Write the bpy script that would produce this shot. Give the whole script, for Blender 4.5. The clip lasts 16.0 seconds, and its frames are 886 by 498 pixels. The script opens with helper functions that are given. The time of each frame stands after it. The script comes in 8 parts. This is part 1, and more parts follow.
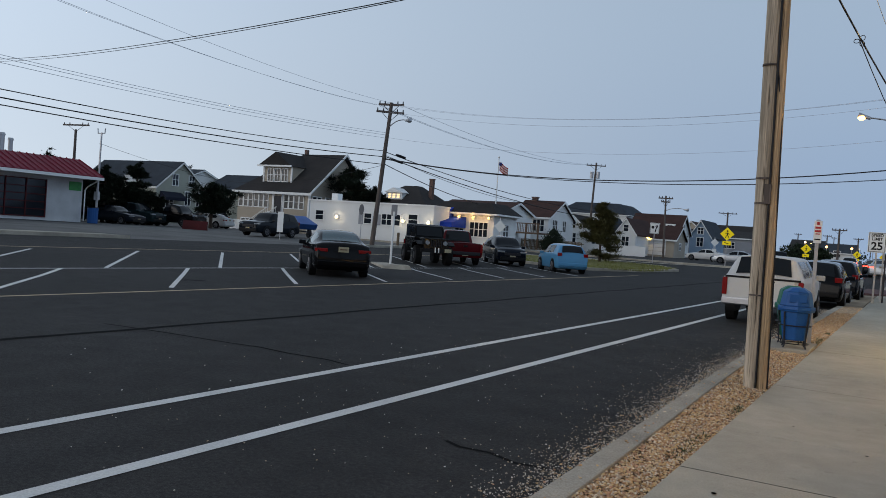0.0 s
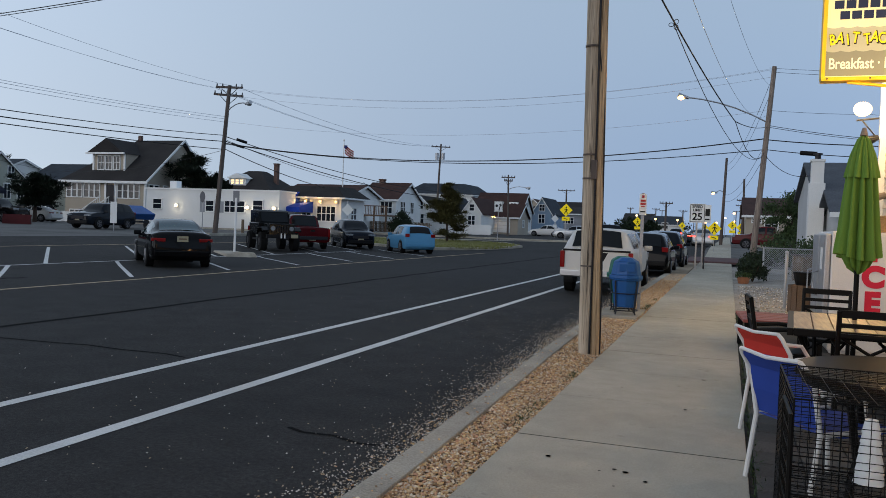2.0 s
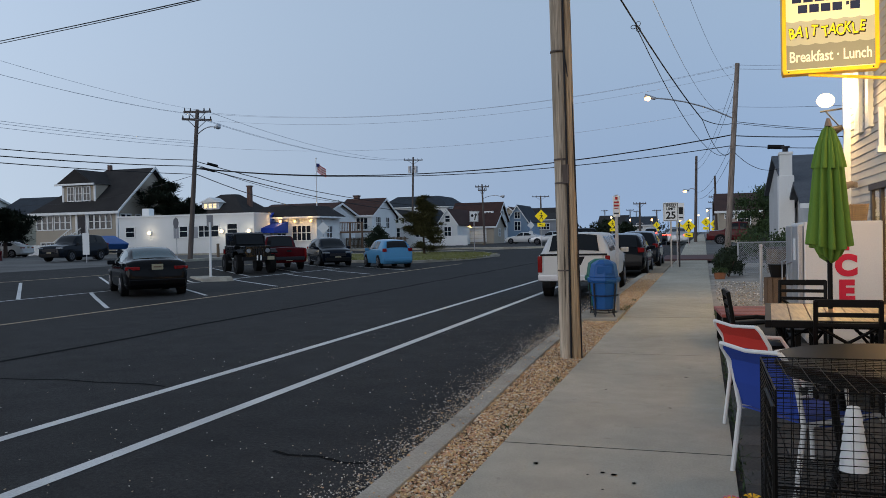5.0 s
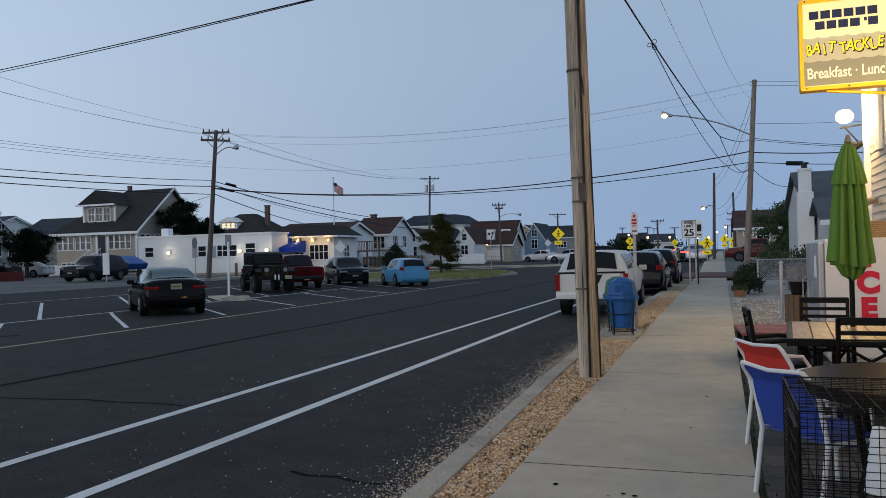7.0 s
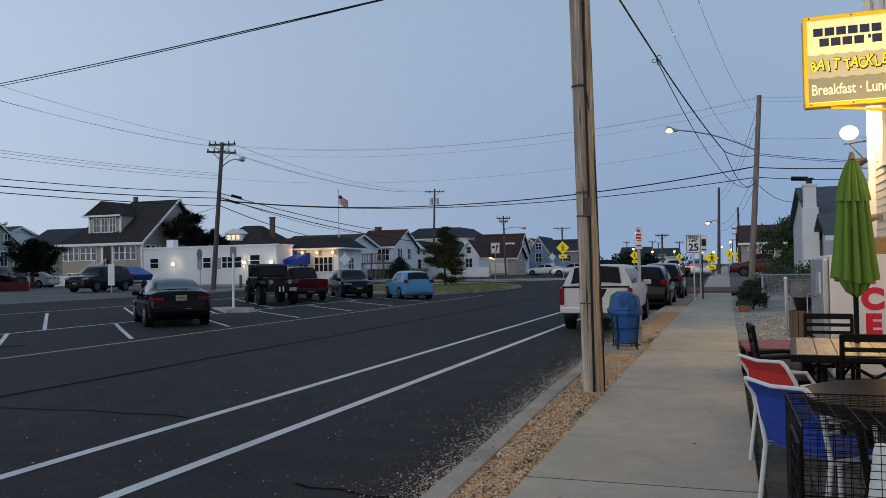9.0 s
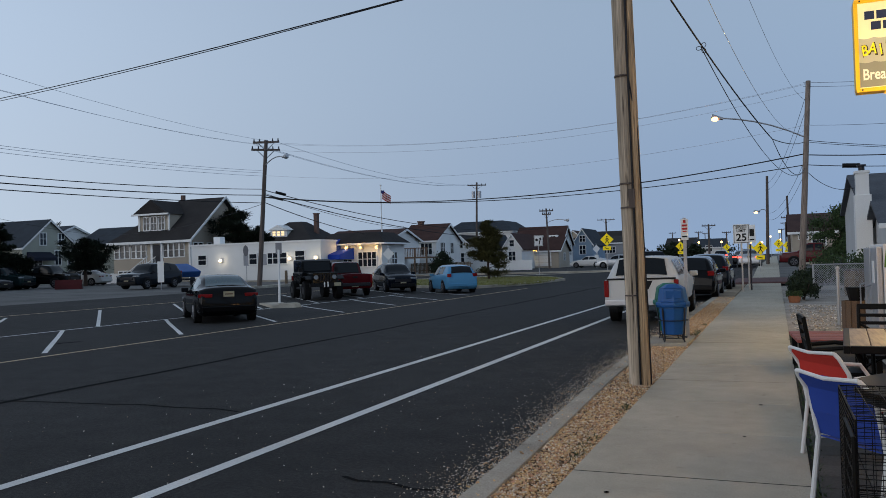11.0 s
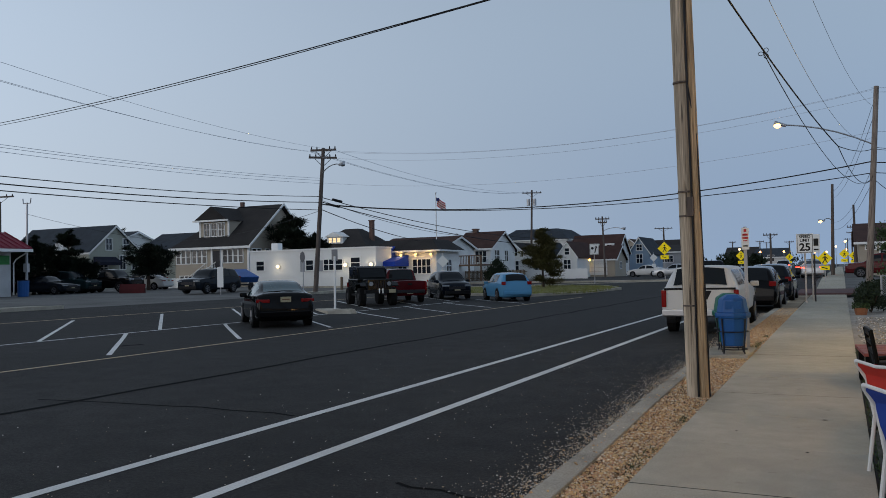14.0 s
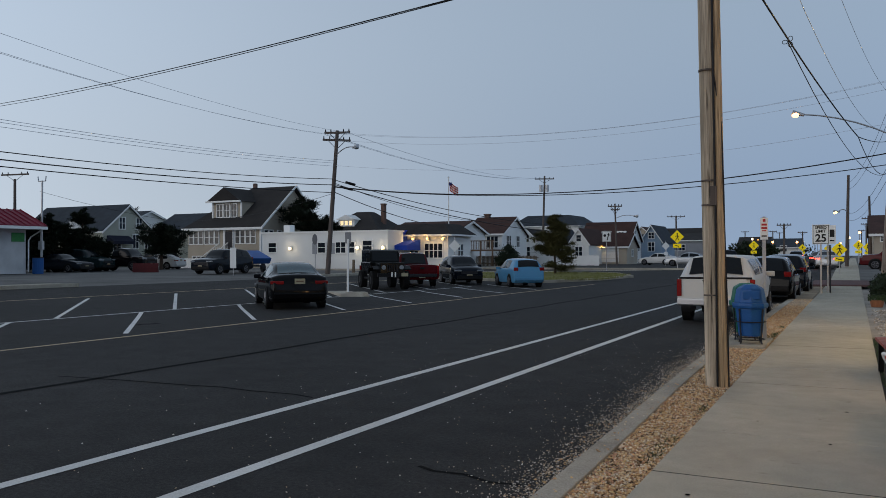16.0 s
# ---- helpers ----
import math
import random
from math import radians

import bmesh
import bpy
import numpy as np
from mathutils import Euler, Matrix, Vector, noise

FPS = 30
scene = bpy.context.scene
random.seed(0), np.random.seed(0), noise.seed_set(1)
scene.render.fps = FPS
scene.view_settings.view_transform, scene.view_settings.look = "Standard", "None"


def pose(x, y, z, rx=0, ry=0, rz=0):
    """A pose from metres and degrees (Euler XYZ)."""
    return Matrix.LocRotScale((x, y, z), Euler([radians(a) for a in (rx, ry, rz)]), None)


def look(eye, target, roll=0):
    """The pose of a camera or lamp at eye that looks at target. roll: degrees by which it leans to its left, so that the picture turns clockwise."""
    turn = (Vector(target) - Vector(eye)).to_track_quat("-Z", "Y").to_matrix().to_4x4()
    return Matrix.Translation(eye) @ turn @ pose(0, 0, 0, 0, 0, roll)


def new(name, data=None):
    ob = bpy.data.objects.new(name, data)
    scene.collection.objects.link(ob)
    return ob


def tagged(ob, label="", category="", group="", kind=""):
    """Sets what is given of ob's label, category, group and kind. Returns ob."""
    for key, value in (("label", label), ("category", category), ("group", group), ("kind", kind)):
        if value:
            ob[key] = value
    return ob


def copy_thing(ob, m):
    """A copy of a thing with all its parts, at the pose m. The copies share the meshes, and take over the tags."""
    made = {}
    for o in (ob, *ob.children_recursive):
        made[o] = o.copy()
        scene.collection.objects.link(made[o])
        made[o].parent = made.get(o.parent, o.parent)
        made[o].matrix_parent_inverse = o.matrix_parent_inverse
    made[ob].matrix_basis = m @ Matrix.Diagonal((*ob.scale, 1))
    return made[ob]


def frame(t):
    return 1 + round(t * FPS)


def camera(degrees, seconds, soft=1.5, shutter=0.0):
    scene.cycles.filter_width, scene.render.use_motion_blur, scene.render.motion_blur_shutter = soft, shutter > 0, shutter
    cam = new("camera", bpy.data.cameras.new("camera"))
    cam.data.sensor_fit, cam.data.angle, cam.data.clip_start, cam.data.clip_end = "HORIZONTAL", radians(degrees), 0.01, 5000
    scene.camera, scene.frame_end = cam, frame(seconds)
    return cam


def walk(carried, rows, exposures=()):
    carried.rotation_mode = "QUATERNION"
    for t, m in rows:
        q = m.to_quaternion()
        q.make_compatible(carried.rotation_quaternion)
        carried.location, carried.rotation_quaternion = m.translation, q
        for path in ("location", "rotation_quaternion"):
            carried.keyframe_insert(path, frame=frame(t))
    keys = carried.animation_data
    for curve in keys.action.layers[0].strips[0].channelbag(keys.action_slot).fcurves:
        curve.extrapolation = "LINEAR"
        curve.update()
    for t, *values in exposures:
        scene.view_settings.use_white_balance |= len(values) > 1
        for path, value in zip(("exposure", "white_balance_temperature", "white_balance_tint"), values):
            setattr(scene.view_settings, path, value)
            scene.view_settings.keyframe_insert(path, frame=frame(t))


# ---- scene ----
cam = camera(57.5, 16.0, soft=0.5)
PATH = [
    (0, (-0.11, -0.071, 1.57), (-1.113, 1.659, 1.531), 4.1),
    (0.5, (-0.071, -0.005, 1.554), (-0.963, 1.785, 1.543), 6.7),
    (1, (-0.053, 0.008, 1.549), (-0.828, 1.851, 1.532), 4.5),
    (1.5, (-0.037, -0.012, 1.549), (-0.772, 1.848, 1.503), 3.0),
    (2, (-0.024, -0.01, 1.557), (-0.69, 1.875, 1.496), 2.1),
    (2.5, (-0.016, -0.023, 1.558), (-0.631, 1.88, 1.508), 1.8),
    (3, (-0.006, -0.026, 1.557), (-0.572, 1.892, 1.532), 1.4),
    (3.5, (0.008, -0.032, 1.555), (-0.518, 1.897, 1.534), 0.6),
    (4, (0.003, -0.007, 1.553), (-0.523, 1.922, 1.523), -0.1),
    (4.5, (-0.011, 0.016, 1.554), (-0.589, 1.93, 1.516), -0.7),
    (7, (-0.021, 0.013, 1.561), (-0.674, 1.903, 1.577), -1.4),
    (7.5, (-0.015, 0.005, 1.569), (-0.655, 1.9, 1.585), -1.3),
    (8, (-0.017, -0.004, 1.57), (-0.661, 1.889, 1.603), -0.9),
    (8.5, (-0.014, -0.016, 1.569), (-0.669, 1.873, 1.616), -0.9),
    (11, (-0.014, -0.036, 1.572), (-0.776, 1.813, 1.607), -1.7),
    (11.5, (-0.03, -0.014, 1.568), (-0.857, 1.806, 1.601), -2.0),
    (12, (-0.034, -0.01, 1.569), (-0.87, 1.806, 1.616), -1.7),
    (12.5, (-0.035, -0.018, 1.576), (-0.885, 1.791, 1.638), -1.0),
    (13, (-0.032, -0.02, 1.58), (-0.894, 1.784, 1.639), -0.7),
    (13.5, (-0.027, -0.013, 1.575), (-0.897, 1.787, 1.623), -1.0),
    (14, (-0.014, -0.039, 1.574), (-0.898, 1.754, 1.631), -1.2),
    (14.5, (-0.019, -0.031, 1.576), (-0.918, 1.754, 1.646), -1.8),
    (15, (-0.028, -0.006, 1.571), (-0.934, 1.776, 1.642), -1.2),
    (15.5, (-0.049, -0.056, 1.57), (-0.948, 1.73, 1.629), -0.4),
    (16, (-0.121, -0.085, 1.579), (-1.029, 1.697, 1.598), -0.2),
]
walk(cam, [(t, look(eye, target, roll)) for t, eye, target, roll in PATH], exposures=(
    (0, 0.78, 7080, 10), (2, 0.82, 6870, 10), (4, 0.80, 6770, 10), (7, 0.71, 6600, 10), (11.5, 0.63, 6760, 10), (14, 0.60, 7010, 10), (16, 0.58, 7060, 10)))

# ---------- world and light ----------
world = bpy.data.worlds.new("dusk_sky")
scene.world = world
world.use_nodes = True
wn = world.node_tree.nodes
sky = wn.new("ShaderNodeTexSky")
sky.sky_type = "NISHITA"
sky.sun_disc = False
sky.sun_elevation = radians(7)
sky.sun_rotation = radians(-100)
sky.air_density, sky.dust_density, sky.ozone_density = 1.0, 0.45, 4.0
wn["Background"].inputs["Strength"].default_value = 0.268
wl = world.node_tree.links
sky_dir, lift, even, tint = wn.new("ShaderNodeTexCoord"), wn.new("ShaderNodeVectorMath"), wn.new("ShaderNodeHueSaturation"), wn.new("ShaderNodeVectorMath")
lift.operation, tint.operation = "MULTIPLY_ADD", "MULTIPLY"
lift.inputs[1].default_value, lift.inputs[2].default_value = (1, 1, 0.62), (0, 0, 0.46)   # thins out the bright band of haze at the horizon
even.inputs["Saturation"].default_value = 0.645
wl.new(sky_dir.outputs["Generated"], lift.inputs[0])
wl.new(lift.outputs[0], sky.inputs["Vector"])
wl.new(sky.outputs[0], even.inputs["Color"])
wl.new(even.outputs[0], tint.inputs[0])
wl.new(tint.outputs[0], wn["Background"].inputs["Color"])
# warmer and brighter towards the sunset side, a slate-blue band low down on the far side
split = wn.new("ShaderNodeSeparateXYZ")
wl.new(sky_dir.outputs["Generated"], split.inputs[0])
spans = []
for axis, low, high in (("X", -0.80, 0.12), ("Z", 0.0, 0.34)):
    span = wn.new("ShaderNodeMapRange")
    span.interpolation_type = "SMOOTHSTEP"
    span.inputs["From Min"].default_value, span.inputs["From Max"].default_value = low, high
    wl.new(split.outputs[axis], span.inputs["Value"])
    spans.append(span)
bands = []
for west, east in (((1.10, 0.97, 0.80), (0.79, 0.84, 0.87)), ((1.31, 1.22, 1.05), (1.22, 1.21, 1.09))):
    band = wn.new("ShaderNodeMix")
    band.data_type = "VECTOR"
    band.inputs[4].default_value, band.inputs[5].default_value = west, east
    wl.new(spans[0].outputs[0], band.inputs[0])
    bands.append(band)
rise = wn.new("ShaderNodeMix")
rise.data_type = "VECTOR"
wl.new(spans[1].outputs[0], rise.inputs[0])
wl.new(bands[0].outputs[1], rise.inputs[4])
wl.new(bands[1].outputs[1], rise.inputs[5])
wl.new(rise.outputs[1], tint.inputs[1])

sun_data = bpy.data.lights.new("sun", "SUN")
sun_data.energy, sun_data.angle, sun_data.color = 0.50, radians(50), (1.0, 0.93, 0.88)
sun = new("sun", sun_data)
sun.matrix_world = look((-26, -60, 10), (0, 0, 0))


# ---------- materials ----------
def mat(name, color, rough=0.6, metal=0.0, vary=0.15, scale=6.0, bump=0.0, fine=60.0, spec=0.25, emit=None, power=0.0, by_object=0.0, island=0.0):
    """A procedural surface: base colour varied at two scales, with fine relief."""
    m = bpy.data.materials.new(name)
    m.use_nodes = True
    n, l = m.node_tree.nodes, m.node_tree.links
    b = n["Principled BSDF"]
    b.inputs["Roughness"].default_value = rough
    b.inputs["Metallic"].default_value = metal
    b.inputs["Specular IOR Level"].default_value = spec
    b.inputs["Base Color"].default_value = (*color, 1)
    if vary or bump or by_object or island:
        tc = n.new("ShaderNodeNewGeometry")
        big, small = n.new("ShaderNodeTexNoise"), n.new("ShaderNodeTexNoise")
        big.inputs["Scale"].default_value, small.inputs["Scale"].default_value = scale * 0.15, fine
        big.inputs["Detail"].default_value, small.inputs["Detail"].default_value = 5, 3
        l.new(tc.outputs["Position"], big.inputs["Vector"])
        l.new(tc.outputs["Position"], small.inputs["Vector"])
        add = n.new("ShaderNodeMath")
        l.new(big.outputs["Fac"], add.inputs[0])
        l.new(small.outputs["Fac"], add.inputs[1])
        rng = n.new("ShaderNodeMapRange")
        rng.inputs["From Min"].default_value, rng.inputs["From Max"].default_value = 0.65, 1.35
        rng.inputs["To Min"].default_value, rng.inputs["To Max"].default_value = 1 - vary, 1 + vary
        l.new(add.outputs[0], rng.inputs["Value"])
        value = rng.outputs[0]
        for amount, node, socket in ((by_object, "ShaderNodeObjectInfo", "Random"), (island, "ShaderNodeNewGeometry", "Random Per Island")):
            if amount:
                info, r2, mul = n.new(node), n.new("ShaderNodeMapRange"), n.new("ShaderNodeMath")
                r2.inputs["To Min"].default_value, r2.inputs["To Max"].default_value = 1 - amount, 1 + amount
                l.new(info.outputs[socket], r2.inputs["Value"])
                mul.operation = "MULTIPLY"
                l.new(value, mul.inputs[0])
                l.new(r2.outputs[0], mul.inputs[1])
                value = mul.outputs[0]
        mix = n.new("ShaderNodeVectorMath")
        mix.operation = "SCALE"
        mix.inputs[0].default_value = color
        l.new(value, mix.inputs["Scale"])
        l.new(mix.outputs[0], b.inputs["Base Color"])
        if bump:
            bp = n.new("ShaderNodeBump")
            bp.inputs["Strength"].default_value, bp.inputs["Distance"].default_value = bump, 0.02
            l.new(small.outputs["Fac"], bp.inputs["Height"])
            l.new(bp.outputs[0], b.inputs["Normal"])
    if emit:
        b.inputs["Emission Color"].default_value = (*emit, 1)
        b.inputs["Emission Strength"].default_value = power
    return m


def grain_mat(name, color, dark, rough=0.7, along=(1, 1, 0.06), scale=40.0, bump=0.3):
    """Wood with streaks along one axis."""
    m = bpy.data.materials.new(name)
    m.use_nodes = True
    n, l = m.node_tree.nodes, m.node_tree.links
    b = n["Principled BSDF"]
    b.inputs["Roughness"].default_value = rough
    tc, mp, nz, ramp = n.new("ShaderNodeNewGeometry"), n.new("ShaderNodeMapping"), n.new("ShaderNodeTexNoise"), n.new("ShaderNodeValToRGB")
    mp.inputs["Scale"].default_value = along
    nz.inputs["Scale"].default_value, nz.inputs["Detail"].default_value = scale, 6
    l.new(tc.outputs["Position"], mp.inputs["Vector"])
    l.new(mp.outputs[0], nz.inputs["Vector"])
    l.new(nz.outputs["Fac"], ramp.inputs[0])
    ramp.color_ramp.elements[0].position, ramp.color_ramp.elements[1].position = 0.36, 0.62
    ramp.color_ramp.elements[0].color, ramp.color_ramp.elements[1].color = (*dark, 1), (*color, 1)
    l.new(ramp.outputs[0], b.inputs["Base Color"])
    bp = n.new("ShaderNodeBump")
    bp.inputs["Strength"].default_value, bp.inputs["Distance"].default_value = bump, 0.01
    l.new(nz.outputs["Fac"], bp.inputs["Height"])
    l.new(bp.outputs[0], b.inputs["Normal"])
    return m


def layered_mat(name, color, layers, rough=0.9, spec=0.1, bump=0.3, stretch=(1, 1, 1)):
    """A rough mineral or wooden surface: the colour is scaled by noise layers of (scale, low, high, from, to)."""
    m = bpy.data.materials.new(name)
    m.use_nodes = True
    n, l = m.node_tree.nodes, m.node_tree.links
    b = n["Principled BSDF"]
    b.inputs["Roughness"].default_value, b.inputs["Specular IOR Level"].default_value = rough, spec
    geo, mp = n.new("ShaderNodeNewGeometry"), n.new("ShaderNodeMapping")
    mp.inputs["Scale"].default_value = stretch
    l.new(geo.outputs["Position"], mp.inputs["Vector"])
    value = None
    for scale, low, high, lo, hi in layers:
        nz, rg = n.new("ShaderNodeTexNoise"), n.new("ShaderNodeMapRange")
        nz.inputs["Scale"].default_value, nz.inputs["Detail"].default_value = scale, 4
        for key, v in (("From Min", lo), ("From Max", hi), ("To Min", low), ("To Max", high)):
            rg.inputs[key].default_value = v
        l.new(mp.outputs[0], nz.inputs["Vector"])
        l.new(nz.outputs["Fac"], rg.inputs["Value"])
        if value is None:
            value = rg.outputs[0]
        else:
            mul = n.new("ShaderNodeMath")
            mul.operation = "MULTIPLY"
            l.new(value, mul.inputs[0])
            l.new(rg.outputs[0], mul.inputs[1])
            value = mul.outputs[0]
    tone = n.new("ShaderNodeVectorMath")
    tone.operation = "SCALE"
    tone.inputs[0].default_value = color
    l.new(value, tone.inputs["Scale"])
    l.new(tone.outputs[0], b.inputs["Base Color"])
    bp = n.new("ShaderNodeBump")
    bp.inputs["Strength"].default_value, bp.inputs["Distance"].default_value = bump, 0.01
    l.new(value, bp.inputs["Height"])
    l.new(bp.outputs[0], b.inputs["Normal"])
    return m


def mixed_stone(name, colors, rough=0.8):
    """Stones that each take one colour of a set, with a little grain."""
    m = mat(name, colors[0], rough, vary=0.18, scale=30, fine=250)
    n, l = m.node_tree.nodes, m.node_tree.links
    geo, ramp = n.new("ShaderNodeNewGeometry"), n.new("ShaderNodeValToRGB")
    ramp.color_ramp.interpolation = "CONSTANT"
    for k, c in enumerate(colors):
        el = ramp.color_ramp.elements[k] if k < 2 else ramp.color_ramp.elements.new(k / len(colors))
        el.position = k / len(colors)
        el.color = (*c, 1)
    grain = [k for k in n if k.bl_idname == "ShaderNodeVectorMath" and k.operation == "SCALE"][0]
    l.new(geo.outputs["Random Per Island"], ramp.inputs[0])
    l.new(ramp.outputs[0], grain.inputs[0])
    return m


M_ASPHALT = layered_mat("asphalt", (0.0315, 0.0308, 0.0300), ((0.25, 0.86, 1.14, 0.35, 0.65), (2.3, 0.84, 1.16, 0.35, 0.65), (28, 0.72, 1.28, 0.35, 0.65), (95, 0.72, 1.5, 0.38, 0.66), (190, 1.0, 2.8, 0.64, 0.78)), 0.80, 0.13, 0.5)
M_TAR = mat("tar_seam", (0.010, 0.010, 0.010), 0.95, vary=0.3, spec=0.05)
M_PAINT = mat("road_paint_white", (0.62, 0.62, 0.60), 0.7, vary=0.22, scale=9, fine=70)
M_YELLOW = mat("road_paint_yellow", (0.52, 0.40, 0.24), 0.7, vary=0.3, scale=9, fine=70)
M_LOT = mat("worn_lot", (0.128, 0.126, 0.120), 0.95, vary=0.45, scale=2.5, bump=0.3, fine=30)
M_CONCRETE = layered_mat("concrete", (0.425, 0.388, 0.31), ((0.5, 0.90, 1.10, 0.3, 0.7), (4.5, 0.92, 1.08, 0.3, 0.7), (60, 0.93, 1.07, 0.35, 0.65), (180, 0.84, 1.13, 0.36, 0.64), (7.0, 1.0, 0.72, 0.68, 0.76)), 0.88, 0.2, 0.12)
M_KERB = mat("kerb_concrete", (0.37, 0.335, 0.275), 0.92, vary=0.45, scale=9, bump=0.35, fine=90)
M_PEBBLE = mixed_stone("tan_pebble", ((0.62, 0.39, 0.19), (0.70, 0.52, 0.31), (0.44, 0.25, 0.13), (0.76, 0.65, 0.49), (0.58, 0.33, 0.20), (0.28, 0.17, 0.10), (0.67, 0.46, 0.23), (0.54, 0.43, 0.32)))
M_GRIT = mixed_stone("grit", ((0.36, 0.30, 0.23), (0.58, 0.53, 0.46), (0.26, 0.21, 0.16), (0.46, 0.35, 0.23), (0.20, 0.18, 0.16), (0.68, 0.64, 0.58)))
M_SOIL = mat("soil", (0.11, 0.07, 0.04), 0.95, vary=0.35, scale=9, bump=0.4, fine=60)
M_GRASS_GROUND = mat("grass_ground", (0.15, 0.145, 0.045), 0.95, vary=0.35, scale=4, bump=0.4, fine=25)
M_GRASS = mat("grass_blade", (0.17, 0.175, 0.05), 0.8, vary=0.2, island=0.5)
M_POLE = layered_mat("weathered_pole", (0.46, 0.38, 0.29), ((1.2, 0.80, 1.15, 0.3, 0.7), (22, 0.70, 1.22, 0.35, 0.65), (70, 0.70, 1.25, 0.35, 0.65), (38, 1.0, 0.22, 0.60, 0.68)), 0.9, 0.15, 0.8, (1, 1, 0.035))
M_POLE_WARM = layered_mat("brown_pole", (0.47, 0.33, 0.20), ((1.5, 0.80, 1.15, 0.3, 0.7), (30, 0.68, 1.25, 0.35, 0.65), (90, 0.70, 1.2, 0.35, 0.65), (45, 1.0, 0.25, 0.62, 0.69)), 0.9, 0.15, 0.8, (1, 1, 0.03))
M_POLE_GREY = grain_mat("greyed_pole", (0.30, 0.24, 0.20), (0.14, 0.11, 0.09), 0.9, (1, 1, 0.04), 40, 0.4)
M_POLE_DARK = grain_mat("dark_pole", (0.13, 0.10, 0.085), (0.06, 0.05, 0.045), 0.9, (1, 1, 0.04), 30, 0.3)
M_WIRE = mat("cable_sheath", (0.012, 0.012, 0.014), 0.6, vary=0)
M_THIN = mat("bare_wire", (0.40, 0.44, 0.50), 0.6, vary=0)
M_GALV = mat("galvanised_steel", (0.42, 0.42, 0.43), 0.45, 0.8, vary=0.15, scale=20)
M_DARKMETAL = mat("dark_metal", (0.03, 0.03, 0.035), 0.45, 0.6, vary=0.1)
M_BLACKPLASTIC = mat("black_plastic", (0.008, 0.008, 0.009), 0.5, vary=0.1, spec=0.15)
M_RUBBER = mat("rubber", (0.009, 0.009, 0.009), 0.85, vary=0.1, spec=0.12)
M_RIM = mat("alloy", (0.16, 0.16, 0.17), 0.35, 0.9, vary=0.05)
M_CHROME = mat("chrome", (0.42, 0.42, 0.43), 0.28, 1.0, vary=0)
M_WINDOW = mat("car_glass", (0.008, 0.010, 0.012), 0.08, 0.0, vary=0, spec=0.2)
M_PANE = mat("window_pane", (0.012, 0.016, 0.022), 0.1, 0.0, vary=0, spec=0.35)
M_TAIL = mat("tail_lens", (0.20, 0.008, 0.008), 0.12, vary=0)
M_TAIL_LIT = mat("tail_lens_lit", (0.5, 0.02, 0.02), 0.15, vary=0, emit=(1, 0.06, 0.04), power=4)
M_HEAD = mat("head_lens", (0.26, 0.28, 0.30), 0.08, 0.3, vary=0)
M_GARAGE = mat("weathered_white_wall", (0.56, 0.57, 0.58), 0.8, vary=0.25, scale=5)
M_DULLRED = mat("dull_red_steel", (0.075, 0.008, 0.010), 0.7, vary=0.3, scale=9)
M_PLATE = mat("plate_tan", (0.34, 0.31, 0.21), 0.5, vary=0.1)
M_WHITE = mat("white_paint", (0.74, 0.74, 0.72), 0.6, vary=0.10, scale=3)
M_TRIM = mat("white_trim", (0.78, 0.78, 0.76), 0.55, vary=0.05)
M_CREAM = mat("cream_siding", (0.40, 0.345, 0.275), 0.7, vary=0.1, scale=3)
M_YELLOWWALL = mat("pale_siding", (0.38, 0.39, 0.33), 0.7, vary=0.1)
M_GREYWALL = mat("grey_siding", (0.30, 0.31, 0.33), 0.7, vary=0.1)
M_LIGHTWALL = mat("light_grey_siding", (0.46, 0.46, 0.46), 0.7, vary=0.1)
M_BLUEWALL = mat("blue_siding", (0.24, 0.33, 0.43), 0.7, vary=0.1)
M_TAN = mat("tan_shingle", (0.27, 0.21, 0.16), 0.8, vary=0.2)
M_ROOF = mat("grey_shingles", (0.030, 0.027, 0.026), 0.9, vary=0.3, scale=6, bump=0.3, fine=14)
M_ROOF_BLUE = mat("slate_shingles", (0.032, 0.040, 0.050), 0.9, vary=0.3, scale=6, bump=0.3, fine=14)
M_ROOF_BROWN = mat("brown_shingles", (0.055, 0.027, 0.022), 0.9, vary=0.3, scale=6, bump=0.3, fine=14)
M_ROOF_RED = mat("red_metal_roof", (0.17, 0.004, 0.022), 0.5, vary=0.15, scale=5)
M_BRICK = mat("chimney_brick", (0.13, 0.08, 0.065), 0.9, vary=0.3, scale=20)
M_WOODFENCE = mat("brown_grey_wood", (0.17, 0.125, 0.085), 0.9, vary=0.35, scale=10, by_object=0.25)
M_DECK = mat("brown_deck", (0.14, 0.09, 0.06), 0.85, vary=0.3)
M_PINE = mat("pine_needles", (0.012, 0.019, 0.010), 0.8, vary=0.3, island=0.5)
M_PINE_LIGHT = mat("island_pine_needles", (0.085, 0.080, 0.030), 0.8, vary=0.3, island=0.6)
M_LEAF = mat("dark_leaves", (0.014, 0.024, 0.010), 0.7, vary=0.3, island=0.5)
M_LEAF2 = mat("green_leaves", (0.040, 0.068, 0.024), 0.65, vary=0.3, island=0.5)
M_BARK = mat("bark", (0.07, 0.05, 0.04), 0.95, vary=0.3)
M_BINBLUE = mat("blue_plastic", (0.012, 0.085, 0.27), 0.42, vary=0.12, scale=8)
M_BINGREEN = mat("green_plastic", (0.015, 0.13, 0.085), 0.45, vary=0.12, scale=8)
M_SIGNWHITE = mat("sign_white", (0.80, 0.80, 0.78), 0.5, vary=0.05)
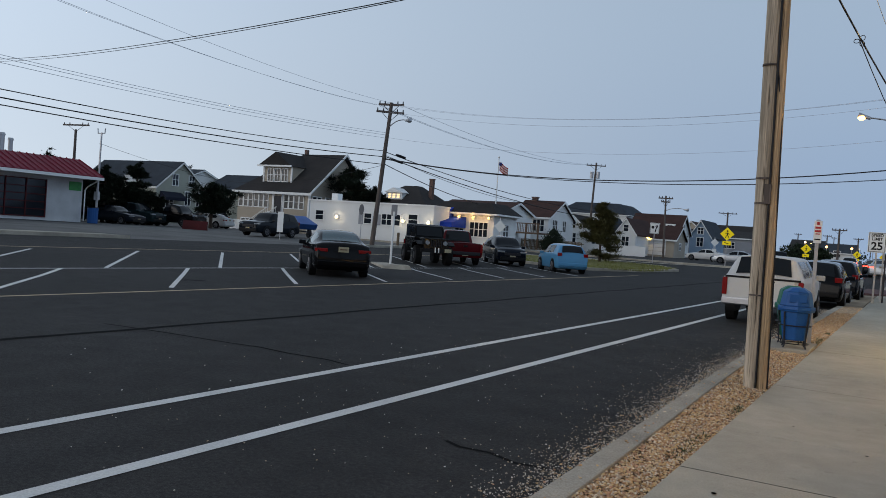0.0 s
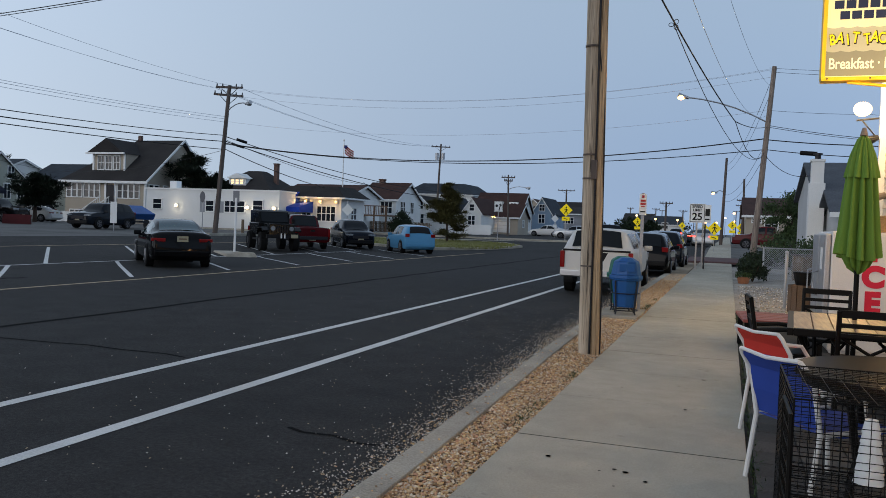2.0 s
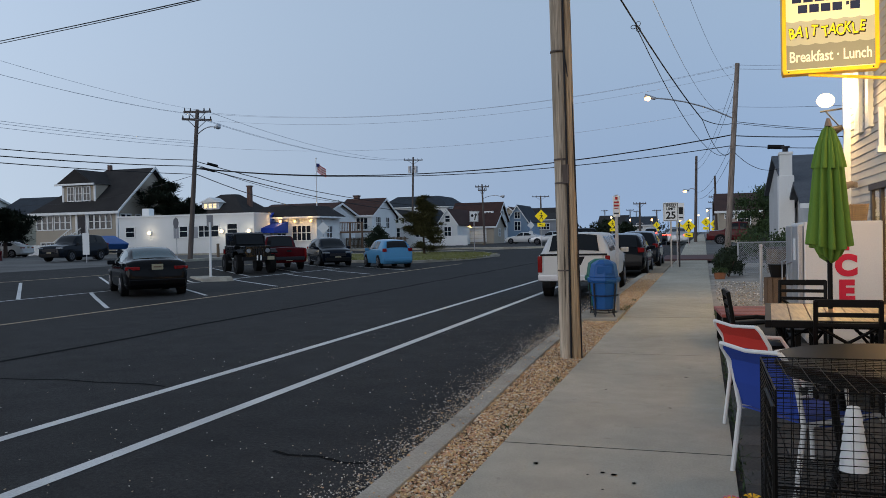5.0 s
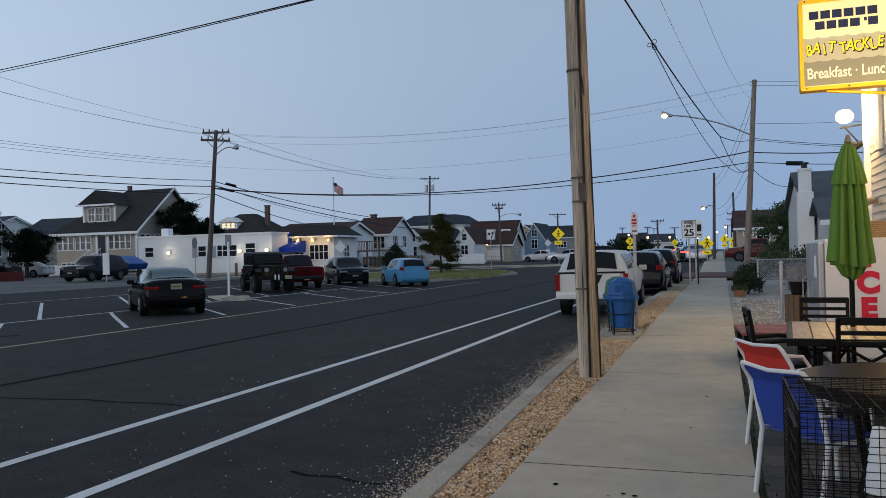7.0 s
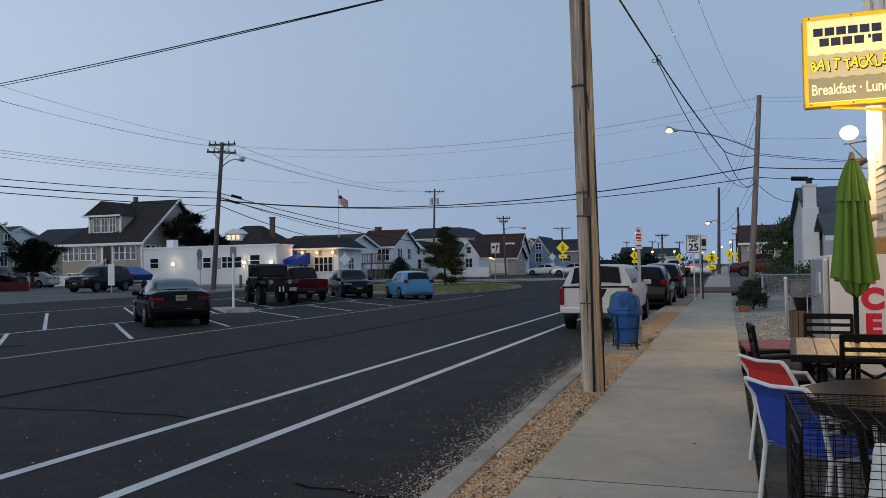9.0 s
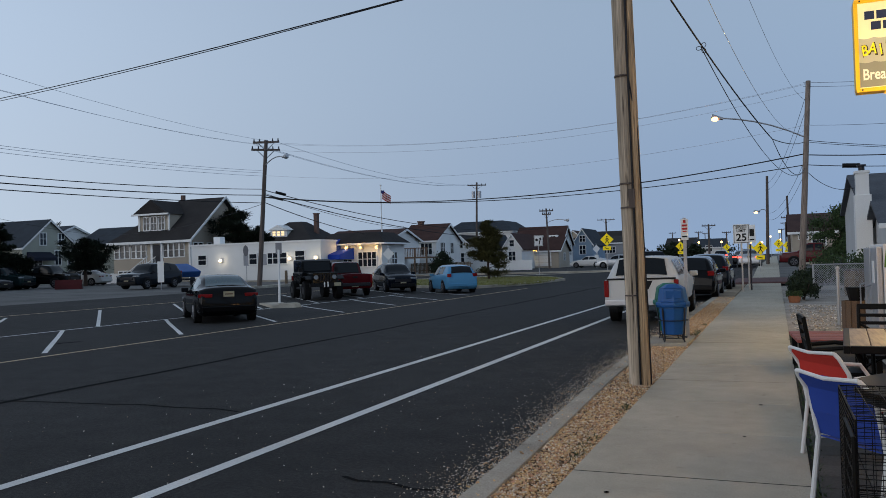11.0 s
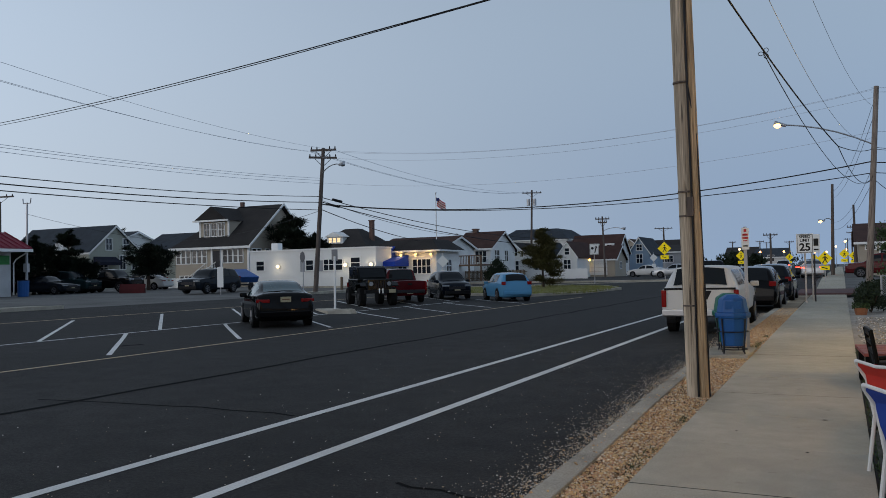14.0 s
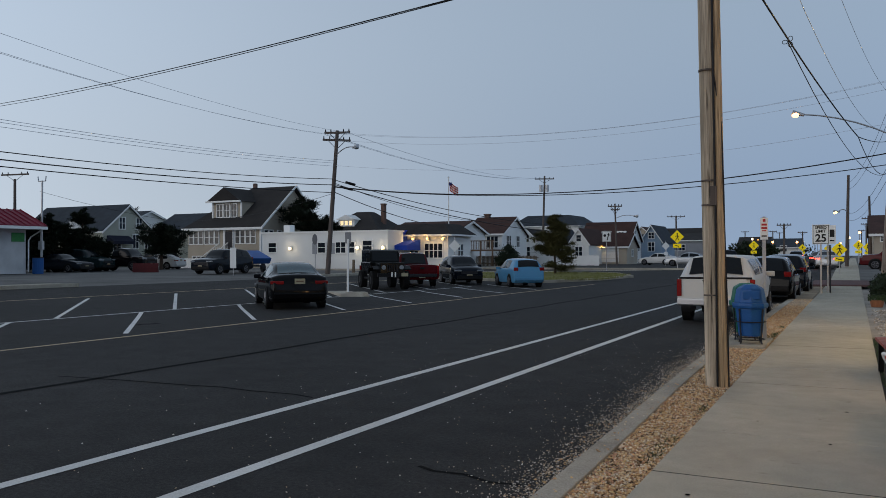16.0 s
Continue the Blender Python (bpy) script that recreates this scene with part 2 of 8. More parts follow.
M_SIGNBLACK = mat("sign_black", (0.012, 0.012, 0.012), 0.5, vary=0)
M_SIGNRED = mat("sign_red", (0.45, 0.03, 0.03), 0.5, vary=0)
# unlit boards: the small emission is added glow that brightens the yellow
M_SIGNYELLOW = mat("sign_yellow_glow", (0.85, 0.62, 0.01), 0.5, vary=0, emit=(0.9, 0.75, 0.02), power=0.12)
M_LAMP = mat("sodium_lamp", (1, 0.8, 0.5), 0.4, vary=0, emit=(1.0, 0.42, 0.11), power=5)
M_LAMP_WHITE = mat("white_lamp", (1, 0.95, 0.8), 0.4, vary=0, emit=(1.0, 0.72, 0.38), power=1.5)
M_LAMP_WARM = mat("warm_lamp", (1, 0.8, 0.5), 0.4, vary=0, emit=(1.0, 0.50, 0.10), power=2.5)
M_BLUEAWNING = mat("blue_canvas", (0.01, 0.05, 0.36), 0.75, vary=0.12)
M_DARKAWNING = mat("navy_canvas", (0.012, 0.015, 0.03), 0.8, vary=0.12)


# ---------- helpers ----------
def smooth(a):
    a = min(max(a, 0.0), 1.0)
    return a * a * (3 - 2 * a)


def ground_z(x, y):
    """Height of the ground: nearly flat, rising gently towards the far side and up the road."""
    return 0.5 * max(min(max((-x - 17) / 20, 0), 1), smooth((y - 45) / 25))


def box(bm, c, s, rz=0.0, taper=1.0, m=None):
    r = bmesh.ops.create_cube(bm, size=1.0)["verts"]
    for v in r:
        if v.co.z > 0:
            v.co.x *= taper
            v.co.y *= taper
    mm = Matrix.Translation(c) @ Matrix.Rotation(radians(rz), 4, "Z") @ Matrix.Diagonal((*s, 1))
    bmesh.ops.transform(bm, matrix=(m @ mm) if m else mm, verts=r)
    return r


def tube(bm, p0, p1, r0, r1=None, seg=10, caps=True):
    p0, p1 = Vector(p0), Vector(p1)
    d = p1 - p0
    r = bmesh.ops.create_cone(bm, cap_ends=caps, segments=seg, radius1=r0, radius2=r0 if r1 is None else r1, depth=d.length)["verts"]
    bmesh.ops.transform(bm, matrix=Matrix.Translation((p0 + p1) / 2) @ d.to_track_quat("Z", "Y").to_matrix().to_4x4(), verts=r)
    return r


def bar(bm, pts, r, seg=6):
    """One round rod swept along a line of points."""
    pts = [Vector(p) for p in pts]
    side, last = None, None
    for i, p in enumerate(pts):
        way = (pts[min(i + 1, len(pts) - 1)] - p).normalized() + (p - pts[max(i - 1, 0)]).normalized()
        way = way.normalized() if way.length > 1e-6 else (pts[1] - pts[0]).normalized()
        if side is None:
            side = way.orthogonal().normalized()
        side = (side - way * side.dot(way)).normalized()
        other = way.cross(side)
        ring = [bm.verts.new(p + (side * math.cos(a) + other * math.sin(a)) * r) for a in [2 * math.pi * k / seg for k in range(seg)]]
        if last is None:
            bm.faces.new(ring[::-1])
        else:
            for k in range(seg):
                bm.faces.new((last[k], last[(k + 1) % seg], ring[(k + 1) % seg], ring[k]))
        last = ring
    bm.faces.new(last)


def poly(bm, pts):
    return bm.faces.new([bm.verts.new(p) for p in pts])


def prism(bm, prof, axis, a, b):
    """Extrude a closed profile of (u, z) along x or y from a to b."""
    def p(u, z, w):
        return (w, u, z) if axis == "x" else (u, w, z)
    va = [bm.verts.new(p(u, z, a)) for u, z in prof]
    vb = [bm.verts.new(p(u, z, b)) for u, z in prof]
    n = len(prof)
    bm.faces.new(va)
    bm.faces.new(vb[::-1])
    for i in range(n):
        bm.faces.new((va[i], va[(i + 1) % n], vb[(i + 1) % n], vb[i]))


def finish(bm, name, material, bevel=0.0, flat=True):
    bmesh.ops.recalc_face_normals(bm, faces=bm.faces)
    if bevel:
        sharp = [e for e in bm.edges if len(e.link_faces) == 2 and e.calc_face_angle() > 0.5]
        bmesh.ops.bevel(bm, geom=sharp, offset=bevel, segments=2, affect="EDGES", profile=0.6)
    if not flat:
        for f in bm.faces:
            f.smooth = True
        for g in bm.edges:
            if len(g.link_faces) == 2 and g.calc_face_angle() > 0.55:
                g.smooth = False
    me = bpy.data.meshes.new(name)
    bm.to_mesh(me)
    bm.free()
    if material:
        me.materials.append(material)
    return me


def part(name, bm, material, parent, label="", bevel=0.0, flat=True):
    ob = new(name, finish(bm, name, material, bevel, flat))
    ob.parent = parent
    if label:
        ob["label"] = label
    return ob


def thing(name, place, rz, label, category, group="", kind=""):
    e = new(name)
    e.empty_display_size = 0.2
    e.matrix_world = pose(*place, 0, 0, rz)
    return tagged(e, label, category, group, kind)


def whole(name, bm, material, label, category, group="", kind="", bevel=0.0, flat=True):
    return tagged(new(name, finish(bm, name, material, bevel, flat)), label, category, group, kind)


def lettering(name, text, material, parent, m, size, depth=0.004, sx=1.0, bold=0.0):
    """Raised letters of the built-in font, as a mesh, centred at m, facing its +z."""
    cu = bpy.data.curves.new(name, "FONT")
    cu.body, cu.size, cu.align_x, cu.align_y, cu.extrude, cu.offset = text, size, "CENTER", "CENTER", depth, bold
    tmp = bpy.data.objects.new(name, cu)
    me = bpy.data.meshes.new_from_object(tmp)
    bpy.data.objects.remove(tmp)
    bpy.data.curves.remove(cu)
    me.materials.clear()
    me.materials.append(material)
    ob = new(name, me)
    ob.parent = parent
    ob.matrix_local = m @ Matrix.Diagonal((sx, 1, 1, 1))
    return ob


FACING = Matrix.Rotation(radians(90), 4, "X")   # local plane that faces -y


def strip(name, pts, width, material, label, lift=0.004, parent=None, step=1.0):
    """A painted band along a line on the ground."""
    bm = bmesh.new()
    prev = None
    for (xa, ya), (xb, yb) in zip(pts, pts[1:]):
        n = max(1, int(math.hypot(xb - xa, yb - ya) / step))
        nx, ny = (yb - ya), -(xb - xa)
        k = width / 2 / math.hypot(nx, ny)
        for i in range(n + 1):
            x, y = xa + (xb - xa) * i / n, ya + (yb - ya) * i / n
            cur = [bm.verts.new((x + s * nx * k, y + s * ny * k, ground_z(x + s * nx * k, y + s * ny * k) + lift)) for s in (1, -1)]
            if prev and i:
                bm.faces.new((prev[0], prev[1], cur[1], cur[0]))
            prev = cur
    return tagged(new(name, finish(bm, name, material)), label, "road marking", kind="structure")


def sheet(name, xs, ys, material, label, category, lift=0.0, kind="structure"):
    bm = bmesh.new()
    g = [[bm.verts.new((x, y, ground_z(x, y) + lift)) for y in ys] for x in xs]
    for i in range(len(xs) - 1):
        for j in range(len(ys) - 1):
            bm.faces.new((g[i][j], g[i + 1][j], g[i + 1][j + 1], g[i][j + 1]))
    return whole(name, bm, material, label, category, kind=kind)


def steps(a, b, d):
    n = max(1, round((b - a) / d))
    return [a + (b - a) * i / n for i in range(n + 1)]


# ---------- ground, road, markings ----------
sheet("ground", [-1500, -400, -150] + steps(-90, 60, 3) + [200, 1500], [-300, -60] + steps(-20, 120, 3) + [200, 600, 2500],
      M_LOT, "pale worn gravel and asphalt ground beyond the road", "ground", -0.03)
sheet("road", steps(-30.2, -1.64, 1.2), [-60] + steps(-20, 120, 1.5) + [300, 1200], M_ASPHALT, "dark grey asphalt boulevard with fine cracks", "road")
for x, w, m, lab in ((-4.15, 0.13, M_PAINT, "white bike lane line"), (-5.4, 0.13, M_PAINT, "white bike lane line"),
                     (-13.1, 0.11, M_YELLOW, "worn yellow line"), (-24.6, 0.11, M_YELLOW, "worn yellow line")):
    strip("road_line", [(x, -20), (x, 62 if x > -6 else 44)], w, m, lab + " on the asphalt")
strip("road_line", [(-18.3, -6), (-18.2, 19), (-17.9, 38)], 0.10, M_PAINT, "thin white centre line of the parking bays")
for i in range(-4, 7):
    y = 11.9 + 4.05 * i
    if i in (3,):
        strip("bay_line", [(-17.9, y + 4.0), (-13.65, y)], 0.11, M_PAINT, "white slanted parking bay line")
    else:
        strip("bay_line", [(-18.2, y + 4.6), (-13.65, y)], 0.11, M_PAINT, "white slanted parking bay line")
    strip("bay_line", [(-23.8, y + 7.4), (-18.3, y + 1.9)], 0.11, M_PAINT, "white slanted parking bay line")
random.seed(5)


def wob(x0, y0, x1, y1, n, a):
    return [(x0 + (x1 - x0) * i / n + random.uniform(-a, a), y0 + (y1 - y0) * i / n) for i in range(n + 1)]
strip("tar_seam", wob(-8.95, -10, -8.95, 75, 60, 0.06), 0.13, M_TAR, "black tar seam along the road", 0.003, step=2)
strip("tar_crack", [(-9.6, 7.2), (-8.6, 7.32), (-7.44, 7.39), (-7.0, 7.46), (-6.5, 7.40), (-5.9, 7.43), (-5.55, 7.34)], 0.045, M_TAR, "thin black tar crack in the asphalt", 0.003)
strip("tar_crack", [(-3.06, 5.27), (-2.9, 5.19), (-2.65, 5.21), (-2.42, 5.10), (-2.18, 5.13)], 0.04, M_TAR, "short black tar patch in the asphalt", 0.003)
strip("tar_crack", wob(-15.2, 13.5, -15.0, 14.1, 3, 0.1), 0.2, M_TAR, "dark oil stain in a parking bay", 0.003)

# kerb, pebble strip and sidewalk on the near side
def kerb_line(y):
    """Inner edge of the kerb, which bends in towards the sidewalk on the near stretch."""
    return -1.95 + 0.25 * smooth((12.5 - y) / 10)


bm = bmesh.new()
for i in range(30):
    rows = []
    for k in range(5):
        y = -6 + 3.05 * i + 3.03 * k / 4
        x = kerb_line(y)
        rows.append([bm.verts.new((x - a, y, z)) for a, z in ((0.19, -0.06), (0.18, 0.105), (0.0, 0.108), (0.0, -0.06))])
    for r0, r1 in zip(rows, rows[1:]):
        for k in range(4):
            bm.faces.new((r0[k], r0[(k + 1) % 4], r1[(k + 1) % 4], r1[k]))
    bm.faces.new(rows[0])
    bm.faces.new(rows[-1][::-1])
whole("kerb", bm, M_KERB, "low grey concrete kerb along the road", "kerb", kind="structure", bevel=0.012)
bm = bmesh.new()
rows = []
for k in range(47):
    y = -3.0 + k
    x = kerb_line(y) - 0.05
    rows.append([bm.verts.new(c) for c in ((x, y, -0.08), (x, y, 0.08), (-1.37, y, 0.08), (-1.37, y, -0.08))])
for r0, r1 in zip(rows, rows[1:]):
    for k in range(4):
        bm.faces.new((r0[k], r1[k], r1[(k + 1) % 4], r0[(k + 1) % 4]))
bm.faces.new(rows[0])
bm.faces.new(rows[-1][::-1])
bmesh.ops.recalc_face_normals(bm, faces=bm.faces[:])
whole("verge_soil", bm, M_SOIL, "brown soil under the pebble strip", "ground", kind="structure")


def scatter(name, n, material, label, where, size, seed, squash=0.6):
    """Loose stones joined in one mesh."""
    rnd = np.random.RandomState(seed)
    base = np.array([(1, 0, 0), (-1, 0, 0), (0, 1, 0), (0, -1, 0), (0, 0, 1), (0, 0, -1)], float)
    tri = [(0, 2, 4), (2, 1, 4), (1, 3, 4), (3, 0, 4), (2, 0, 5), (1, 2, 5), (3, 1, 5), (0, 3, 5)]
    vs, fs = [], []
    for i in range(n):
        x, y, z = where(rnd)
        s = size * rnd.uniform(0.5, 1.35)
        a = rnd.uniform(0, 6.28)
        ca, sa = math.cos(a), math.sin(a)
        q = base * (s * rnd.uniform(0.7, 1.3), s * rnd.uniform(0.6, 1.0), s * squash) + rnd.uniform(-0.2, 0.2, (6, 3)) * s
        for px, py, pz in q:
            vs.append((x + px * ca - py * sa, y + px * sa + py * ca, z + pz))
        fs.extend([tuple(6 * i + k for k in t) for t in tri])
    me = bpy.data.meshes.new(name)
    me.from_pydata(vs, [], fs)
    me.materials.append(material)
    return tagged(new(name, me), label, "gravel", kind="stuff")


def on_verge(r):
    y = 2.0 + 28 * r.uniform(0, 1) ** 1.6
    return r.uniform(kerb_line(y) + 0.005, -1.38), y, 0.084 + r.uniform(0, 0.012)


def in_gutter(spread, low, high):
    def where(r):
        y = 2.5 + 26 * r.uniform(0, 1) ** 1.35
        return kerb_line(y) - 0.19 - abs(r.normal(0, spread)) * r.uniform(low, high), y, 0.004
    return where


scatter("pebbles", 34000, M_PEBBLE, "tan, white and brown pebbles strewn along the kerb", on_verge, 0.0122, 1)
scatter("road_grit", 24000, M_GRIT, "loose gravel and sand along the gutter", in_gutter(0.15, 0.15, 2.0), 0.0075, 2)
scatter("gutter_pebbles", 4200, M_PEBBLE, "pebbles spilled from the verge into the gutter", in_gutter(0.09, 0.2, 1.4), 0.011, 12)
scatter("road_pebbles", 420, M_GRIT, "stray pale grit on the asphalt", lambda r: (-2.3 - abs(r.normal(0, 2.4)), r.uniform(3, 16), 0.004), 0.0075, 3)
scatter("kerb_pebbles", 130, M_PEBBLE, "a few pebbles lying on the kerb", lambda r: (lambda y: (kerb_line(y) - r.uniform(0.02, 0.17), y, 0.112))(r.uniform(3, 16)), 0.010, 13)



# ---------- utility poles and wires ----------
def wire(name, a, b, sag, r, material, label, n=18):
    """A hanging cable between two points."""
    cu = bpy.data.curves.new(name, "CURVE")
    cu.dimensions, cu.bevel_depth, cu.bevel_resolution = "3D", r, 1
    sp = cu.splines.new("POLY")
    sp.points.add(n)
    a, b = Vector(a), Vector(b)
    for i in range(n + 1):
        u = i / n
        p = a.lerp(b, u)
        sp.points[i].co = (p.x, p.y, p.z - sag * 4 * u * (1 - u), 1)
    cu.materials.append(material)
    return tagged(new(name, cu), label, "wire")


def utility_pole(base, top, r, material, label, arms=(), lamp=None, lit=True, transformer=False):
    """A wooden pole with crossarms (height, half length, bearing) and perhaps a street lamp (height, tip)."""
    e = thing("utility_pole", base, 0, label, "utility pole")
    b, t = Vector((0, 0, -0.3)), Vector(top) - Vector(base)
    bm = bmesh.new()
    tube(bm, b, t, r, r * 0.68, 14)
    part("pole", bm, material, e, flat=False)
    for h, half, bearing in arms:
        c = t * (h / t.z)
        d = Vector((math.cos(radians(bearing)), math.sin(radians(bearing)), 0))
        bm = bmesh.new()
        box(bm, (c.x, c.y, c.z), (2 * half, 0.12, 0.13), bearing)
        arm = part("crossarm", bm, M_POLE_DARK, e)
        for s in (-0.92, -0.5, 0.5, 0.92):
            bm = bmesh.new()
            p = c + d * half * s
            tube(bm, (p.x, p.y, p.z + 0.06), (p.x, p.y, p.z + 0.24), 0.05, 0.03, 8)
            part("insulator", bm, M_DARKMETAL, arm)
        bm = bmesh.new()
        for s in (-0.6, 0.6):
            p = c + d * half * s
            bar(bm, [(p.x, p.y, p.z - 0.05), (c.x, c.y, c.z - 0.6)], 0.02)
        part("brace", bm, M_DARKMETAL, e)
    if transformer:
        c = t * 0.86
        for s in (-0.45, 0.45):
            bm = bmesh.new()
            tube(bm, (c.x + s, c.y - 0.1, c.z - 0.45), (c.x + s, c.y - 0.1, c.z + 0.45), 0.24, seg=14)
            part("transformer", bm, M_GALV, e, "grey transformer can")
    if lamp:
        h, tip = lamp
        c = t * (h / t.z)
        tip = Vector(tip) - Vector(base)
        bm = bmesh.new()
        pts = [c.lerp(tip, u) + Vector((0, 0, 0.9 * u * (1 - u))) for u in (0, 0.2, 0.4, 0.6, 0.8, 0.93, 1.0)]
        bar(bm, pts, 0.035, 8)
        arm = part("lamp_arm", bm, M_GALV, e)
        bm = bmesh.new()
        d = (tip - c).normalized()
        tube(bm, tip - d * 0.1, tip + d * 0.45, 0.07, 0.12, 10)
        head = part("lamp_head", bm, M_GALV, arm)
        bm = bmesh.new()
        bmesh.ops.create_uvsphere(bm, u_segments=12, v_segments=8, radius=0.17, matrix=Matrix.Translation(tip + d * 0.3 + Vector((0, 0, -0.1))) @ Matrix.Diagonal((1, 1, 0.7, 1)))
        part("lamp_glass", bm, M_LAMP if lit else M_HEAD, arm, "glowing sodium lamp" if lit else "unlit lamp glass", flat=False)
    return e


# near pole with a wooden cable cover
e = thing("utility_pole", (-1.57, 9.57, 0.1), 0, "weathered grey wooden utility pole beside the sidewalk", "utility pole")
bm = bmesh.new()
tube(bm, (0.015, 0, -0.3), (-0.15, 0.05, 9.6), 0.098, 0.082, 20)
part("pole", bm, M_POLE, e, flat=False)
bm = bmesh.new()
tube(bm, (0.115, -0.045, -0.1), (0.015, -0.05, 7.5), 0.058, 0.042, 12)
part("cable_cover", bm, M_POLE_WARM, e, "brown wooden cable cover", flat=False)
bm = bmesh.new()
bar(bm, [(0.175, -0.05, 0.0), (0.165, -0.06, 0.9), (0.14, -0.06, 1.8), (0.135, -0.08, 2.3), (0.11, -0.07, 3.0), (0.03, -0.11, 3.6), (0.03, -0.10, 4.5), (0.02, -0.10, 6.5)], 0.009)
part("cable", bm, M_WIRE, e)
bm = bmesh.new()
bar(bm, [(0.06, -0.105, 0.0), (0.05, -0.105, 2.0), (0.035, -0.11, 3.3), (0.02, -0.10, 4.6)], 0.013)
part("cable", bm, M_WIRE, e)
for z in (2.33, 2.05, 1.02, 3.6):
    bm = bmesh.new()
    tube(bm, (0.012 - 0.017 * z, 0, z), (0.012 - 0.017 * z, 0, z + 0.018), 0.098, seg=20)
    part("strap", bm, M_POLE_DARK, e, "dark steel strap")
bm = bmesh.new()
box(bm, (0.03, -0.10, 2.16), (0.07, 0.05, 0.22))
part("ground_box", bm, M_POLE_DARK, e)

utility_pole((-31.23, 44.07, 0.36), (-30.55, 44.3, 9.95), 0.17, M_POLE_DARK, "dark wooden utility pole leaning over the far sidewalk",
             arms=((9.45, 0.86, 20), (8.95, 0.92, 40)), lamp=(7.9, (-28.6, 43.3, 8.6)), lit=False)
utility_pole((1.05, 42.2, 0.05), (1.68, 42.2, 9.75), 0.16, M_POLE_GREY, "brown wooden utility pole with a lit street lamp", lamp=(7.0, (-2.3, 42.0, 8.3)))
utility_pole((-0.75, 80, 0.4), (-0.55, 80, 8.7), 0.16, M_POLE_DARK, "wooden utility pole with a lit street lamp farther up the road", lamp=(5.0, (-1.35, 79.6, 5.45)))
utility_pole((1.2, 82, 0.4), (1.1, 82, 6.9), 0.13, M_POLE_DARK, "plain dark wooden pole up the road")
utility_pole((-38.0, 104, 0.5), (-37.6, 104, 12.5), 0.17, M_POLE_DARK, "dark wooden pole with crossarm and transformers", arms=((11.6, 1.3, 25),), transformer=True)
utility_pole((-24.4, 91.5, 0.5), (-24.6, 91.5, 7.6), 0.13, M_POLE_DARK, "dark wooden pole with crossarms by the houses", arms=((6.8, 0.8, 20), (6.4, 0.5, 20)), lamp=(5.4, (-22.3, 91.2, 6.1)), lit=False)
utility_pole((-28.9, 150, 0.5), (-29, 150, 8.9), 0.2, M_POLE_DARK, "distant dark wooden utility pole", arms=((8.2, 1.6, 20),))
utility_pole((-66.5, 46.5, 0.5), (-66.5, 46.5, 8.6), 0.16, M_POLE_DARK, "dark wooden pole with a crossarm behind the garage", arms=((8.5, 1.5, 10),))
for x, y, h in ((-8, 110, 5.6), (1.6, 120, 6.6), (-16, 190, 7.0), (-24, 210, 7.6), (-9, 170, 6.2), (1.8, 165, 7.4), (-34, 205, 8.4), (-20, 260, 8.5), (-12, 300, 9), (1.5, 230, 8)):
    utility_pole((x, y, 0.4), (x, y, h), 0.16, M_POLE_DARK, "distant wooden utility pole up the road", arms=((h - 0.6, 0.85, 5),))

for z, sag, r in ((6.75, 0.85, 0.022), (6.36, 0.78, 0.028), (5.85, 0.55, 0.024)):
    wire("overhead_wire", (-31, -3, z), (-30.9, 44.2, z), sag, r, M_WIRE, "thick black overhead cable along the far side")
for z, sag in ((7.95, 0.75), (7.8, 0.72), (7.6, 0.7)):
    wire("overhead_wire", (-31, -3, z), (-30.8, 44.2, z), sag, 0.010, M_THIN, "thin grey power wire along the far side")
for bx, ax, z in ((-19.8, 0.9, 10.0), (-21.6, -0.9, 10.0), (-21.9, -0.7, 9.95)):
    wire("overhead_wire", (-30.6 + ax, 44.2 + 0.3 * ax, 9.75), (bx, -6, z), 1.2, 0.007, M_THIN, "thin grey power wire slanting over the road")
    wire("overhead_wire", (-30.6 + ax, 44.2, 9.75), (-37.6 + ax, 104, 12.2), 1.0, 0.012, M_THIN, "thin grey power wire to the next pole")
# spans crossing to the near side
wire("overhead_wire", (-30.8, 44.2, 6.25), (1.42, 42.2, 6.28), 1.12, 0.03, M_WIRE, "thick black cable crossing the road", 40)
wire("overhead_wire", (-30.8, 44.2, 6.2), (1.42, 42.2, 5.75), 0.95, 0.022, M_WIRE, "black cable crossing the road", 40)
wire("overhead_wire", (-30.0, 44.4, 9.75), (1.6, 42.2, 9.65), 1.15, 0.007, M_THIN, "thin grey wire crossing the road", 40)
wire("overhead_wire", (-30.6, 44.4, 9.75), (1.6, 42.2, 9.6), 1.15, 0.007, M_THIN, "thin grey wire crossing the road", 40)
wire("overhead_wire", (-31.2, 44.2, 9.4), (1.6, 42.2, 9.25), 1.2, 0.007, M_THIN, "thin grey wire crossing the road", 40)
wire("overhead_wire", (-30.8, 44.2, 7.65), (1.5, 42.2, 7.65), 1.05, 0.007, M_THIN, "thin grey wire crossing the road", 40)
wire("overhead_wire", (-30.8, 44.2, 6.7), (-24.6, 91.5, 5.3), 1.2, 0.026, M_WIRE, "thick black overhead cable to the houses")
wire("overhead_wire", (-30.8, 44.2, 6.4), (-26.5, 80, 4.0), 0.6, 0.03, M_WIRE, "thick black service cable to the houses")
wire("overhead_wire", (-30.8, 44.2, 5.9), (-33.5, 66.2, 4.2), 0.3, 0.026, M_WIRE, "black service cable to the low building")
wire("overhead_wire", (-30.8, 44.2, 6.5), (-37.6, 104, 7.0), 1.6, 0.016, M_WIRE, "black overhead cable behind the houses")
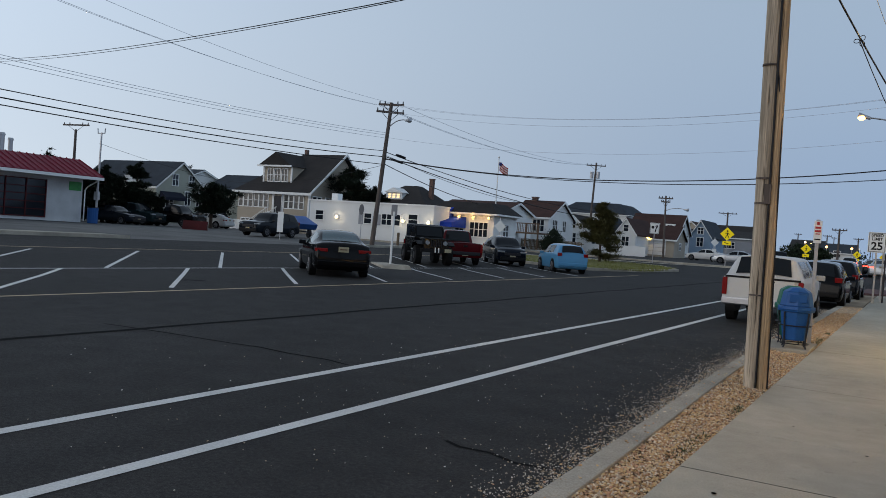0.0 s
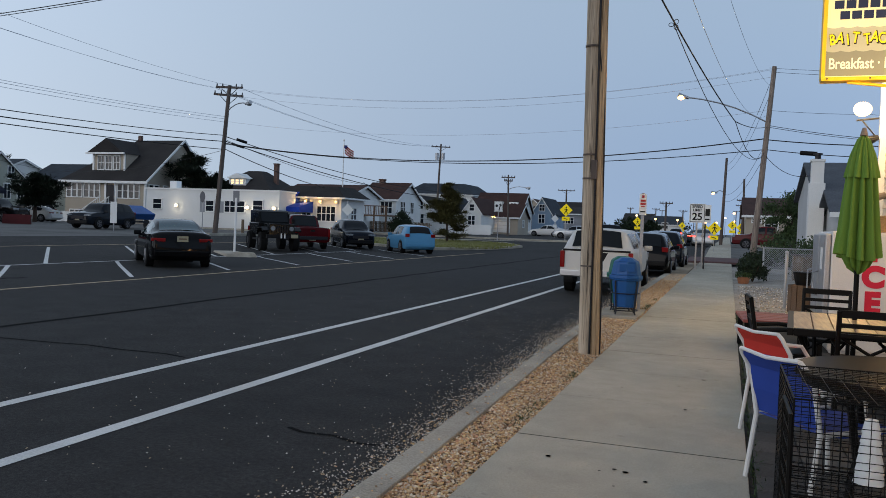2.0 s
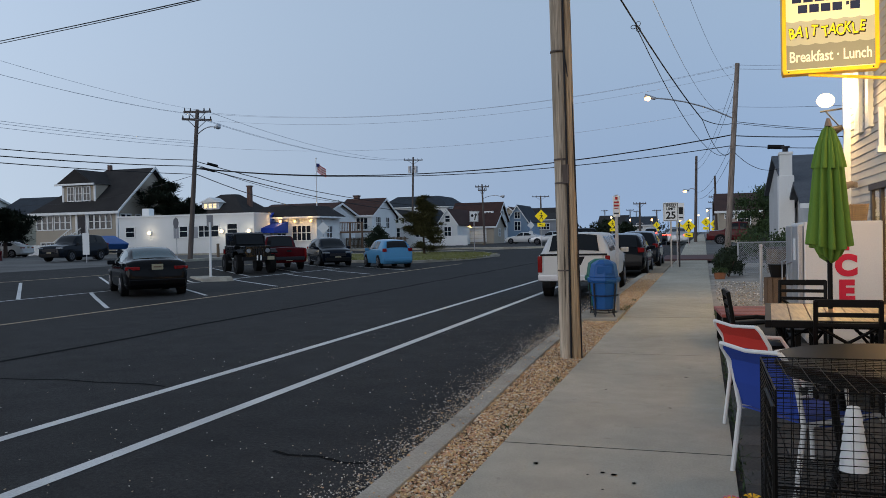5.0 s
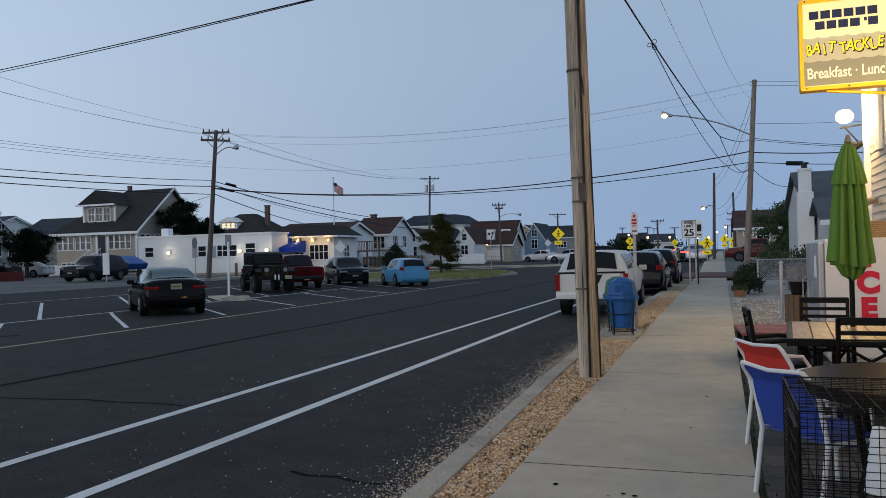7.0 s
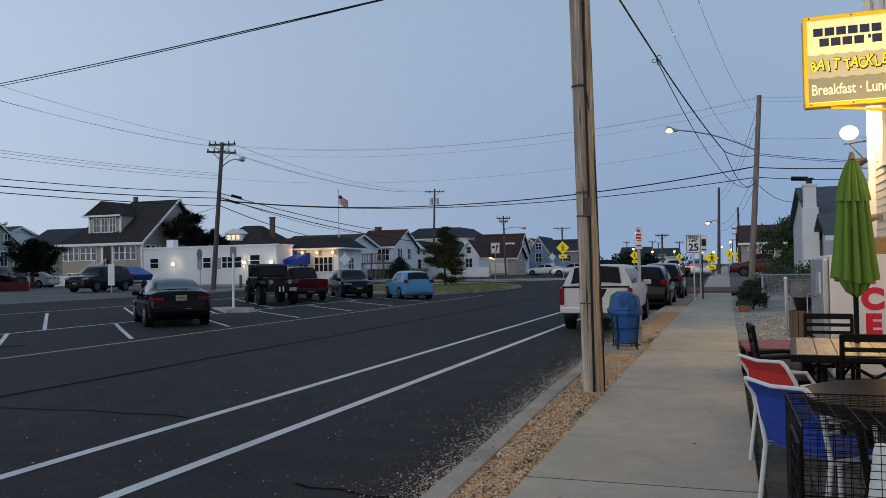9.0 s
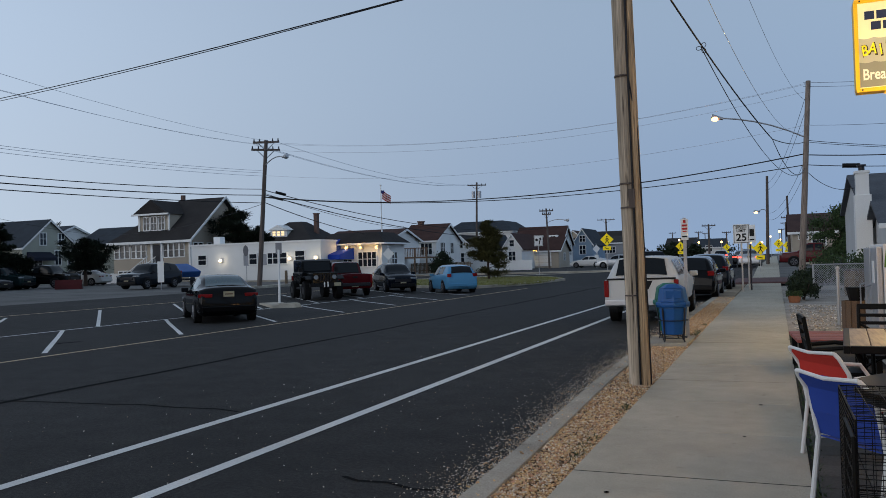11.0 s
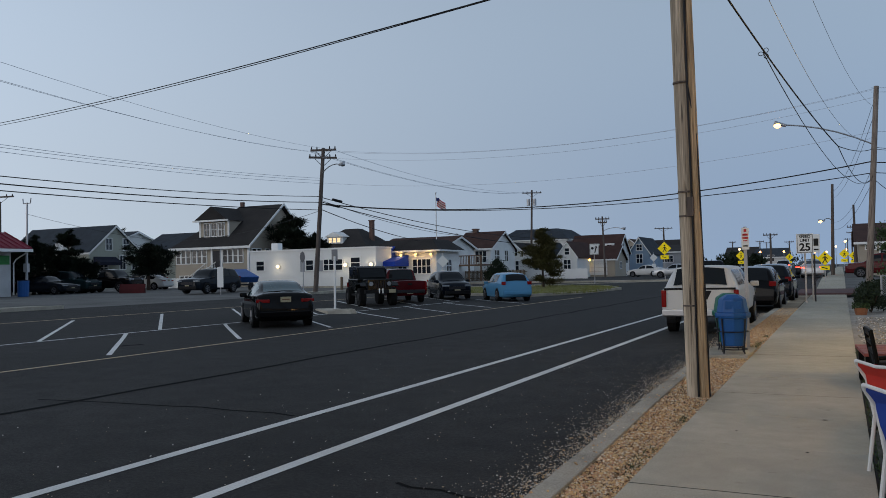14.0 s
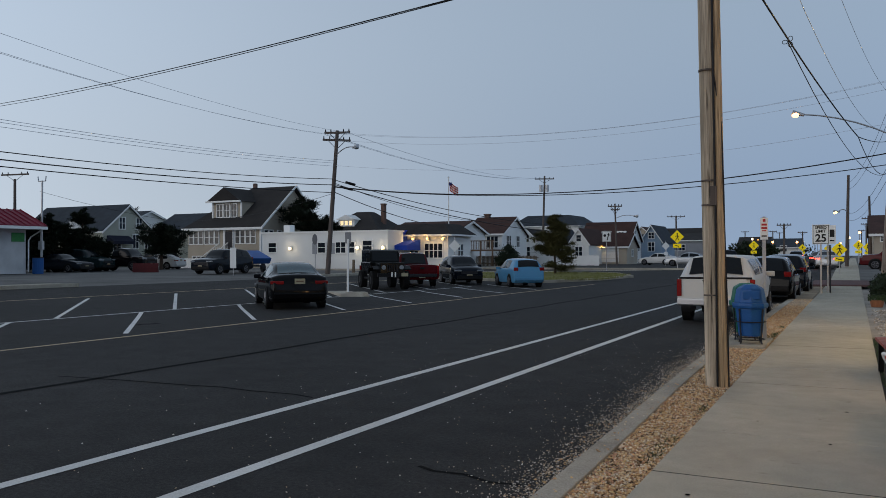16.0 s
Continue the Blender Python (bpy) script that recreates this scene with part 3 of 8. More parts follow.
wire("overhead_wire", (-30.8, 44.2, 5.8), (-62, 60, 5.4), 0.7, 0.014, M_WIRE, "thin black cable to the cream house")
wire("overhead_wire", (-62, 60, 5.4), (-64.5, 47.5, 7.5), 0.2, 0.014, M_WIRE, "thin black cable behind the lot")
# spans along the near sidewalk
wire("overhead_wire", (-1.62, 9.57, 5.6), (0.0, 26.5, 5.05), 0.16, 0.016, M_WIRE, "black cable along the sidewalk")
wire("overhead_wire", (0.0, 26.5, 5.05), (1.42, 42.2, 6.85), 0.12, 0.014, M_WIRE, "black cable rising to the pole")
wire("overhead_wire", (0.0, 26.5, 5.05), (1.40, 42.2, 5.6), 0.65, 0.012, M_WIRE, "slack black cable loop at the pole")
wire("overhead_wire", (-1.12, 14.9, 5.26), (1.38, 42.2, 5.45), 0.98, 0.009, M_WIRE, "thin black service drop")
wire("overhead_wire", (-1.6, 9.57, 7.2), (1.42, 42.2, 7.4), 1.45, 0.006, M_THIN, "thin grey wire along the sidewalk")
wire("overhead_wire", (-1.6, 9.57, 9.3), (1.45, 42.2, 8.9), 1.1, 0.006, M_THIN, "thin grey wire along the sidewalk")
cu = bpy.data.curves.new("cable_knot", "CURVE")
cu.dimensions, cu.bevel_depth, cu.bevel_resolution = "3D", 0.006, 1
sp = cu.splines.new("POLY")
sp.points.add(36)
for k in range(37):
    a = k * math.pi / 18
    r = 0.10 * abs(math.sin(1.5 * a))
    sp.points[k].co = (-1.1 + r * math.cos(a), 14.9 + 0.01 * math.sin(3 * a), 5.24 + r * math.sin(a), 1)
cu.materials.append(M_WIRE)
tagged(new("cable_knot", cu), "small knotted loop of cable on a wire", "cable knot")
wire("overhead_wire", (-1.62, 9.57, 5.32), (-54.5, 28.3, 10.5), 0.65, 0.010, M_WIRE, "black twisted cable crossing over the road", 40)
wire("overhead_wire", (-1.62, 9.57, 5.32), (-54.5, 28.3, 10.38), 0.68, 0.008, M_WIRE, "black twisted cable crossing over the road", 40)
for z, z2, r in ((9.69, 9.4, 0.008), (9.5, 9.2, 0.008), (6.93, 6.28, 0.014), (6.85, 6.2, 0.012), (6.23, 5.95, 0.026), (5.75, 5.4, 0.02), (7.65, 7.4, 0.008)):
    wire("overhead_wire", (1.45, 42.2, z), (5.93, 42.2, z2), 0.05, r, M_WIRE, "black cable leading from the pole past the shop")
    wire("overhead_wire", (5.93, 42.2, z2), (20, 42.2, z2 - 0.3), 0.3, r, M_WIRE, "black cable leading from the pole past the shop")
wire("overhead_wire", (1.42, 42.2, 5.5), (3.8, 41.0, 4.6), 0.55, 0.014, M_WIRE, "black service cable looping to the chimney house")
bm = bmesh.new()
tube(bm, (3.0, 42.2, 5.6), (3.75, 42.2, 5.55), 0.11, seg=10)
whole("splice_case", bm, M_BLACKPLASTIC, "black cable splice case hung on a wire", "splice case", bevel=0.02)
for a, b in (((-30.72, 45.0, 6.28), (-30.58, 46.1, 6.16)), ((-30.62, 45.4, 6.62), (-30.5, 46.3, 6.52))):
    bm = bmesh.new()
    tube(bm, a, b, 0.085, seg=10)
    whole("splice_case", bm, M_BLACKPLASTIC, "black cable splice case hung beside the far pole", "splice case", bevel=0.02)
for z in (8.9, 8.3, 6.2, 5.6):
    wire("overhead_wire", (1.5, 42.2, z), (-0.6, 80, z - 0.9), 0.8, 0.010, M_WIRE, "black cable along the road")


# ---------- trees ----------
def tree(x, y, h, w, leaf, label, seed, trunk_r=0.12, clear=0.25, n=900, size=0.22, conical=False, pine=False):
    """A tapered trunk with limbs and a crown of loose leaves, or of needle tufts in flat tiers."""
    rnd = random.Random(seed)
    z0 = ground_z(x, y)
    e = thing("tree", (x, y, z0), 0, label, "tree")
    bm = bmesh.new()
    lean = rnd.uniform(-0.25, 0.25)
    tube(bm, (0, 0, -0.2), (lean, 0, h * (0.95 if pine else 0.75)), trunk_r, trunk_r * 0.2, 9)
    tips = []
    for i in range(34 if pine else 16):
        a, u = rnd.uniform(0, 6.28), rnd.uniform(clear, 0.93 if pine else 0.85)
        v = (u - clear) / (1 - clear)
        if conical:
            reach = w / 2 * min(1.0, 0.55 + 2.2 * v) * (1.08 - v) ** 0.8 * rnd.uniform(0.6, 1.15)
        else:
            reach = w / 2 * math.sin(math.pi * (0.25 + 0.65 * v)) * rnd.uniform(0.55, 1.12)
        p0 = Vector((lean * u, 0, h * u * (0.93 if pine else 0.85)))
        p1 = p0 + Vector((math.cos(a) * reach, math.sin(a) * reach, rnd.uniform(-0.01, 0.07 if pine else 0.16) * h))
        tube(bm, p0, p1, trunk_r * 0.3, trunk_r * 0.08, 5)
        tips.append((p0, p1))
    part("trunk", bm, M_BARK, e)
    vs, fs, clumps = [], [], []
    for p0, p1 in tips:
        for k in range(5):
            clumps.append((p0.lerp(p1, rnd.uniform(0.3, 1.08)) + Vector([rnd.gauss(0, 1) * w * 0.04 for _ in range(3)]), rnd.uniform(0.4, 1.0)))
    for k in range(8):
        clumps.append((Vector((lean + rnd.gauss(0, 0.04) * w, rnd.gauss(0, 0.04) * w, h * rnd.uniform(0.75, 1.0))), 0.45))
    flat_, wide = (0.35, 0.12) if pine else (0.7, 0.28)
    for i in range(n):
        c, s = rnd.choice(clumps)
        off = Vector((rnd.gauss(0, 1), rnd.gauss(0, 1), rnd.gauss(0, flat_)))
        p = c + off * w * (0.075 if pine else 0.1) * s
        if p.z < h * clear * 0.6:
            continue
        if pine:
            q = (off + Vector((0, 0, 0.6)) + Vector([rnd.gauss(0, 0.6) for _ in range(3)])).to_track_quat("X", "Z").to_matrix()
        else:
            q = Euler((rnd.uniform(0, 6.28), rnd.uniform(0, 6.28), rnd.uniform(0, 6.28))).to_matrix()
        sz = size * rnd.uniform(0.6, 1.3)
        b0 = len(vs)
        for cx, cy, cz in ((-0.5, 0, 0), (0, -wide, 0.06), (0.5, 0, 0), (0, wide, 0.06)):
            vs.append(tuple(p + q @ Vector((cx * sz, cy * sz, cz * sz))))
        fs.append((b0, b0 + 1, b0 + 2, b0 + 3))
    me = bpy.data.meshes.new("crown")
    me.from_pydata(vs, [], fs)
    me.materials.append(leaf)
    ob = new("crown", me)
    ob.parent = e
    return e


tree(-19.09, 54.75, 4.4, 3.5, M_PINE_LIGHT, "small dark pine on the grassy island", 3, 0.10, 0.12, 24000, 0.24, conical=True, pine=True)
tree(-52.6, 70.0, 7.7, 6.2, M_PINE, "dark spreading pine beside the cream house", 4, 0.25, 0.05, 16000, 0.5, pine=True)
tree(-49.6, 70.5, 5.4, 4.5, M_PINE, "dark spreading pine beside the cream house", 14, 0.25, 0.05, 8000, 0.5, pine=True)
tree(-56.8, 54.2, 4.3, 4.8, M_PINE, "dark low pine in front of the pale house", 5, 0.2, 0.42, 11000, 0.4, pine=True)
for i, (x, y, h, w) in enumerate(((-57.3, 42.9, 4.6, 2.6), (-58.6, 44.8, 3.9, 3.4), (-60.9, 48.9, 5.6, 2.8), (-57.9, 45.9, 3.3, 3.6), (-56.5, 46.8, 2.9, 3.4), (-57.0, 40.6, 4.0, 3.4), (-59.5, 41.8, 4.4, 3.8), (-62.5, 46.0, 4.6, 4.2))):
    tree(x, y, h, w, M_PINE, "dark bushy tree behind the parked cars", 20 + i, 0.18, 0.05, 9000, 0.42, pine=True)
tree(-77, 95, 9.5, 7, M_PINE, "tall dark tree behind the cream house", 30, 0.3, 0.3, 2600, 0.5)
tree(-32.6, 79.0, 2.3, 2.9, M_LEAF, "low round dark bush beside the picket fence", 31, 0.1, 0.02, 7000, 0.16)
tree(3.95, 57, 4.2, 3.3, M_LEAF2, "small green tree in a front yard", 32, 0.10, 0.3, 12000, 0.17)
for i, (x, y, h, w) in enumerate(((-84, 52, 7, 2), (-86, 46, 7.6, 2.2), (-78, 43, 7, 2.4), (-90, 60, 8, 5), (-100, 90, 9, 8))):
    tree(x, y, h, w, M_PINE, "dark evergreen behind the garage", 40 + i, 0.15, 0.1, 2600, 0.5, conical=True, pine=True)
for i, (x, y, h, w) in enumerate(((-26, 160, 3.6, 9), (-20, 175, 3.8, 8), (-44, 140, 6, 8), (-15, 210, 4.4, 12), (8, 130, 6, 8), (-13.5, 150, 3.0, 4), (-60, 130, 7, 12))):
    tree(x, y, h, w, M_LEAF, "distant dark tree beside the road", 60 + i, 0.2, 0.12, 1800, 0.6)


# ---------- houses ----------
def window(e, face, u, z, w, h, x0, x1, y0, y1, mullions=1, lit=False, name="window", pane=None):
    """A framed window on the front (-y) or right (+x) wall; u runs along the wall."""
    if face == "f":
        m = Matrix.Translation((u, y0, z))
    elif face == "r":
        m = Matrix.Translation((x1, u, z)) @ Matrix.Rotation(radians(90), 4, "Z")
    else:
        m = Matrix.Translation((x0, u, z)) @ Matrix.Rotation(radians(-90), 4, "Z")
    t = 0.09
    bm = bmesh.new()
    rings = [[bm.verts.new(m @ Vector((sx * a, y, sz * b))) for sx, sz in ((-1, -1), (1, -1), (1, 1), (-1, 1))]
             for a, b, y in ((w / 2, h / 2, 0.0), (w / 2, h / 2, -0.08), (w / 2 + t, h / 2 + t, -0.08), (w / 2 + t, h / 2 + t, 0.0))]
    for r0, r1 in zip(rings, rings[1:]):
        for k in range(4):
            bm.faces.new((r0[k], r0[(k + 1) % 4], r1[(k + 1) % 4], r1[k]))
    fr = part(name, bm, M_TRIM, e)
    for k in range(1, mullions + 1):
        bm = bmesh.new()
        box(bm, (-w / 2 + w * k / (mullions + 1), -0.036, 0), (0.07, 0.066, h), m=m)
        part("mullion", bm, M_TRIM, fr)
    bm = bmesh.new()
    box(bm, (0, -0.033, 0.02), (w, 0.062, 0.05), m=m)
    part("meeting_rail", bm, M_TRIM, fr)
    bm = bmesh.new()
    box(bm, (0, -0.022, 0), (w, 0.036, h), m=m)
    part("pane", bm, pane or (M_LIT_PANE if lit else M_PANE), fr)
    return fr


M_LIT_PANE = mat("lit_pane", (0.5, 0.4, 0.25), 0.3, vary=0.1, emit=(1.0, 0.72, 0.4), power=0.7)


def siding(bm, x0, x1, y0, y1, z0, z1, gap=0.16):
    """Horizontal laps proud of the front and right walls."""
    z = z0
    while z < z1 - 0.05:
        box(bm, ((x0 + x1) / 2, y0 - 0.012, z + gap / 2), (x1 - x0, 0.022, gap * 0.84))
        box(bm, (x1 + 0.012, (y0 + y1) / 2, z + gap / 2), (0.022, y1 - y0, gap * 0.84))
        z += gap


def house(x0, x1, y0, y1, eave, ridge, axis, wall, roof, label, over=0.35, windows=(), doors=(), chimney=None, laps=True, ridge_at=None, category="house", flat_roof=False, hip=0.0):
    z0 = ground_z((x0 + x1) / 2, (y0 + y1) / 2) - 0.12
    e = thing("house", ((x0 + x1) / 2, (y0 + y1) / 2, z0), 0, label, category)
    cx, cy = (x0 + x1) / 2, (y0 + y1) / 2
    a0, a1, b0, b1 = x0 - cx, x1 - cx, y0 - cy, y1 - cy
    ev, rg = eave - z0, ridge - z0
    bm = bmesh.new()
    if flat_roof or hip:
        box(bm, (0, 0, ev / 2), (a1 - a0, b1 - b0, ev))
    elif axis == "x":
        rm = (b0 + b1) / 2 if ridge_at is None else ridge_at - cy
        prism(bm, [(b0, 0), (b1, 0), (b1, ev), (rm, rg - 0.05), (b0, ev)], "x", a0, a1)
    else:
        rm = (a0 + a1) / 2 if ridge_at is None else ridge_at - cx
        prism(bm, [(a0, 0), (a1, 0), (a1, ev), (rm, rg - 0.05), (a0, ev)], "y", b0, b1)
    wl = part("wall", bm, wall, e)
    if laps:
        bm = bmesh.new()
        siding(bm, a0, a1, b0, b1, 0.4, ev - 0.05, 0.22)
        part("siding", bm, wall, wl)
    bm = bmesh.new()
    t = 0.16
    if flat_roof:
        box(bm, (0, 0, ev + 0.06), (a1 - a0 + 0.16, b1 - b0 + 0.16, 0.14))
        part("roof_edge", bm, M_TRIM, e)
    elif hip:
        q = [(a0 - over, b0 - over), (a1 + over, b0 - over), (a1 + over, b1 + over), (a0 - over, b1 + over)]
        low, high = [], []
        for x, y in q:
            low.append((x, y, ev - 0.02))
            high.append((x - math.copysign(hip, x), y - math.copysign(min(hip, b1 + over - 0.05), y), rg))
        for k in range(4):
            poly(bm, [low[k], low[(k + 1) % 4], high[(k + 1) % 4], high[k]])
        poly(bm, high)
        poly(bm, low[::-1])
        bmesh.ops.remove_doubles(bm, verts=bm.verts, dist=0.001)
        part("roof", bm, roof, e)
        bm = bmesh.new()
        box(bm, (0, b0 - over - 0.02, ev + 0.02), (a1 - a0 + 2 * over, 0.06, 0.14))
        box(bm, (a1 + over + 0.02, 0, ev + 0.02), (0.06, b1 - b0 + 2 * over, 0.14))
        part("fascia", bm, M_TRIM, e)
    elif axis == "x":
        for q0, q1 in ((b0, rm), (b1, rm)):
            k = (rg - ev) / abs(q1 - q0)
            o = over if q0 < q1 else -over
            prism(bm, [(q0 - o, ev - k * over), (q1, rg), (q1, rg + t), (q0 - o, ev - k * over + t)], "x", a0 - over, a1 + over)
        part("roof", bm, roof, e)
    else:
        for q0, q1 in ((a0, rm), (a1, rm)):
            k = (rg - ev) / abs(q1 - q0)
            o = over if q0 < q1 else -over
            prism(bm, [(q0 - o, ev - k * over), (q1, rg), (q1, rg + t), (q0 - o, ev - k * over + t)], "y", b0 - over, b1 + over)
        part("roof", bm, roof, e)
    if not flat_roof and not hip:
        bm = bmesh.new()
        if axis == "x":
            k = (rg - ev) / (rm - b0)
            box(bm, (0, b0 - over, ev - k * over + 0.05), (a1 - a0 + 2 * over + 0.04, 0.06, 0.2))
            for q0 in (b0, b1):
                o = over if q0 < rm else -over
                kk = (rg - ev) / abs(rm - q0)
                prism(bm, [(q0 - o, ev - kk * over - 0.12), (rm, rg - 0.12), (rm, rg + 0.1), (q0 - o, ev - kk * over + 0.1)], "x", a1 + over - 0.02, a1 + over + 0.05)
        else:
            for q0 in (a0, a1):
                o = over if q0 < rm else -over
                kk = (rg - ev) / abs(rm - q0)
                prism(bm, [(q0 - o, ev - kk * over - 0.12), (rm, rg - 0.12), (rm, rg + 0.1), (q0 - o, ev - kk * over + 0.1)], "y", b0 - over - 0.05, b0 - over + 0.02)
        part("fascia", bm, M_TRIM, e)
    for face, u, z, w, h, *rest in windows:
        window(e, face, u - (cx if face == "f" else cy), z - z0, w, h, a0, a1, b0, b1, rest[0] if rest else 1, rest[1] if len(rest) > 1 else False)
    for face, u, w, h, m in doors:
        bm = bmesh.new()
        if face == "f":
            box(bm, (u - cx, b0 - 0.03, 0.3 + h / 2), (w, 0.1, h))
        else:
            box(bm, (a1 + 0.03, u - cy, 0.3 + h / 2), (0.1, w, h))
        part("door", bm, m, e)
    if chimney:
        x, y, w, top = chimney
        bm = bmesh.new()
        box(bm, (x - cx, y - cy, (ev + top - z0) / 2), (w, w, top - z0 - ev))
        box(bm, (x - cx, y - cy, top - z0), (w + 0.15, w + 0.15, 0.15))
        part("chimney", bm, M_BRICK, e)
    return e


# cream bungalow with a glazed porch and a wide dormer
hz = 0.38
e = thing("house", (-60, 71, hz), 0, "cream bungalow with dark hipped roof, dormer and glazed porch", "house")
bm = bmesh.new()
prism(bm, [(-5, 0), (5, 0), (5, 4.45), (0.3, 8.8), (-5, 4.45)], "x", 0.3, 5.0)
box(bm, (-2.4, 0, 2.22), (5.4, 10, 4.45))
wl = part("wall", bm, M_CREAM, e)
bm = bmesh.new()
siding(bm, -5.1, 5.0, -5, 5, 0.4, 2.6, 0.2)
part("siding", bm, M_CREAM, wl)
bm = bmesh.new()
o = 0.5
A, B, C, D = (-5.1 - o, -5 - o, 4.3), (5 + o, -5 - o, 4.3), (5 + o, 5 + o, 4.3), (-5.1 - o, 5 + o, 4.3)
R1, R2 = (-0.6, 0.3, 9.0), (5 + o, 0.3, 9.0)
for f in ((A, B, R2, R1), (C, D, R1, R2), (D, A, R1)):
    poly(bm, f)
    poly(bm, [(x, y, z - 0.15) for x, y, z in f][::-1])
part("roof", bm, M_ROOF, e)
bm = bmesh.new()
box(bm, (0, -5.5, 4.22), (11.2, 0.1, 0.25))
for s in (-1, 1):
    prism(bm, [(s * 5.5, 4.15), (0.3, 8.85), (0.3, 9.1), (s * 5.5, 4.4)], "x", 5.48, 5.58)
part("fascia", bm, M_TRIM, e)
bm = bmesh.new()
box(bm, (-0.45, -2.2, 6.2), (4.0, 3.6, 2.2))
dm = part("dormer", bm, M_CREAM, e)
bm = bmesh.new()
prism(bm, [(-3.0, 7.2), (1.8, 7.2), (-0.5, 8.75)], "y", -4.5, 0.6)
part("dormer_roof", bm, M_ROOF, dm)
bm = bmesh.new()
box(bm, (-0.6, -4.5, 7.2), (4.9, 0.12, 0.18))
box(bm, (-2.45, -4.02, 6.2), (0.22, 0.08, 2.1))
box(bm, (1.5, -4.02, 6.2), (0.22, 0.08, 2.1))
part("dormer_trim", bm, M_TRIM, dm)
for u in (-1.45, -0.45, 0.55):
    window(e, "f", u, 6.25, 0.72, 1.35, 0, 0, -4.0, 0)
bm = bmesh.new()
box(bm, (-0.2, 0.3, 9.2), (0.36, 0.36, 0.6))
part("chimney", bm, M_BRICK, e)
for u in (-4.6, -3.9, -3.2, -2.35, -1.65, -0.95, 1.9, 2.6, 3.3, 4.0):
    window(e, "f", u, 3.35, 0.52, 1.35, -5.1, 5, -5, 5, 0)
for u in (-4.2, -3.4, -2.0):
    window(e, "r", u, 3.35, 0.6, 1.35, -5.1, 5, -5, 5, 0)
window(e, "f", -3.8, 1.0, 1.2, 0.6, -5.1, 5, -5, 5, 1)
bm = bmesh.new()
box(bm, (0.75, -5.03, 2.9), (0.95, 0.1, 2.1))
part("door", bm, M_DARKMETAL, e)
bm = bmesh.new()
box(bm, (5.0, -5.0, 2.3), (0.22, 0.22, 4.3))
part("corner_post", bm, M_TRIM, e)
for x in (0.1, 1.4):
    bm = bmesh.new()
    box(bm, (x, -5.05, 3.0), (0.25, 0.12, 2.4))
    part("porch_trim", bm, M_TRIM, e)
bm = bmesh.new()
for k in range(10):
    box(bm, (0.5 - 0.28 * k, -5.9, 1.8 - 0.18 * k), (0.3, 1.2, 0.16))
st = part("stair", bm, M_WHITE, e)
bm = bmesh.new()
for dy in (-6.5, -5.3):
    bar(bm, [(0.8, dy, 2.75), (-2.3, dy, 0.9)], 0.05)
    bar(bm, [(0.8, dy, 2.2), (-2.3, dy, 0.4)], 0.04)
    for k in range(12):
        tube(bm, (0.7 - 0.26 * k, dy, 2.7 - 0.155 * k), (0.7 - 0.26 * k, dy, 1.9 - 0.155 * k), 0.025, seg=5)
part("stair_rail", bm, M_TRIM, st)

# pale gabled house and its neighbours
house(-90, -76, 63.9, 71.3, 4.7, 7.7, "x", M_YELLOWWALL, M_ROOF_BLUE, "pale yellow gabled house with slate roof and navy awning", ridge_at=67.5, over=0.3,
      windows=(("r", 66.6, 5.6, 0.8, 1.3), ("r", 69.1, 5.6, 0.8, 1.3), ("r", 68.6, 3.5, 0.8, 1.6), ("r", 70.4, 3.5, 0.8, 1.6), ("r", 65.6, 2.9, 1.6, 1.3, 2), ("f", -79, 3.3, 1.0, 1.4)))
bm = bmesh.new()
prism(bm, [(-75.9, 4.15), (-74.8, 3.5), (-74.8, 3.15), (-75.9, 3.3)], "y", 64.4, 67.5)
whole("awning", bm, M_DARKAWNING, "navy canvas window awning on the pale house", "awning")
e = thing("balcony", (-78.6, 63.2, 4.7), 0, "small white railed balcony on the pale house", "balcony")
bm = bmesh.new()
box(bm, (0, 0, 0), (2.6, 1.3, 0.14))
part("floor", bm, M_TRIM, e)
for k in range(14):
    bm = bmesh.new()
    box(bm, (-1.25 + 0.192 * k, -0.6, 0.5), (0.06, 0.06, 0.9))
    part("baluster", bm, M_TRIM, e)
bm = bmesh.new()
box(bm, (0, -0.6, 0.98), (2.66, 0.09, 0.09))
part("handrail", bm, M_TRIM, e)
house(-98, -88, 76, 88, 5.6, 8.0, "x", M_WHITE, M_ROOF_BLUE, "white house with slate roof behind trees", windows=(("f", -91, 6.0, 1.2, 1.3), ("r", 79, 4.2, 1, 1.3)))
house(-86, -69, 80, 90, 4.9, 7.6, "x", M_YELLOWWALL, M_ROOF_BLUE, "pale house with a wide slate roof", windows=(("r", 83, 4.2, 1, 1.3), ("f", -72, 3.4, 1, 1.3)), chimney=(-72, 85, 0.6, 8.3))
house(-66.5, -56.7, 92, 101, 4.9, 7.9, "x", M_GREYWALL, M_ROOF, "grey house with a lit dormer and brick chimney", hip=4.2, chimney=(-58.3, 96, 0.55, 8.9))
e = thing("dormer_window", (-62.4, 93.5, 6.2), 0, "small lit dormer in a dark roof", "dormer")
bm = bmesh.new()
box(bm, (0, 0.6, 0), (2.6, 2.4, 1.0))
prism(bm, [(-1.6, 0.5), (1.6, 0.5), (0, 1.2)], "y", -0.9, 1.6)
part("dormer", bm, M_TRIM, e)
for u in (-0.7, 0, 0.7):
    window(e, "f", u, 0.05, 0.5, 0.6, 0, 0, -0.6, 0, 0, True)

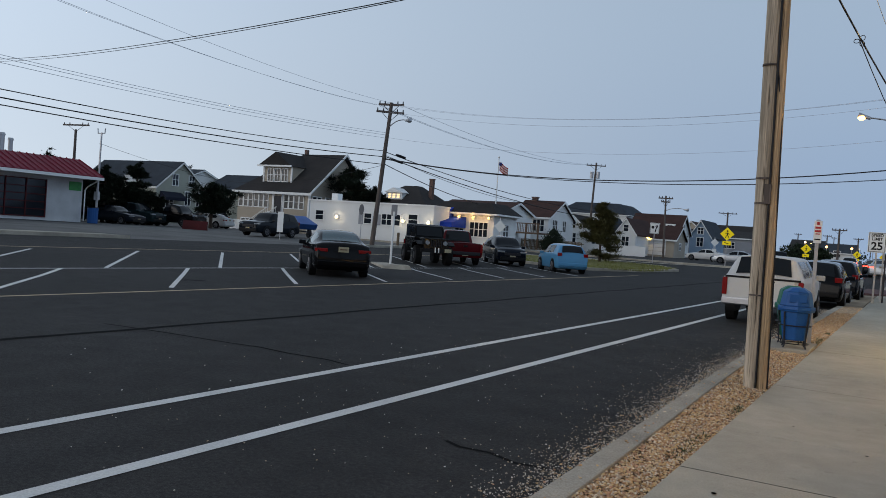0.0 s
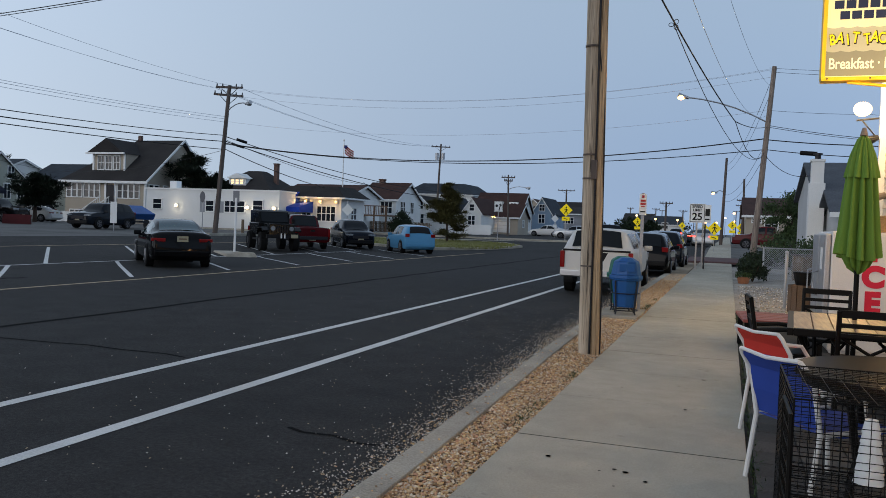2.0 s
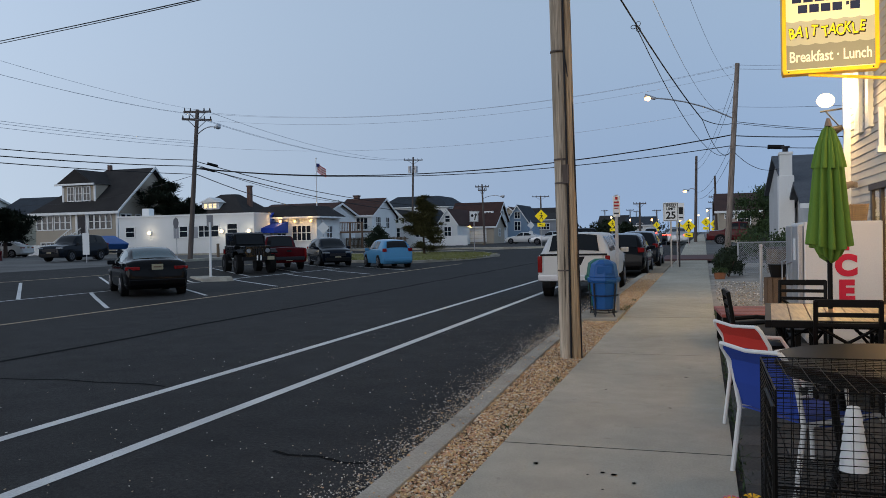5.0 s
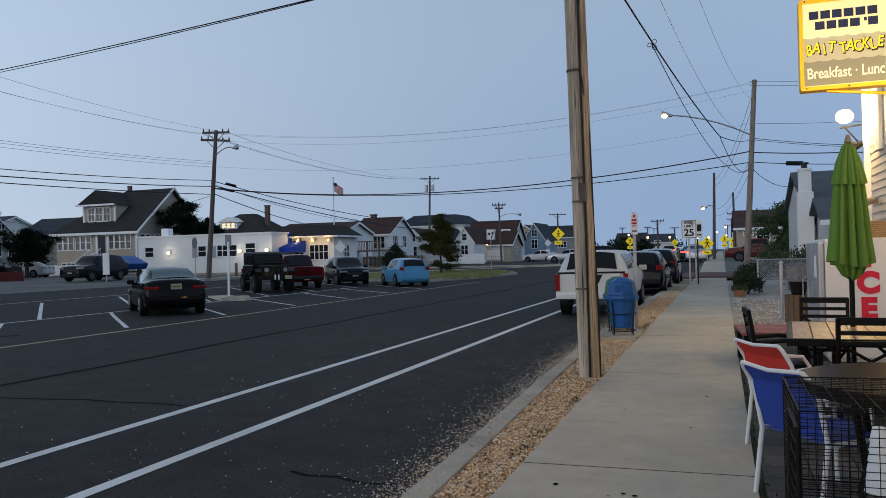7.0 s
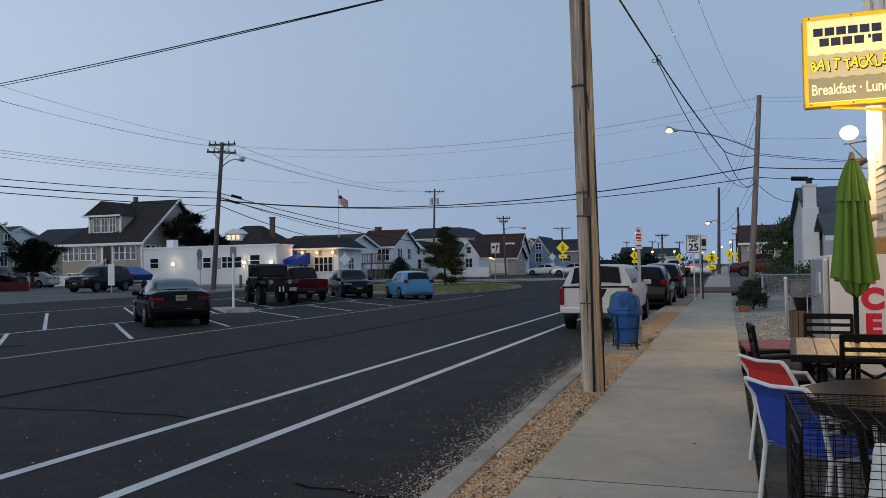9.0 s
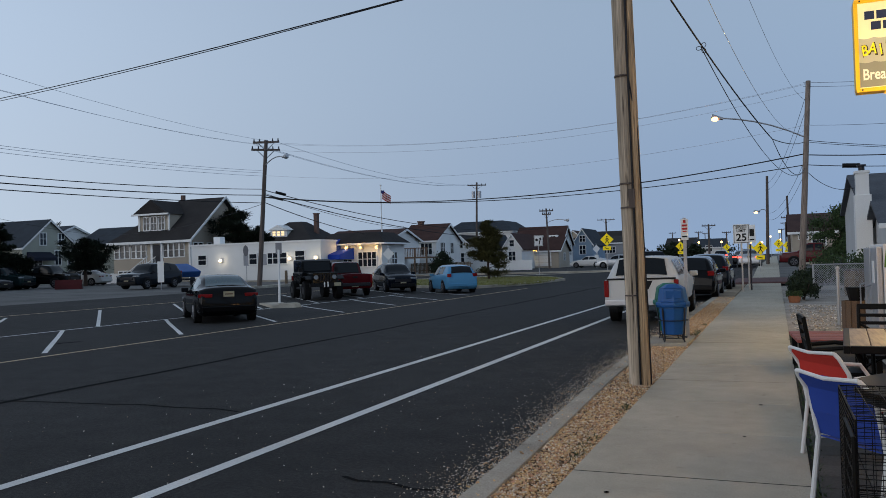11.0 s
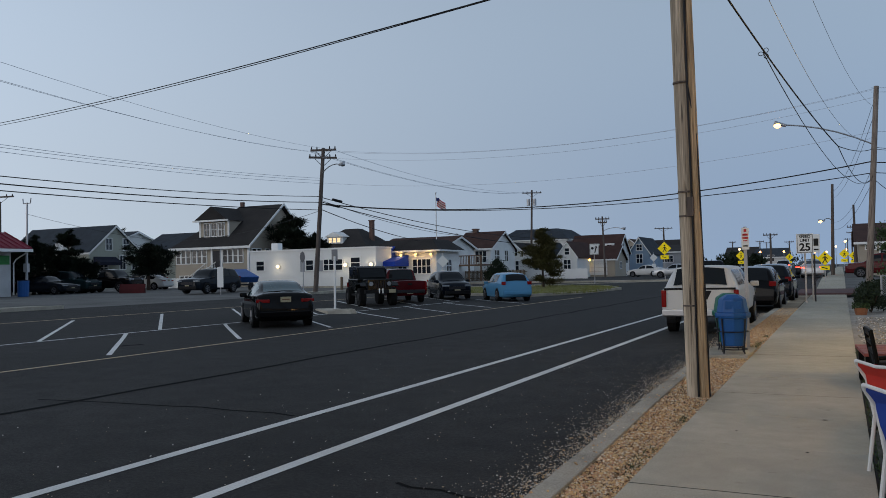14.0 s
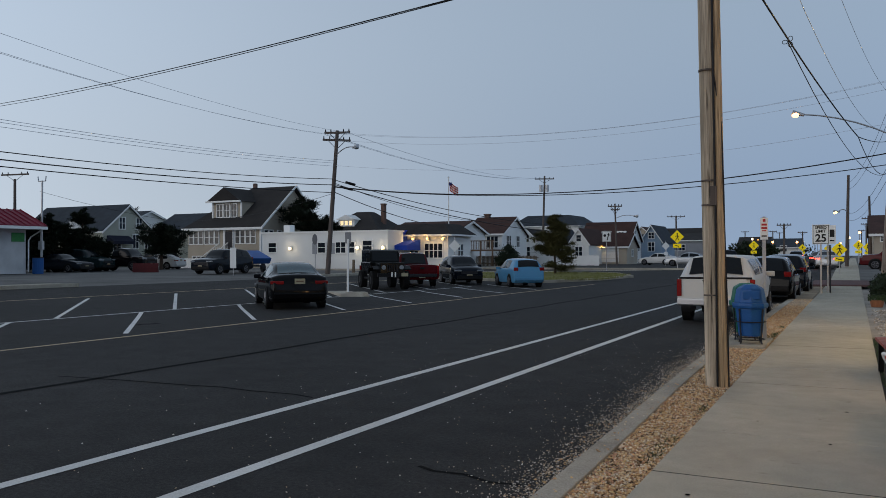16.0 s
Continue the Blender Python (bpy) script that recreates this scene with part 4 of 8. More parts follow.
# white flat-roofed block with wall lamps
e = house(-48.2, -34.9, 58, 60.6, 3.72, 3.9, "x", M_WHITE, M_ROOF, "long white flat-roofed block with wall lamps", laps=False, flat_roof=True, category="building",
          windows=(("f", -47.0, 2.45, 0.85, 0.8, 0), ("f", -41.6, 2.4, 0.75, 0.85, 0), ("f", -39.6, 2.4, 1.0, 0.9, 1), ("f", -38.55, 2.4, 0.7, 0.9, 0), ("f", -36.9, 2.5, 0.9, 0.9, 0)))
bm = bmesh.new()
box(bm, (-5.0, 0.5, 3.75), (0.7, 0.7, 0.8))
part("vent_box", bm, M_TRIM, e)
for u in (-42.35, -40.4):
    bm = bmesh.new()
    box(bm, (u + 41.55, -1.32, 1.95), (0.5, 0.05, 0.95))
    part("shutter", bm, M_GREYWALL, e)


def wall_lamp(place, material, power, color, label, size=0.16):
    e = thing("wall_lamp", place, 0, label, "wall lamp", "wall lamps")
    bm = bmesh.new()
    box(bm, (0, 0.02, 0.0), (0.2, 0.14, 0.28))
    part("housing", bm, M_TRIM, e)
    bm = bmesh.new()
    bmesh.ops.create_uvsphere(bm, u_segments=12, v_segments=8, radius=size, matrix=Matrix.Translation((0, -0.14, 0)))
    part("lamp_glass", bm, material, e, "glowing lamp glass", flat=False)
    if power:
        ld = bpy.data.lights.new("wall_lamp_light", "POINT")
        ld.energy, ld.color, ld.shadow_soft_size = power, color, 0.1
        lo = new("wall_lamp_light", ld)
        lo.location = (place[0], place[1] - 0.45, place[2])
    return e


for x in (-44.9, -37.8, -35.25):
    wall_lamp((x, 57.9, 2.35), M_LAMP_WHITE, 5, (1, 0.9, 0.7), "bright white wall lamp on the white block", 0.15)

# low white restaurant with dark roof and blue awning
house(-37.0, -31.0, 61.5, 66, 3.4, 4.45, "x", M_WHITE, M_ROOF, "low white building with a dark roof and warm eave lamps", over=0.6, laps=False, category="building", hip=1.3,
      windows=(("f", -32.4, 2.1, 1.7, 1.2, 3), ("f", -34.3, 2.1, 0.8, 1.2, 1), ("r", 63.8, 2.1, 1.0, 1.1, 1)))
house(-46, -38, 77, 85, 4.2, 5.4, "x", M_WHITE, M_ROOF_BROWN, "building with a brown roof behind the restaurant", laps=False, category="building")
e = thing("awning", (-35.2, 60.7, 2.0), 0, "bright blue canvas entrance awning", "awning")
bm = bmesh.new()
prism(bm, [(0.8, 1.9), (-1.3, 1.0), (-1.3, 0.55), (0.8, 0.55)], "x", -1.7, 0.2)
prism(bm, [(0.8, 1.1), (-1.6, 0.55), (-1.6, 0.15), (0.8, 0.15)], "x", 0.2, 1.5)
part("canopy", bm, M_BLUEAWNING, e)
bm = bmesh.new()
for x in (-1.5, 1.35):
    tube(bm, (x, -1.2, -1.62), (x, -1.2, 0.5), 0.03, seg=6)
part("frame", bm, M_GALV, e)
for x in (-34.2, -32.8, -31.3):
    wall_lamp((x, 61.15, 3.1), M_LAMP_WARM, 10, (1, 0.6, 0.2), "warm amber lamp under the eave", 0.09)

house(-41.8, -37.2, 88, 96, 4.3, 6.3, "x", M_WHITE, M_ROOF_BROWN, "white house with brown roof and a raised deck", chimney=(-40.8, 92, 0.6, 6.8),
      windows=(("f", -38.4, 3.3, 1.4, 1.3, 2), ("f", -40.6, 3.3, 1.0, 1.2), ("r", 90, 3.4, 1.4, 1.3, 2), ("r", 93, 3.4, 1.0, 1.3, 1)))
e = thing("deck", (-36.4, 80.0, 0.5), 0, "raised brown wooden deck on posts", "deck")
bm = bmesh.new()
box(bm, (0, 0, 1.75), (4.6, 3.2, 0.16))
part("platform", bm, M_DECK, e)
for x in (-2.1, -0.7, 0.7, 2.1):
    bm = bmesh.new()
    box(bm, (x, -1.45, 1.35), (0.14, 0.14, 2.75))
    part("post", bm, M_DECK, e)
bm = bmesh.new()
box(bm, (0, -1.5, 2.75), (4.6, 0.12, 0.1))
for k in range(24):
    box(bm, (-2.2 + 0.19 * k, -1.5, 2.3), (0.05, 0.05, 0.9))
part("railing", bm, M_DECK, e)
house(-50, -38.5, 122, 134, 6.3, 8.2, "x", M_WHITE, M_ROOF_BLUE, "large pale house with slate hip roof", hip=2.6, over=0.4, windows=(("f", -47, 4.2, 1.4, 1.2, 2), ("f", -43, 4.2, 1.8, 1.2, 3), ("f", -40, 4.2, 1.2, 1.2)))
for x0, x1, y0, col, rf in ((-40.2, -36.4, 99, M_WHITE, M_ROOF), (-36.2, -33.4, 98, M_WHITE, M_ROOF_BLUE), (-33.2, -30.6, 101, M_WHITE, M_ROOF_BROWN)):
    house(x0, x1, y0, y0 + 9, 3.3, 5.1, "y", col, rf, "small white gabled cottage in a row", over=0.25,
          windows=(("f", (x0 + x1) / 2, 2.2, 0.9, 1.2, 1), ("f", (x0 + x1) / 2, 3.9, 0.6, 0.8, 0)))
house(-35.2, -28.4, 113, 120, 3.9, 6.4, "x", M_WHITE, M_ROOF_BROWN, "white house with a wide reddish brown roof",
      windows=(("r", 114.5, 3.0, 1.0, 1.4), ("r", 118.5, 3.0, 1.0, 1.4), ("r", 116.5, 4.7, 0.9, 1.0)))
for u in (-34.0, -31.9, -29.7):
    e = thing("dormer_window", (u, 114.3, 4.75), 0, "small white dormer on a brown roof", "dormer")
    bm = bmesh.new()
    box(bm, (0, 0.5, 0), (1.3, 1.8, 0.8))
    part("dormer", bm, M_TRIM, e)
    window(e, "f", 0, 0, 0.7, 0.45, 0, 0, -0.4, 0, 1)
e = house(-34.5, -27.2, 107, 113, 2.9, 4.6, "x", M_CREAM, M_ROOF_BROWN, "cream garage with a lamp over its door", windows=(("r", 110, 2.0, 0.9, 0.9),))
bm = bmesh.new()
for k in range(4):
    box(bm, (0.9, -3.05, 0.6 + 0.5 * k), (3.4, 0.06, 0.47))
part("garage_door", bm, M_WHITE, e)
wall_lamp((-30.6, 106.9, 3.0), M_LAMP_WARM, 80, (1, 0.6, 0.15), "warm lamp over the garage door", 0.2)
house(-29.2, -26.2, 124, 134, 4.0, 6.2, "y", M_BLUEWALL, M_ROOF_BLUE, "blue-grey gabled house on the side street", windows=(("f", -27.7, 3.0, 0.9, 1.3), ("f", -27.7, 4.7, 0.8, 0.9), ("r", 127, 3, 0.9, 1.3)))
house(-34, -23, 142, 152, 4.2, 5.4, "x", M_GREYWALL, M_ROOF, "long low grey building far up the street", windows=(("f", -31, 3, 2, 1, 3), ("f", -27, 3, 2, 1, 3)))
house(-16, -10, 178, 190, 3.2, 5.0, "x", M_WHITE, M_ROOF_BLUE, "distant white house by the road", windows=(("f", -13, 3, 1.2, 1.2),))
house(-24, -17.5, 196, 208, 3.6, 5.8, "x", M_GREYWALL, M_ROOF, "distant grey house by the road", windows=(("f", -21, 3, 1.2, 1.2),))
for i in range(7):
    x = -90 + 9.5 * i
    house(x, x + 8, 150 + 7 * (i % 3), 160 + 7 * (i % 3), 4.2, 6.6 + 0.8 * (i % 2), "xy"[i % 2], (M_WHITE, M_GREYWALL, M_CREAM)[i % 3], (M_ROOF, M_ROOF_BLUE, M_ROOF_BROWN)[i % 3],
          "distant house in the rows behind", laps=False, windows=(("f", x + 2.5, 3.6, 1, 1.2), ("f", x + 5.5, 3.6, 1, 1.2)))
# houses on the near side up the road
M_ROOF_SLATE = mat("weathered_slate_shingles", (0.085, 0.092, 0.105), 0.9, vary=0.3, scale=6, bump=0.3, fine=14)
house(3.75, 14, 41, 52, 3.7, 5.35, "x", M_LIGHTWALL, M_ROOF_SLATE, "grey two-storey house with slate roof", over=0.25, windows=(("f", 6.6, 3.0, 1.2, 1.0),))
e = thing("chimney", (3.63, 40.4, 0.05), 0, "tall pale stucco chimney with a flue cap", "chimney")
bm = bmesh.new()
box(bm, (0, 0, 2.0), (0.66, 0.75, 4.0))
box(bm, (0, 0, 4.5), (0.52, 0.6, 1.1))
box(bm, (0, 0, 5.02), (0.6, 0.68, 0.12))
part("shaft", bm, M_WHITE, e, bevel=0.02)
bm = bmesh.new()
tube(bm, (0, 0, 5.08), (0, 0, 5.3), 0.13, seg=10)
tube(bm, (0, 0, 5.29), (0, 0, 5.36), 0.2, seg=10)
part("flue_cap", bm, M_DARKMETAL, e)
e = house(4.1, 9, 36, 40.9, 2.6, 3.5, "x", M_LIGHTWALL, M_ROOF_SLATE, "grey porch wing with white columns", windows=(("f", 5.3, 1.5, 0.9, 1.0),))
house(1.3, 9, 76, 88, 3.3, 5.0, "x", M_CREAM, M_ROOF_BROWN, "cream house with a brown roof up the road", windows=(("f", 3.4, 2.6, 1.0, 0.9), ("f", 2.2, 2.9, 0.7, 0.3)))


# ---------- repair garage with the red roof ----------
gz = ground_z(-53, 30)
e = thing("garage", (-51.4, 27.0, gz), 0, "white repair garage with red metal roof and glazed doors", "building")
bm = bmesh.new()
box(bm, (-5, 0.61, 1.65), (10, 18.22, 3.3))
part("wall", bm, M_GARAGE, e)
bm = bmesh.new()
prism(bm, [(1.6, 3.15), (1.6, 3.3), (-1.2, 4.5), (-10, 4.5), (-10, 3.15)], "y", -9.5, 10.2)
part("roof", bm, M_ROOF_RED, e)
bm = bmesh.new()
for k in range(40):
    y = -9.4 + 0.5 * k
    prism(bm, [(1.6, 3.31), (1.6, 3.36), (-1.2, 4.56), (-1.2, 4.5)], "y", y, y + 0.05)
part("roof_rib", bm, M_ROOF_RED, e)
bm = bmesh.new()
box(bm, (1.63, 0.35, 3.14), (0.1, 19.7, 0.2))
box(bm, (0, 10.2, 3.16), (3.2, 0.08, 0.16))
part("fascia", bm, M_TRIM, e)
for y0, w in ((2.6, 4.3), (-3.2, 3.6), (-7.0, 2.5)):
    bm = bmesh.new()
    box(bm, (0.01, y0 + w / 2, 1.5), (0.04, w, 2.5))
    d = part("overhead_door", bm, M_PANE, e, "dark glazed overhead door")
    for k in range(6):
        bm = bmesh.new()
        box(bm, (0.05, y0 + w / 2, 0.25 + 0.5 * k), (0.08, w, 0.06))
        part("rail", bm, M_DULLRED, d)
    for k in range(4):
        bm = bmesh.new()
        box(bm, (0.055, y0 + w * k / 3, 1.5), (0.08, 0.08, 2.6))
        part("stile", bm, M_DULLRED, d)
for y in (2.2, 0.4):
    bm = bmesh.new()
    box(bm, (0.06, y, 1.6), (0.14, 0.4, 3.2))
    part("pilaster", bm, M_SIGNRED, e, "red painted pilaster")
bm = bmesh.new()
box(bm, (0.03, 9.12, 2.52), (0.04, 0.95, 0.62))
part("poster", bm, mat("green_poster", (0.05, 0.28, 0.08), 0.5, vary=0.3, scale=30), e, "green and white poster")
bm = bmesh.new()
bar(bm, [(1.5, 10.0, 3.1), (0.3, 9.9, 2.55), (0.12, 9.85, 2.3), (0.12, 9.85, 0.1)], 0.05)
part("downspout", bm, M_TRIM, e)
for y, z, r in ((1.2, 5.5, 0.35), (3.6, 5.75, 0.28), (5.2, 5.55, 0.3), (6.6, 5.8, 0.22), (7.3, 5.5, 0.16)):
    bm = bmesh.new()
    tube(bm, (-5, y, 4.4), (-5, y, z), r, seg=10)
    tube(bm, (-5, y, z), (-5, y, z + 0.18), r * 1.3, r * 1.0, 10)
    part("roof_vent", bm, M_GALV, e)
e = thing("drum", (-50.7, 37.15, 0.48), 0, "blue plastic drum beside the garage", "drum")
bm = bmesh.new()
tube(bm, (0, 0, 0), (0, 0, 1.1), 0.36, 0.38, 16)
part("body", bm, M_BINBLUE, e, bevel=0.03)
bm = bmesh.new()
tube(bm, (0, 0, 1.1), (0, 0, 1.16), 0.40, 0.39, 16)
part("rim", bm, M_BLACKPLASTIC, e)
e = thing("light_pole", (-51.5, 38.0, 0.48), 0, "slim grey pole with two small lamp brackets", "light pole")
bm = bmesh.new()
tube(bm, (0, 0, 0), (0.1, 0, 6.6), 0.09, 0.06, 8)
part("pole", bm, M_GALV, e)
bm = bmesh.new()
bar(bm, [(-0.35, 0, 6.9), (-0.3, 0, 6.55), (0.45, 0, 6.55), (0.5, 0, 6.9)], 0.04)
part("bracket", bm, M_GALV, e)
bm = bmesh.new()
box(bm, (0.15, -0.12, 2.0), (0.4, 0.2, 0.6))
part("meter_box", bm, M_GALV, e)


# ---------- vehicles ----------
def paint(name, color, rough=0.07, metal=0.0):
    m = mat(name, color, rough, metal, vary=0.05, scale=3, spec=0.14)
    return m


# stations: y along the length, half width, underside, belt line, top line, half width of top; and what lies up to the next one
SHAPES = {
    "sedan": [(0.50, 0.84, 0.20, 0.42, 0.43, 0.60, "h"), (0.465, 0.94, 0.15, 0.50, 0.52, 0.72, "h"), (0.27, 0.99, 0.14, 0.62, 0.65, 0.80, "h"), (0.20, 1.0, 0.14, 0.645, 0.67, 0.80, "w"),
              (0.03, 1.0, 0.14, 0.66, 0.97, 0.66, "s"), (-0.06, 1.0, 0.14, 0.665, 1.0, 0.66, "p"), (-0.075, 1.0, 0.14, 0.665, 1.0, 0.66, "s"), (-0.20, 1.0, 0.14, 0.67, 0.965, 0.65, "r"),
              (-0.385, 0.98, 0.15, 0.70, 0.76, 0.74, "h"), (-0.46, 0.95, 0.16, 0.69, 0.73, 0.74, "h"), (-0.49, 0.90, 0.20, 0.60, 0.62, 0.70, "h"), (-0.50, 0.86, 0.24, 0.52, 0.54, 0.68, "e")],
    "suv": [(0.50, 0.84, 0.20, 0.44, 0.45, 0.62, "h"), (0.47, 0.94, 0.15, 0.54, 0.56, 0.74, "h"), (0.30, 0.99, 0.14, 0.60, 0.63, 0.80, "h"), (0.24, 1.0, 0.14, 0.61, 0.64, 0.80, "w"),
            (0.09, 1.0, 0.14, 0.62, 0.95, 0.70, "s"), (-0.04, 1.0, 0.14, 0.62, 0.99, 0.70, "p"), (-0.06, 1.0, 0.14, 0.62, 0.995, 0.70, "s"), (-0.22, 1.0, 0.14, 0.63, 0.99, 0.69, "p"),
            (-0.24, 1.0, 0.14, 0.63, 0.99, 0.69, "s"), (-0.36, 0.99, 0.15, 0.64, 0.965, 0.68, "p"), (-0.405, 0.98, 0.15, 0.64, 0.95, 0.68, "r"), (-0.475, 0.96, 0.16, 0.64, 0.66, 0.78, "h"), (-0.50, 0.92, 0.22, 0.50, 0.52, 0.80, "e")],
    "hatch": [(0.50, 0.82, 0.20, 0.42, 0.43, 0.60, "h"), (0.465, 0.93, 0.14, 0.52, 0.54, 0.72, "h"), (0.33, 0.99, 0.13, 0.60, 0.63, 0.78, "h"), (0.29, 1.0, 0.13, 0.61, 0.64, 0.78, "w"),
              (0.09, 1.0, 0.13, 0.62, 0.96, 0.68, "s"), (-0.06, 1.0, 0.13, 0.63, 1.0, 0.68, "p"), (-0.08, 1.0, 0.13, 0.63, 1.0, 0.68, "s"), (-0.27, 1.0, 0.13, 0.66, 0.98, 0.67, "p"),
              (-0.40, 0.98, 0.14, 0.67, 0.93, 0.66, "r"), (-0.475, 0.95, 0.16, 0.66, 0.68, 0.76, "h"), (-0.50, 0.90, 0.22, 0.45, 0.47, 0.78, "e")],
    "pickup": [(0.50, 0.86, 0.24, 0.50, 0.51, 0.70, "h"), (0.475, 0.95, 0.20, 0.58, 0.60, 0.80, "h"), (0.27, 1.0, 0.19, 0.62, 0.65, 0.85, "w"), (0.15, 1.0, 0.19, 0.63, 0.96, 0.74, "s"),
               (0.05, 1.0, 0.19, 0.63, 1.0, 0.74, "p"), (0.035, 1.0, 0.19, 0.63, 1.0, 0.74, "s"), (-0.06, 1.0, 0.19, 0.63, 0.98, 0.73, "r"), (-0.085, 1.0, 0.19, 0.63, 0.64, 0.86, "h"), (-0.49, 1.0, 0.22, 0.63, 0.64, 0.90, "h"), (-0.50, 0.98, 0.26, 0.62, 0.63, 0.90, "e")],
    "capped": [(0.50, 0.86, 0.30, 0.52, 0.53, 0.70, "h"), (0.475, 0.95, 0.28, 0.60, 0.62, 0.80, "h"), (0.27, 1.0, 0.27, 0.66, 0.69, 0.85, "w"), (0.15, 1.0, 0.27, 0.68, 0.96, 0.72, "s"),
               (0.05, 1.0, 0.27, 0.68, 1.0, 0.72, "p"), (0.035, 1.0, 0.27, 0.68, 1.0, 0.72, "s"), (-0.06, 1.0, 0.27, 0.68, 1.0, 0.72, "p"), (-0.10, 1.0, 0.27, 0.68, 1.0, 0.70, "s"), (-0.38, 1.0, 0.28, 0.68, 0.99, 0.69, "p"),
               (-0.43, 1.0, 0.30, 0.68, 0.975, 0.69, "r"), (-0.475, 1.0, 0.32, 0.68, 0.70, 0.80, "h"), (-0.50, 0.985, 0.34, 0.67, 0.68, 0.86, "e")],
}


def car(kind, place, rz, L, W, H, body, label, category="car", wheel=0.33, lit_tail=False, plate=M_PLATE, glass=None):
    e = thing("car" if category == "car" else "pickup_truck", place, rz, label, category)
    glass = glass or M_WINDOW
    st = SHAPES[kind]
    hw, hz = W / 2, H * 0.97
    line = [q[0] for q in st]

    def section(y):
        """Half width, underside, belt, top and top half width at y, eased between the stations."""
        i = 0
        while i < len(st) - 2 and y < line[i + 1]:
            i += 1
        u = (line[i] - y) / (line[i] - line[i + 1])
        out = []
        for k in range(1, 6):
            def slope(a):
                if a in (0, len(st) - 1):
                    return None
                d0, d1 = (st[a][k] - st[a - 1][k]) / (line[a - 1] - line[a]), (st[a + 1][k] - st[a][k]) / (line[a] - line[a + 1])
                return 0.0 if d0 * d1 <= 0 else 2 * d0 * d1 / (d0 + d1)
            h = line[i] - line[i + 1]
            d = (st[i + 1][k] - st[i][k]) / h
            m0, m1 = slope(i), slope(i + 1)
            m0, m1 = (d if m0 is None else m0) * h, (d if m1 is None else m1) * h
            a, b = st[i][k], st[i + 1][k]
            out.append(a * (1 + 2 * u) * (1 - u) ** 2 + b * u * u * (3 - 2 * u) + m0 * u * (1 - u) ** 2 - m1 * u * u * (1 - u))
        return out

    def flank(w, belt, top, tw, v):
        bulge = 0.10 * min(1.0, max(0.0, (top - belt) / 0.3)) * v * (1 - v)
        return 0.945 * w + (tw - 0.945 * w) * v + bulge, belt + 0.012 + (top - belt - 0.012) * v

    rings = []
    for i in range(len(st) - 1):
        n = max(2, math.ceil((line[i] - line[i + 1]) * L / 0.13))
        for k in range(n + (i == len(st) - 2)):
            y = line[i] + (line[i + 1] - line[i]) * k / n
            w, zb, belt, top, tw = section(y)
            d = belt - zb
            half = [(0, zb), (0.80 * w, zb), (0.945 * w, zb + 0.03), (0.985 * w, zb + 0.14 * d), (w, zb + 0.40 * d), (0.992 * w, zb + 0.70 * d), (0.982 * w, zb + 0.86 * d), (0.962 * w, belt)]
            half += [flank(w, belt, top, tw, v) for v in (0.05, 0.5, 0.93)]
            half += [(tw * 0.93, top + 0.008), (tw * 0.6, top + 0.022), (0, top + 0.03)]
            pts = [(x * hw, y * L, z * hz) for x, z in half]
            rings.append(pts + [(-x, yy, z) for x, yy, z in pts[-2:0:-1]])
    shell = bmesh.new()
    sv = [[shell.verts.new(p) for p in r] for r in rings]
    n = len(rings[0])
    for r0, r1 in zip(sv, sv[1:]):
        for j in range(n):
            shell.faces.new((r0[j], r0[(j + 1) % n], r1[(j + 1) % n], r1[j]))
    shell.faces.new(sv[0])
    shell.faces.new(sv[-1][::-1])
    part("body", shell, body, e, flat=False)

    def pane(name, grid):
        bm = bmesh.new()
        vv = [[bm.verts.new(p) for p in row] for row in grid]
        for r0, r1 in zip(vv, vv[1:]):
            for k in range(len(r0) - 1):
                bm.faces.new((r0[k], r0[k + 1], r1[k + 1], r1[k]))
        part(name, bm, glass, e, flat=False)

    tags = [q[6] for q in st]
    for i, tag in enumerate(tags[:-1]):
        y0, y1 = line[i], line[i + 1]
        if tag == "s":
            if tags[i - 1] == "w":
                y0 += (line[i - 1] - line[i]) * 0.62
            if tags[i + 1] == "r" and kind in ("sedan", "hatch"):
                y1 -= (line[i + 1] - line[i + 2]) * 0.5
            for side in (1, -1):
                grid = []
                for k in range(9):
                    y = y0 + (y1 - y0) * (0.02 + 0.96 * k / 8)
                    w, zb, belt, top, tw = section(y)
                    grid.append([(side * (x * hw + 0.007), y * L, z * hz) for x, z in (flank(w, belt, top, tw, v) for v in (0.10, 0.3, 0.5, 0.7, 0.88))])
                pane("side_window", grid)
        elif tag in "wr":
            grid = []
            edge = 0.13 if kind in ("pickup", "capped") and tag == "r" else 0.05
            for k in range(7):
                y = y0 + (y1 - y0) * (edge + (1 - 2 * edge) * k / 6)
                w, zb, belt, top, tw = section(y)
                grid.append([(q * tw * hw, y * L + (0.012 if tag == "w" else -0.045 if kind in ("pickup", "capped") else -0.012), (top + 0.03 * (1 - q * q)) * hz + 0.012) for q in (-0.88, -0.6, -0.3, 0, 0.3, 0.6, 0.88)])
            pane("windscreen" if tag == "w" else "rear_window", grid)
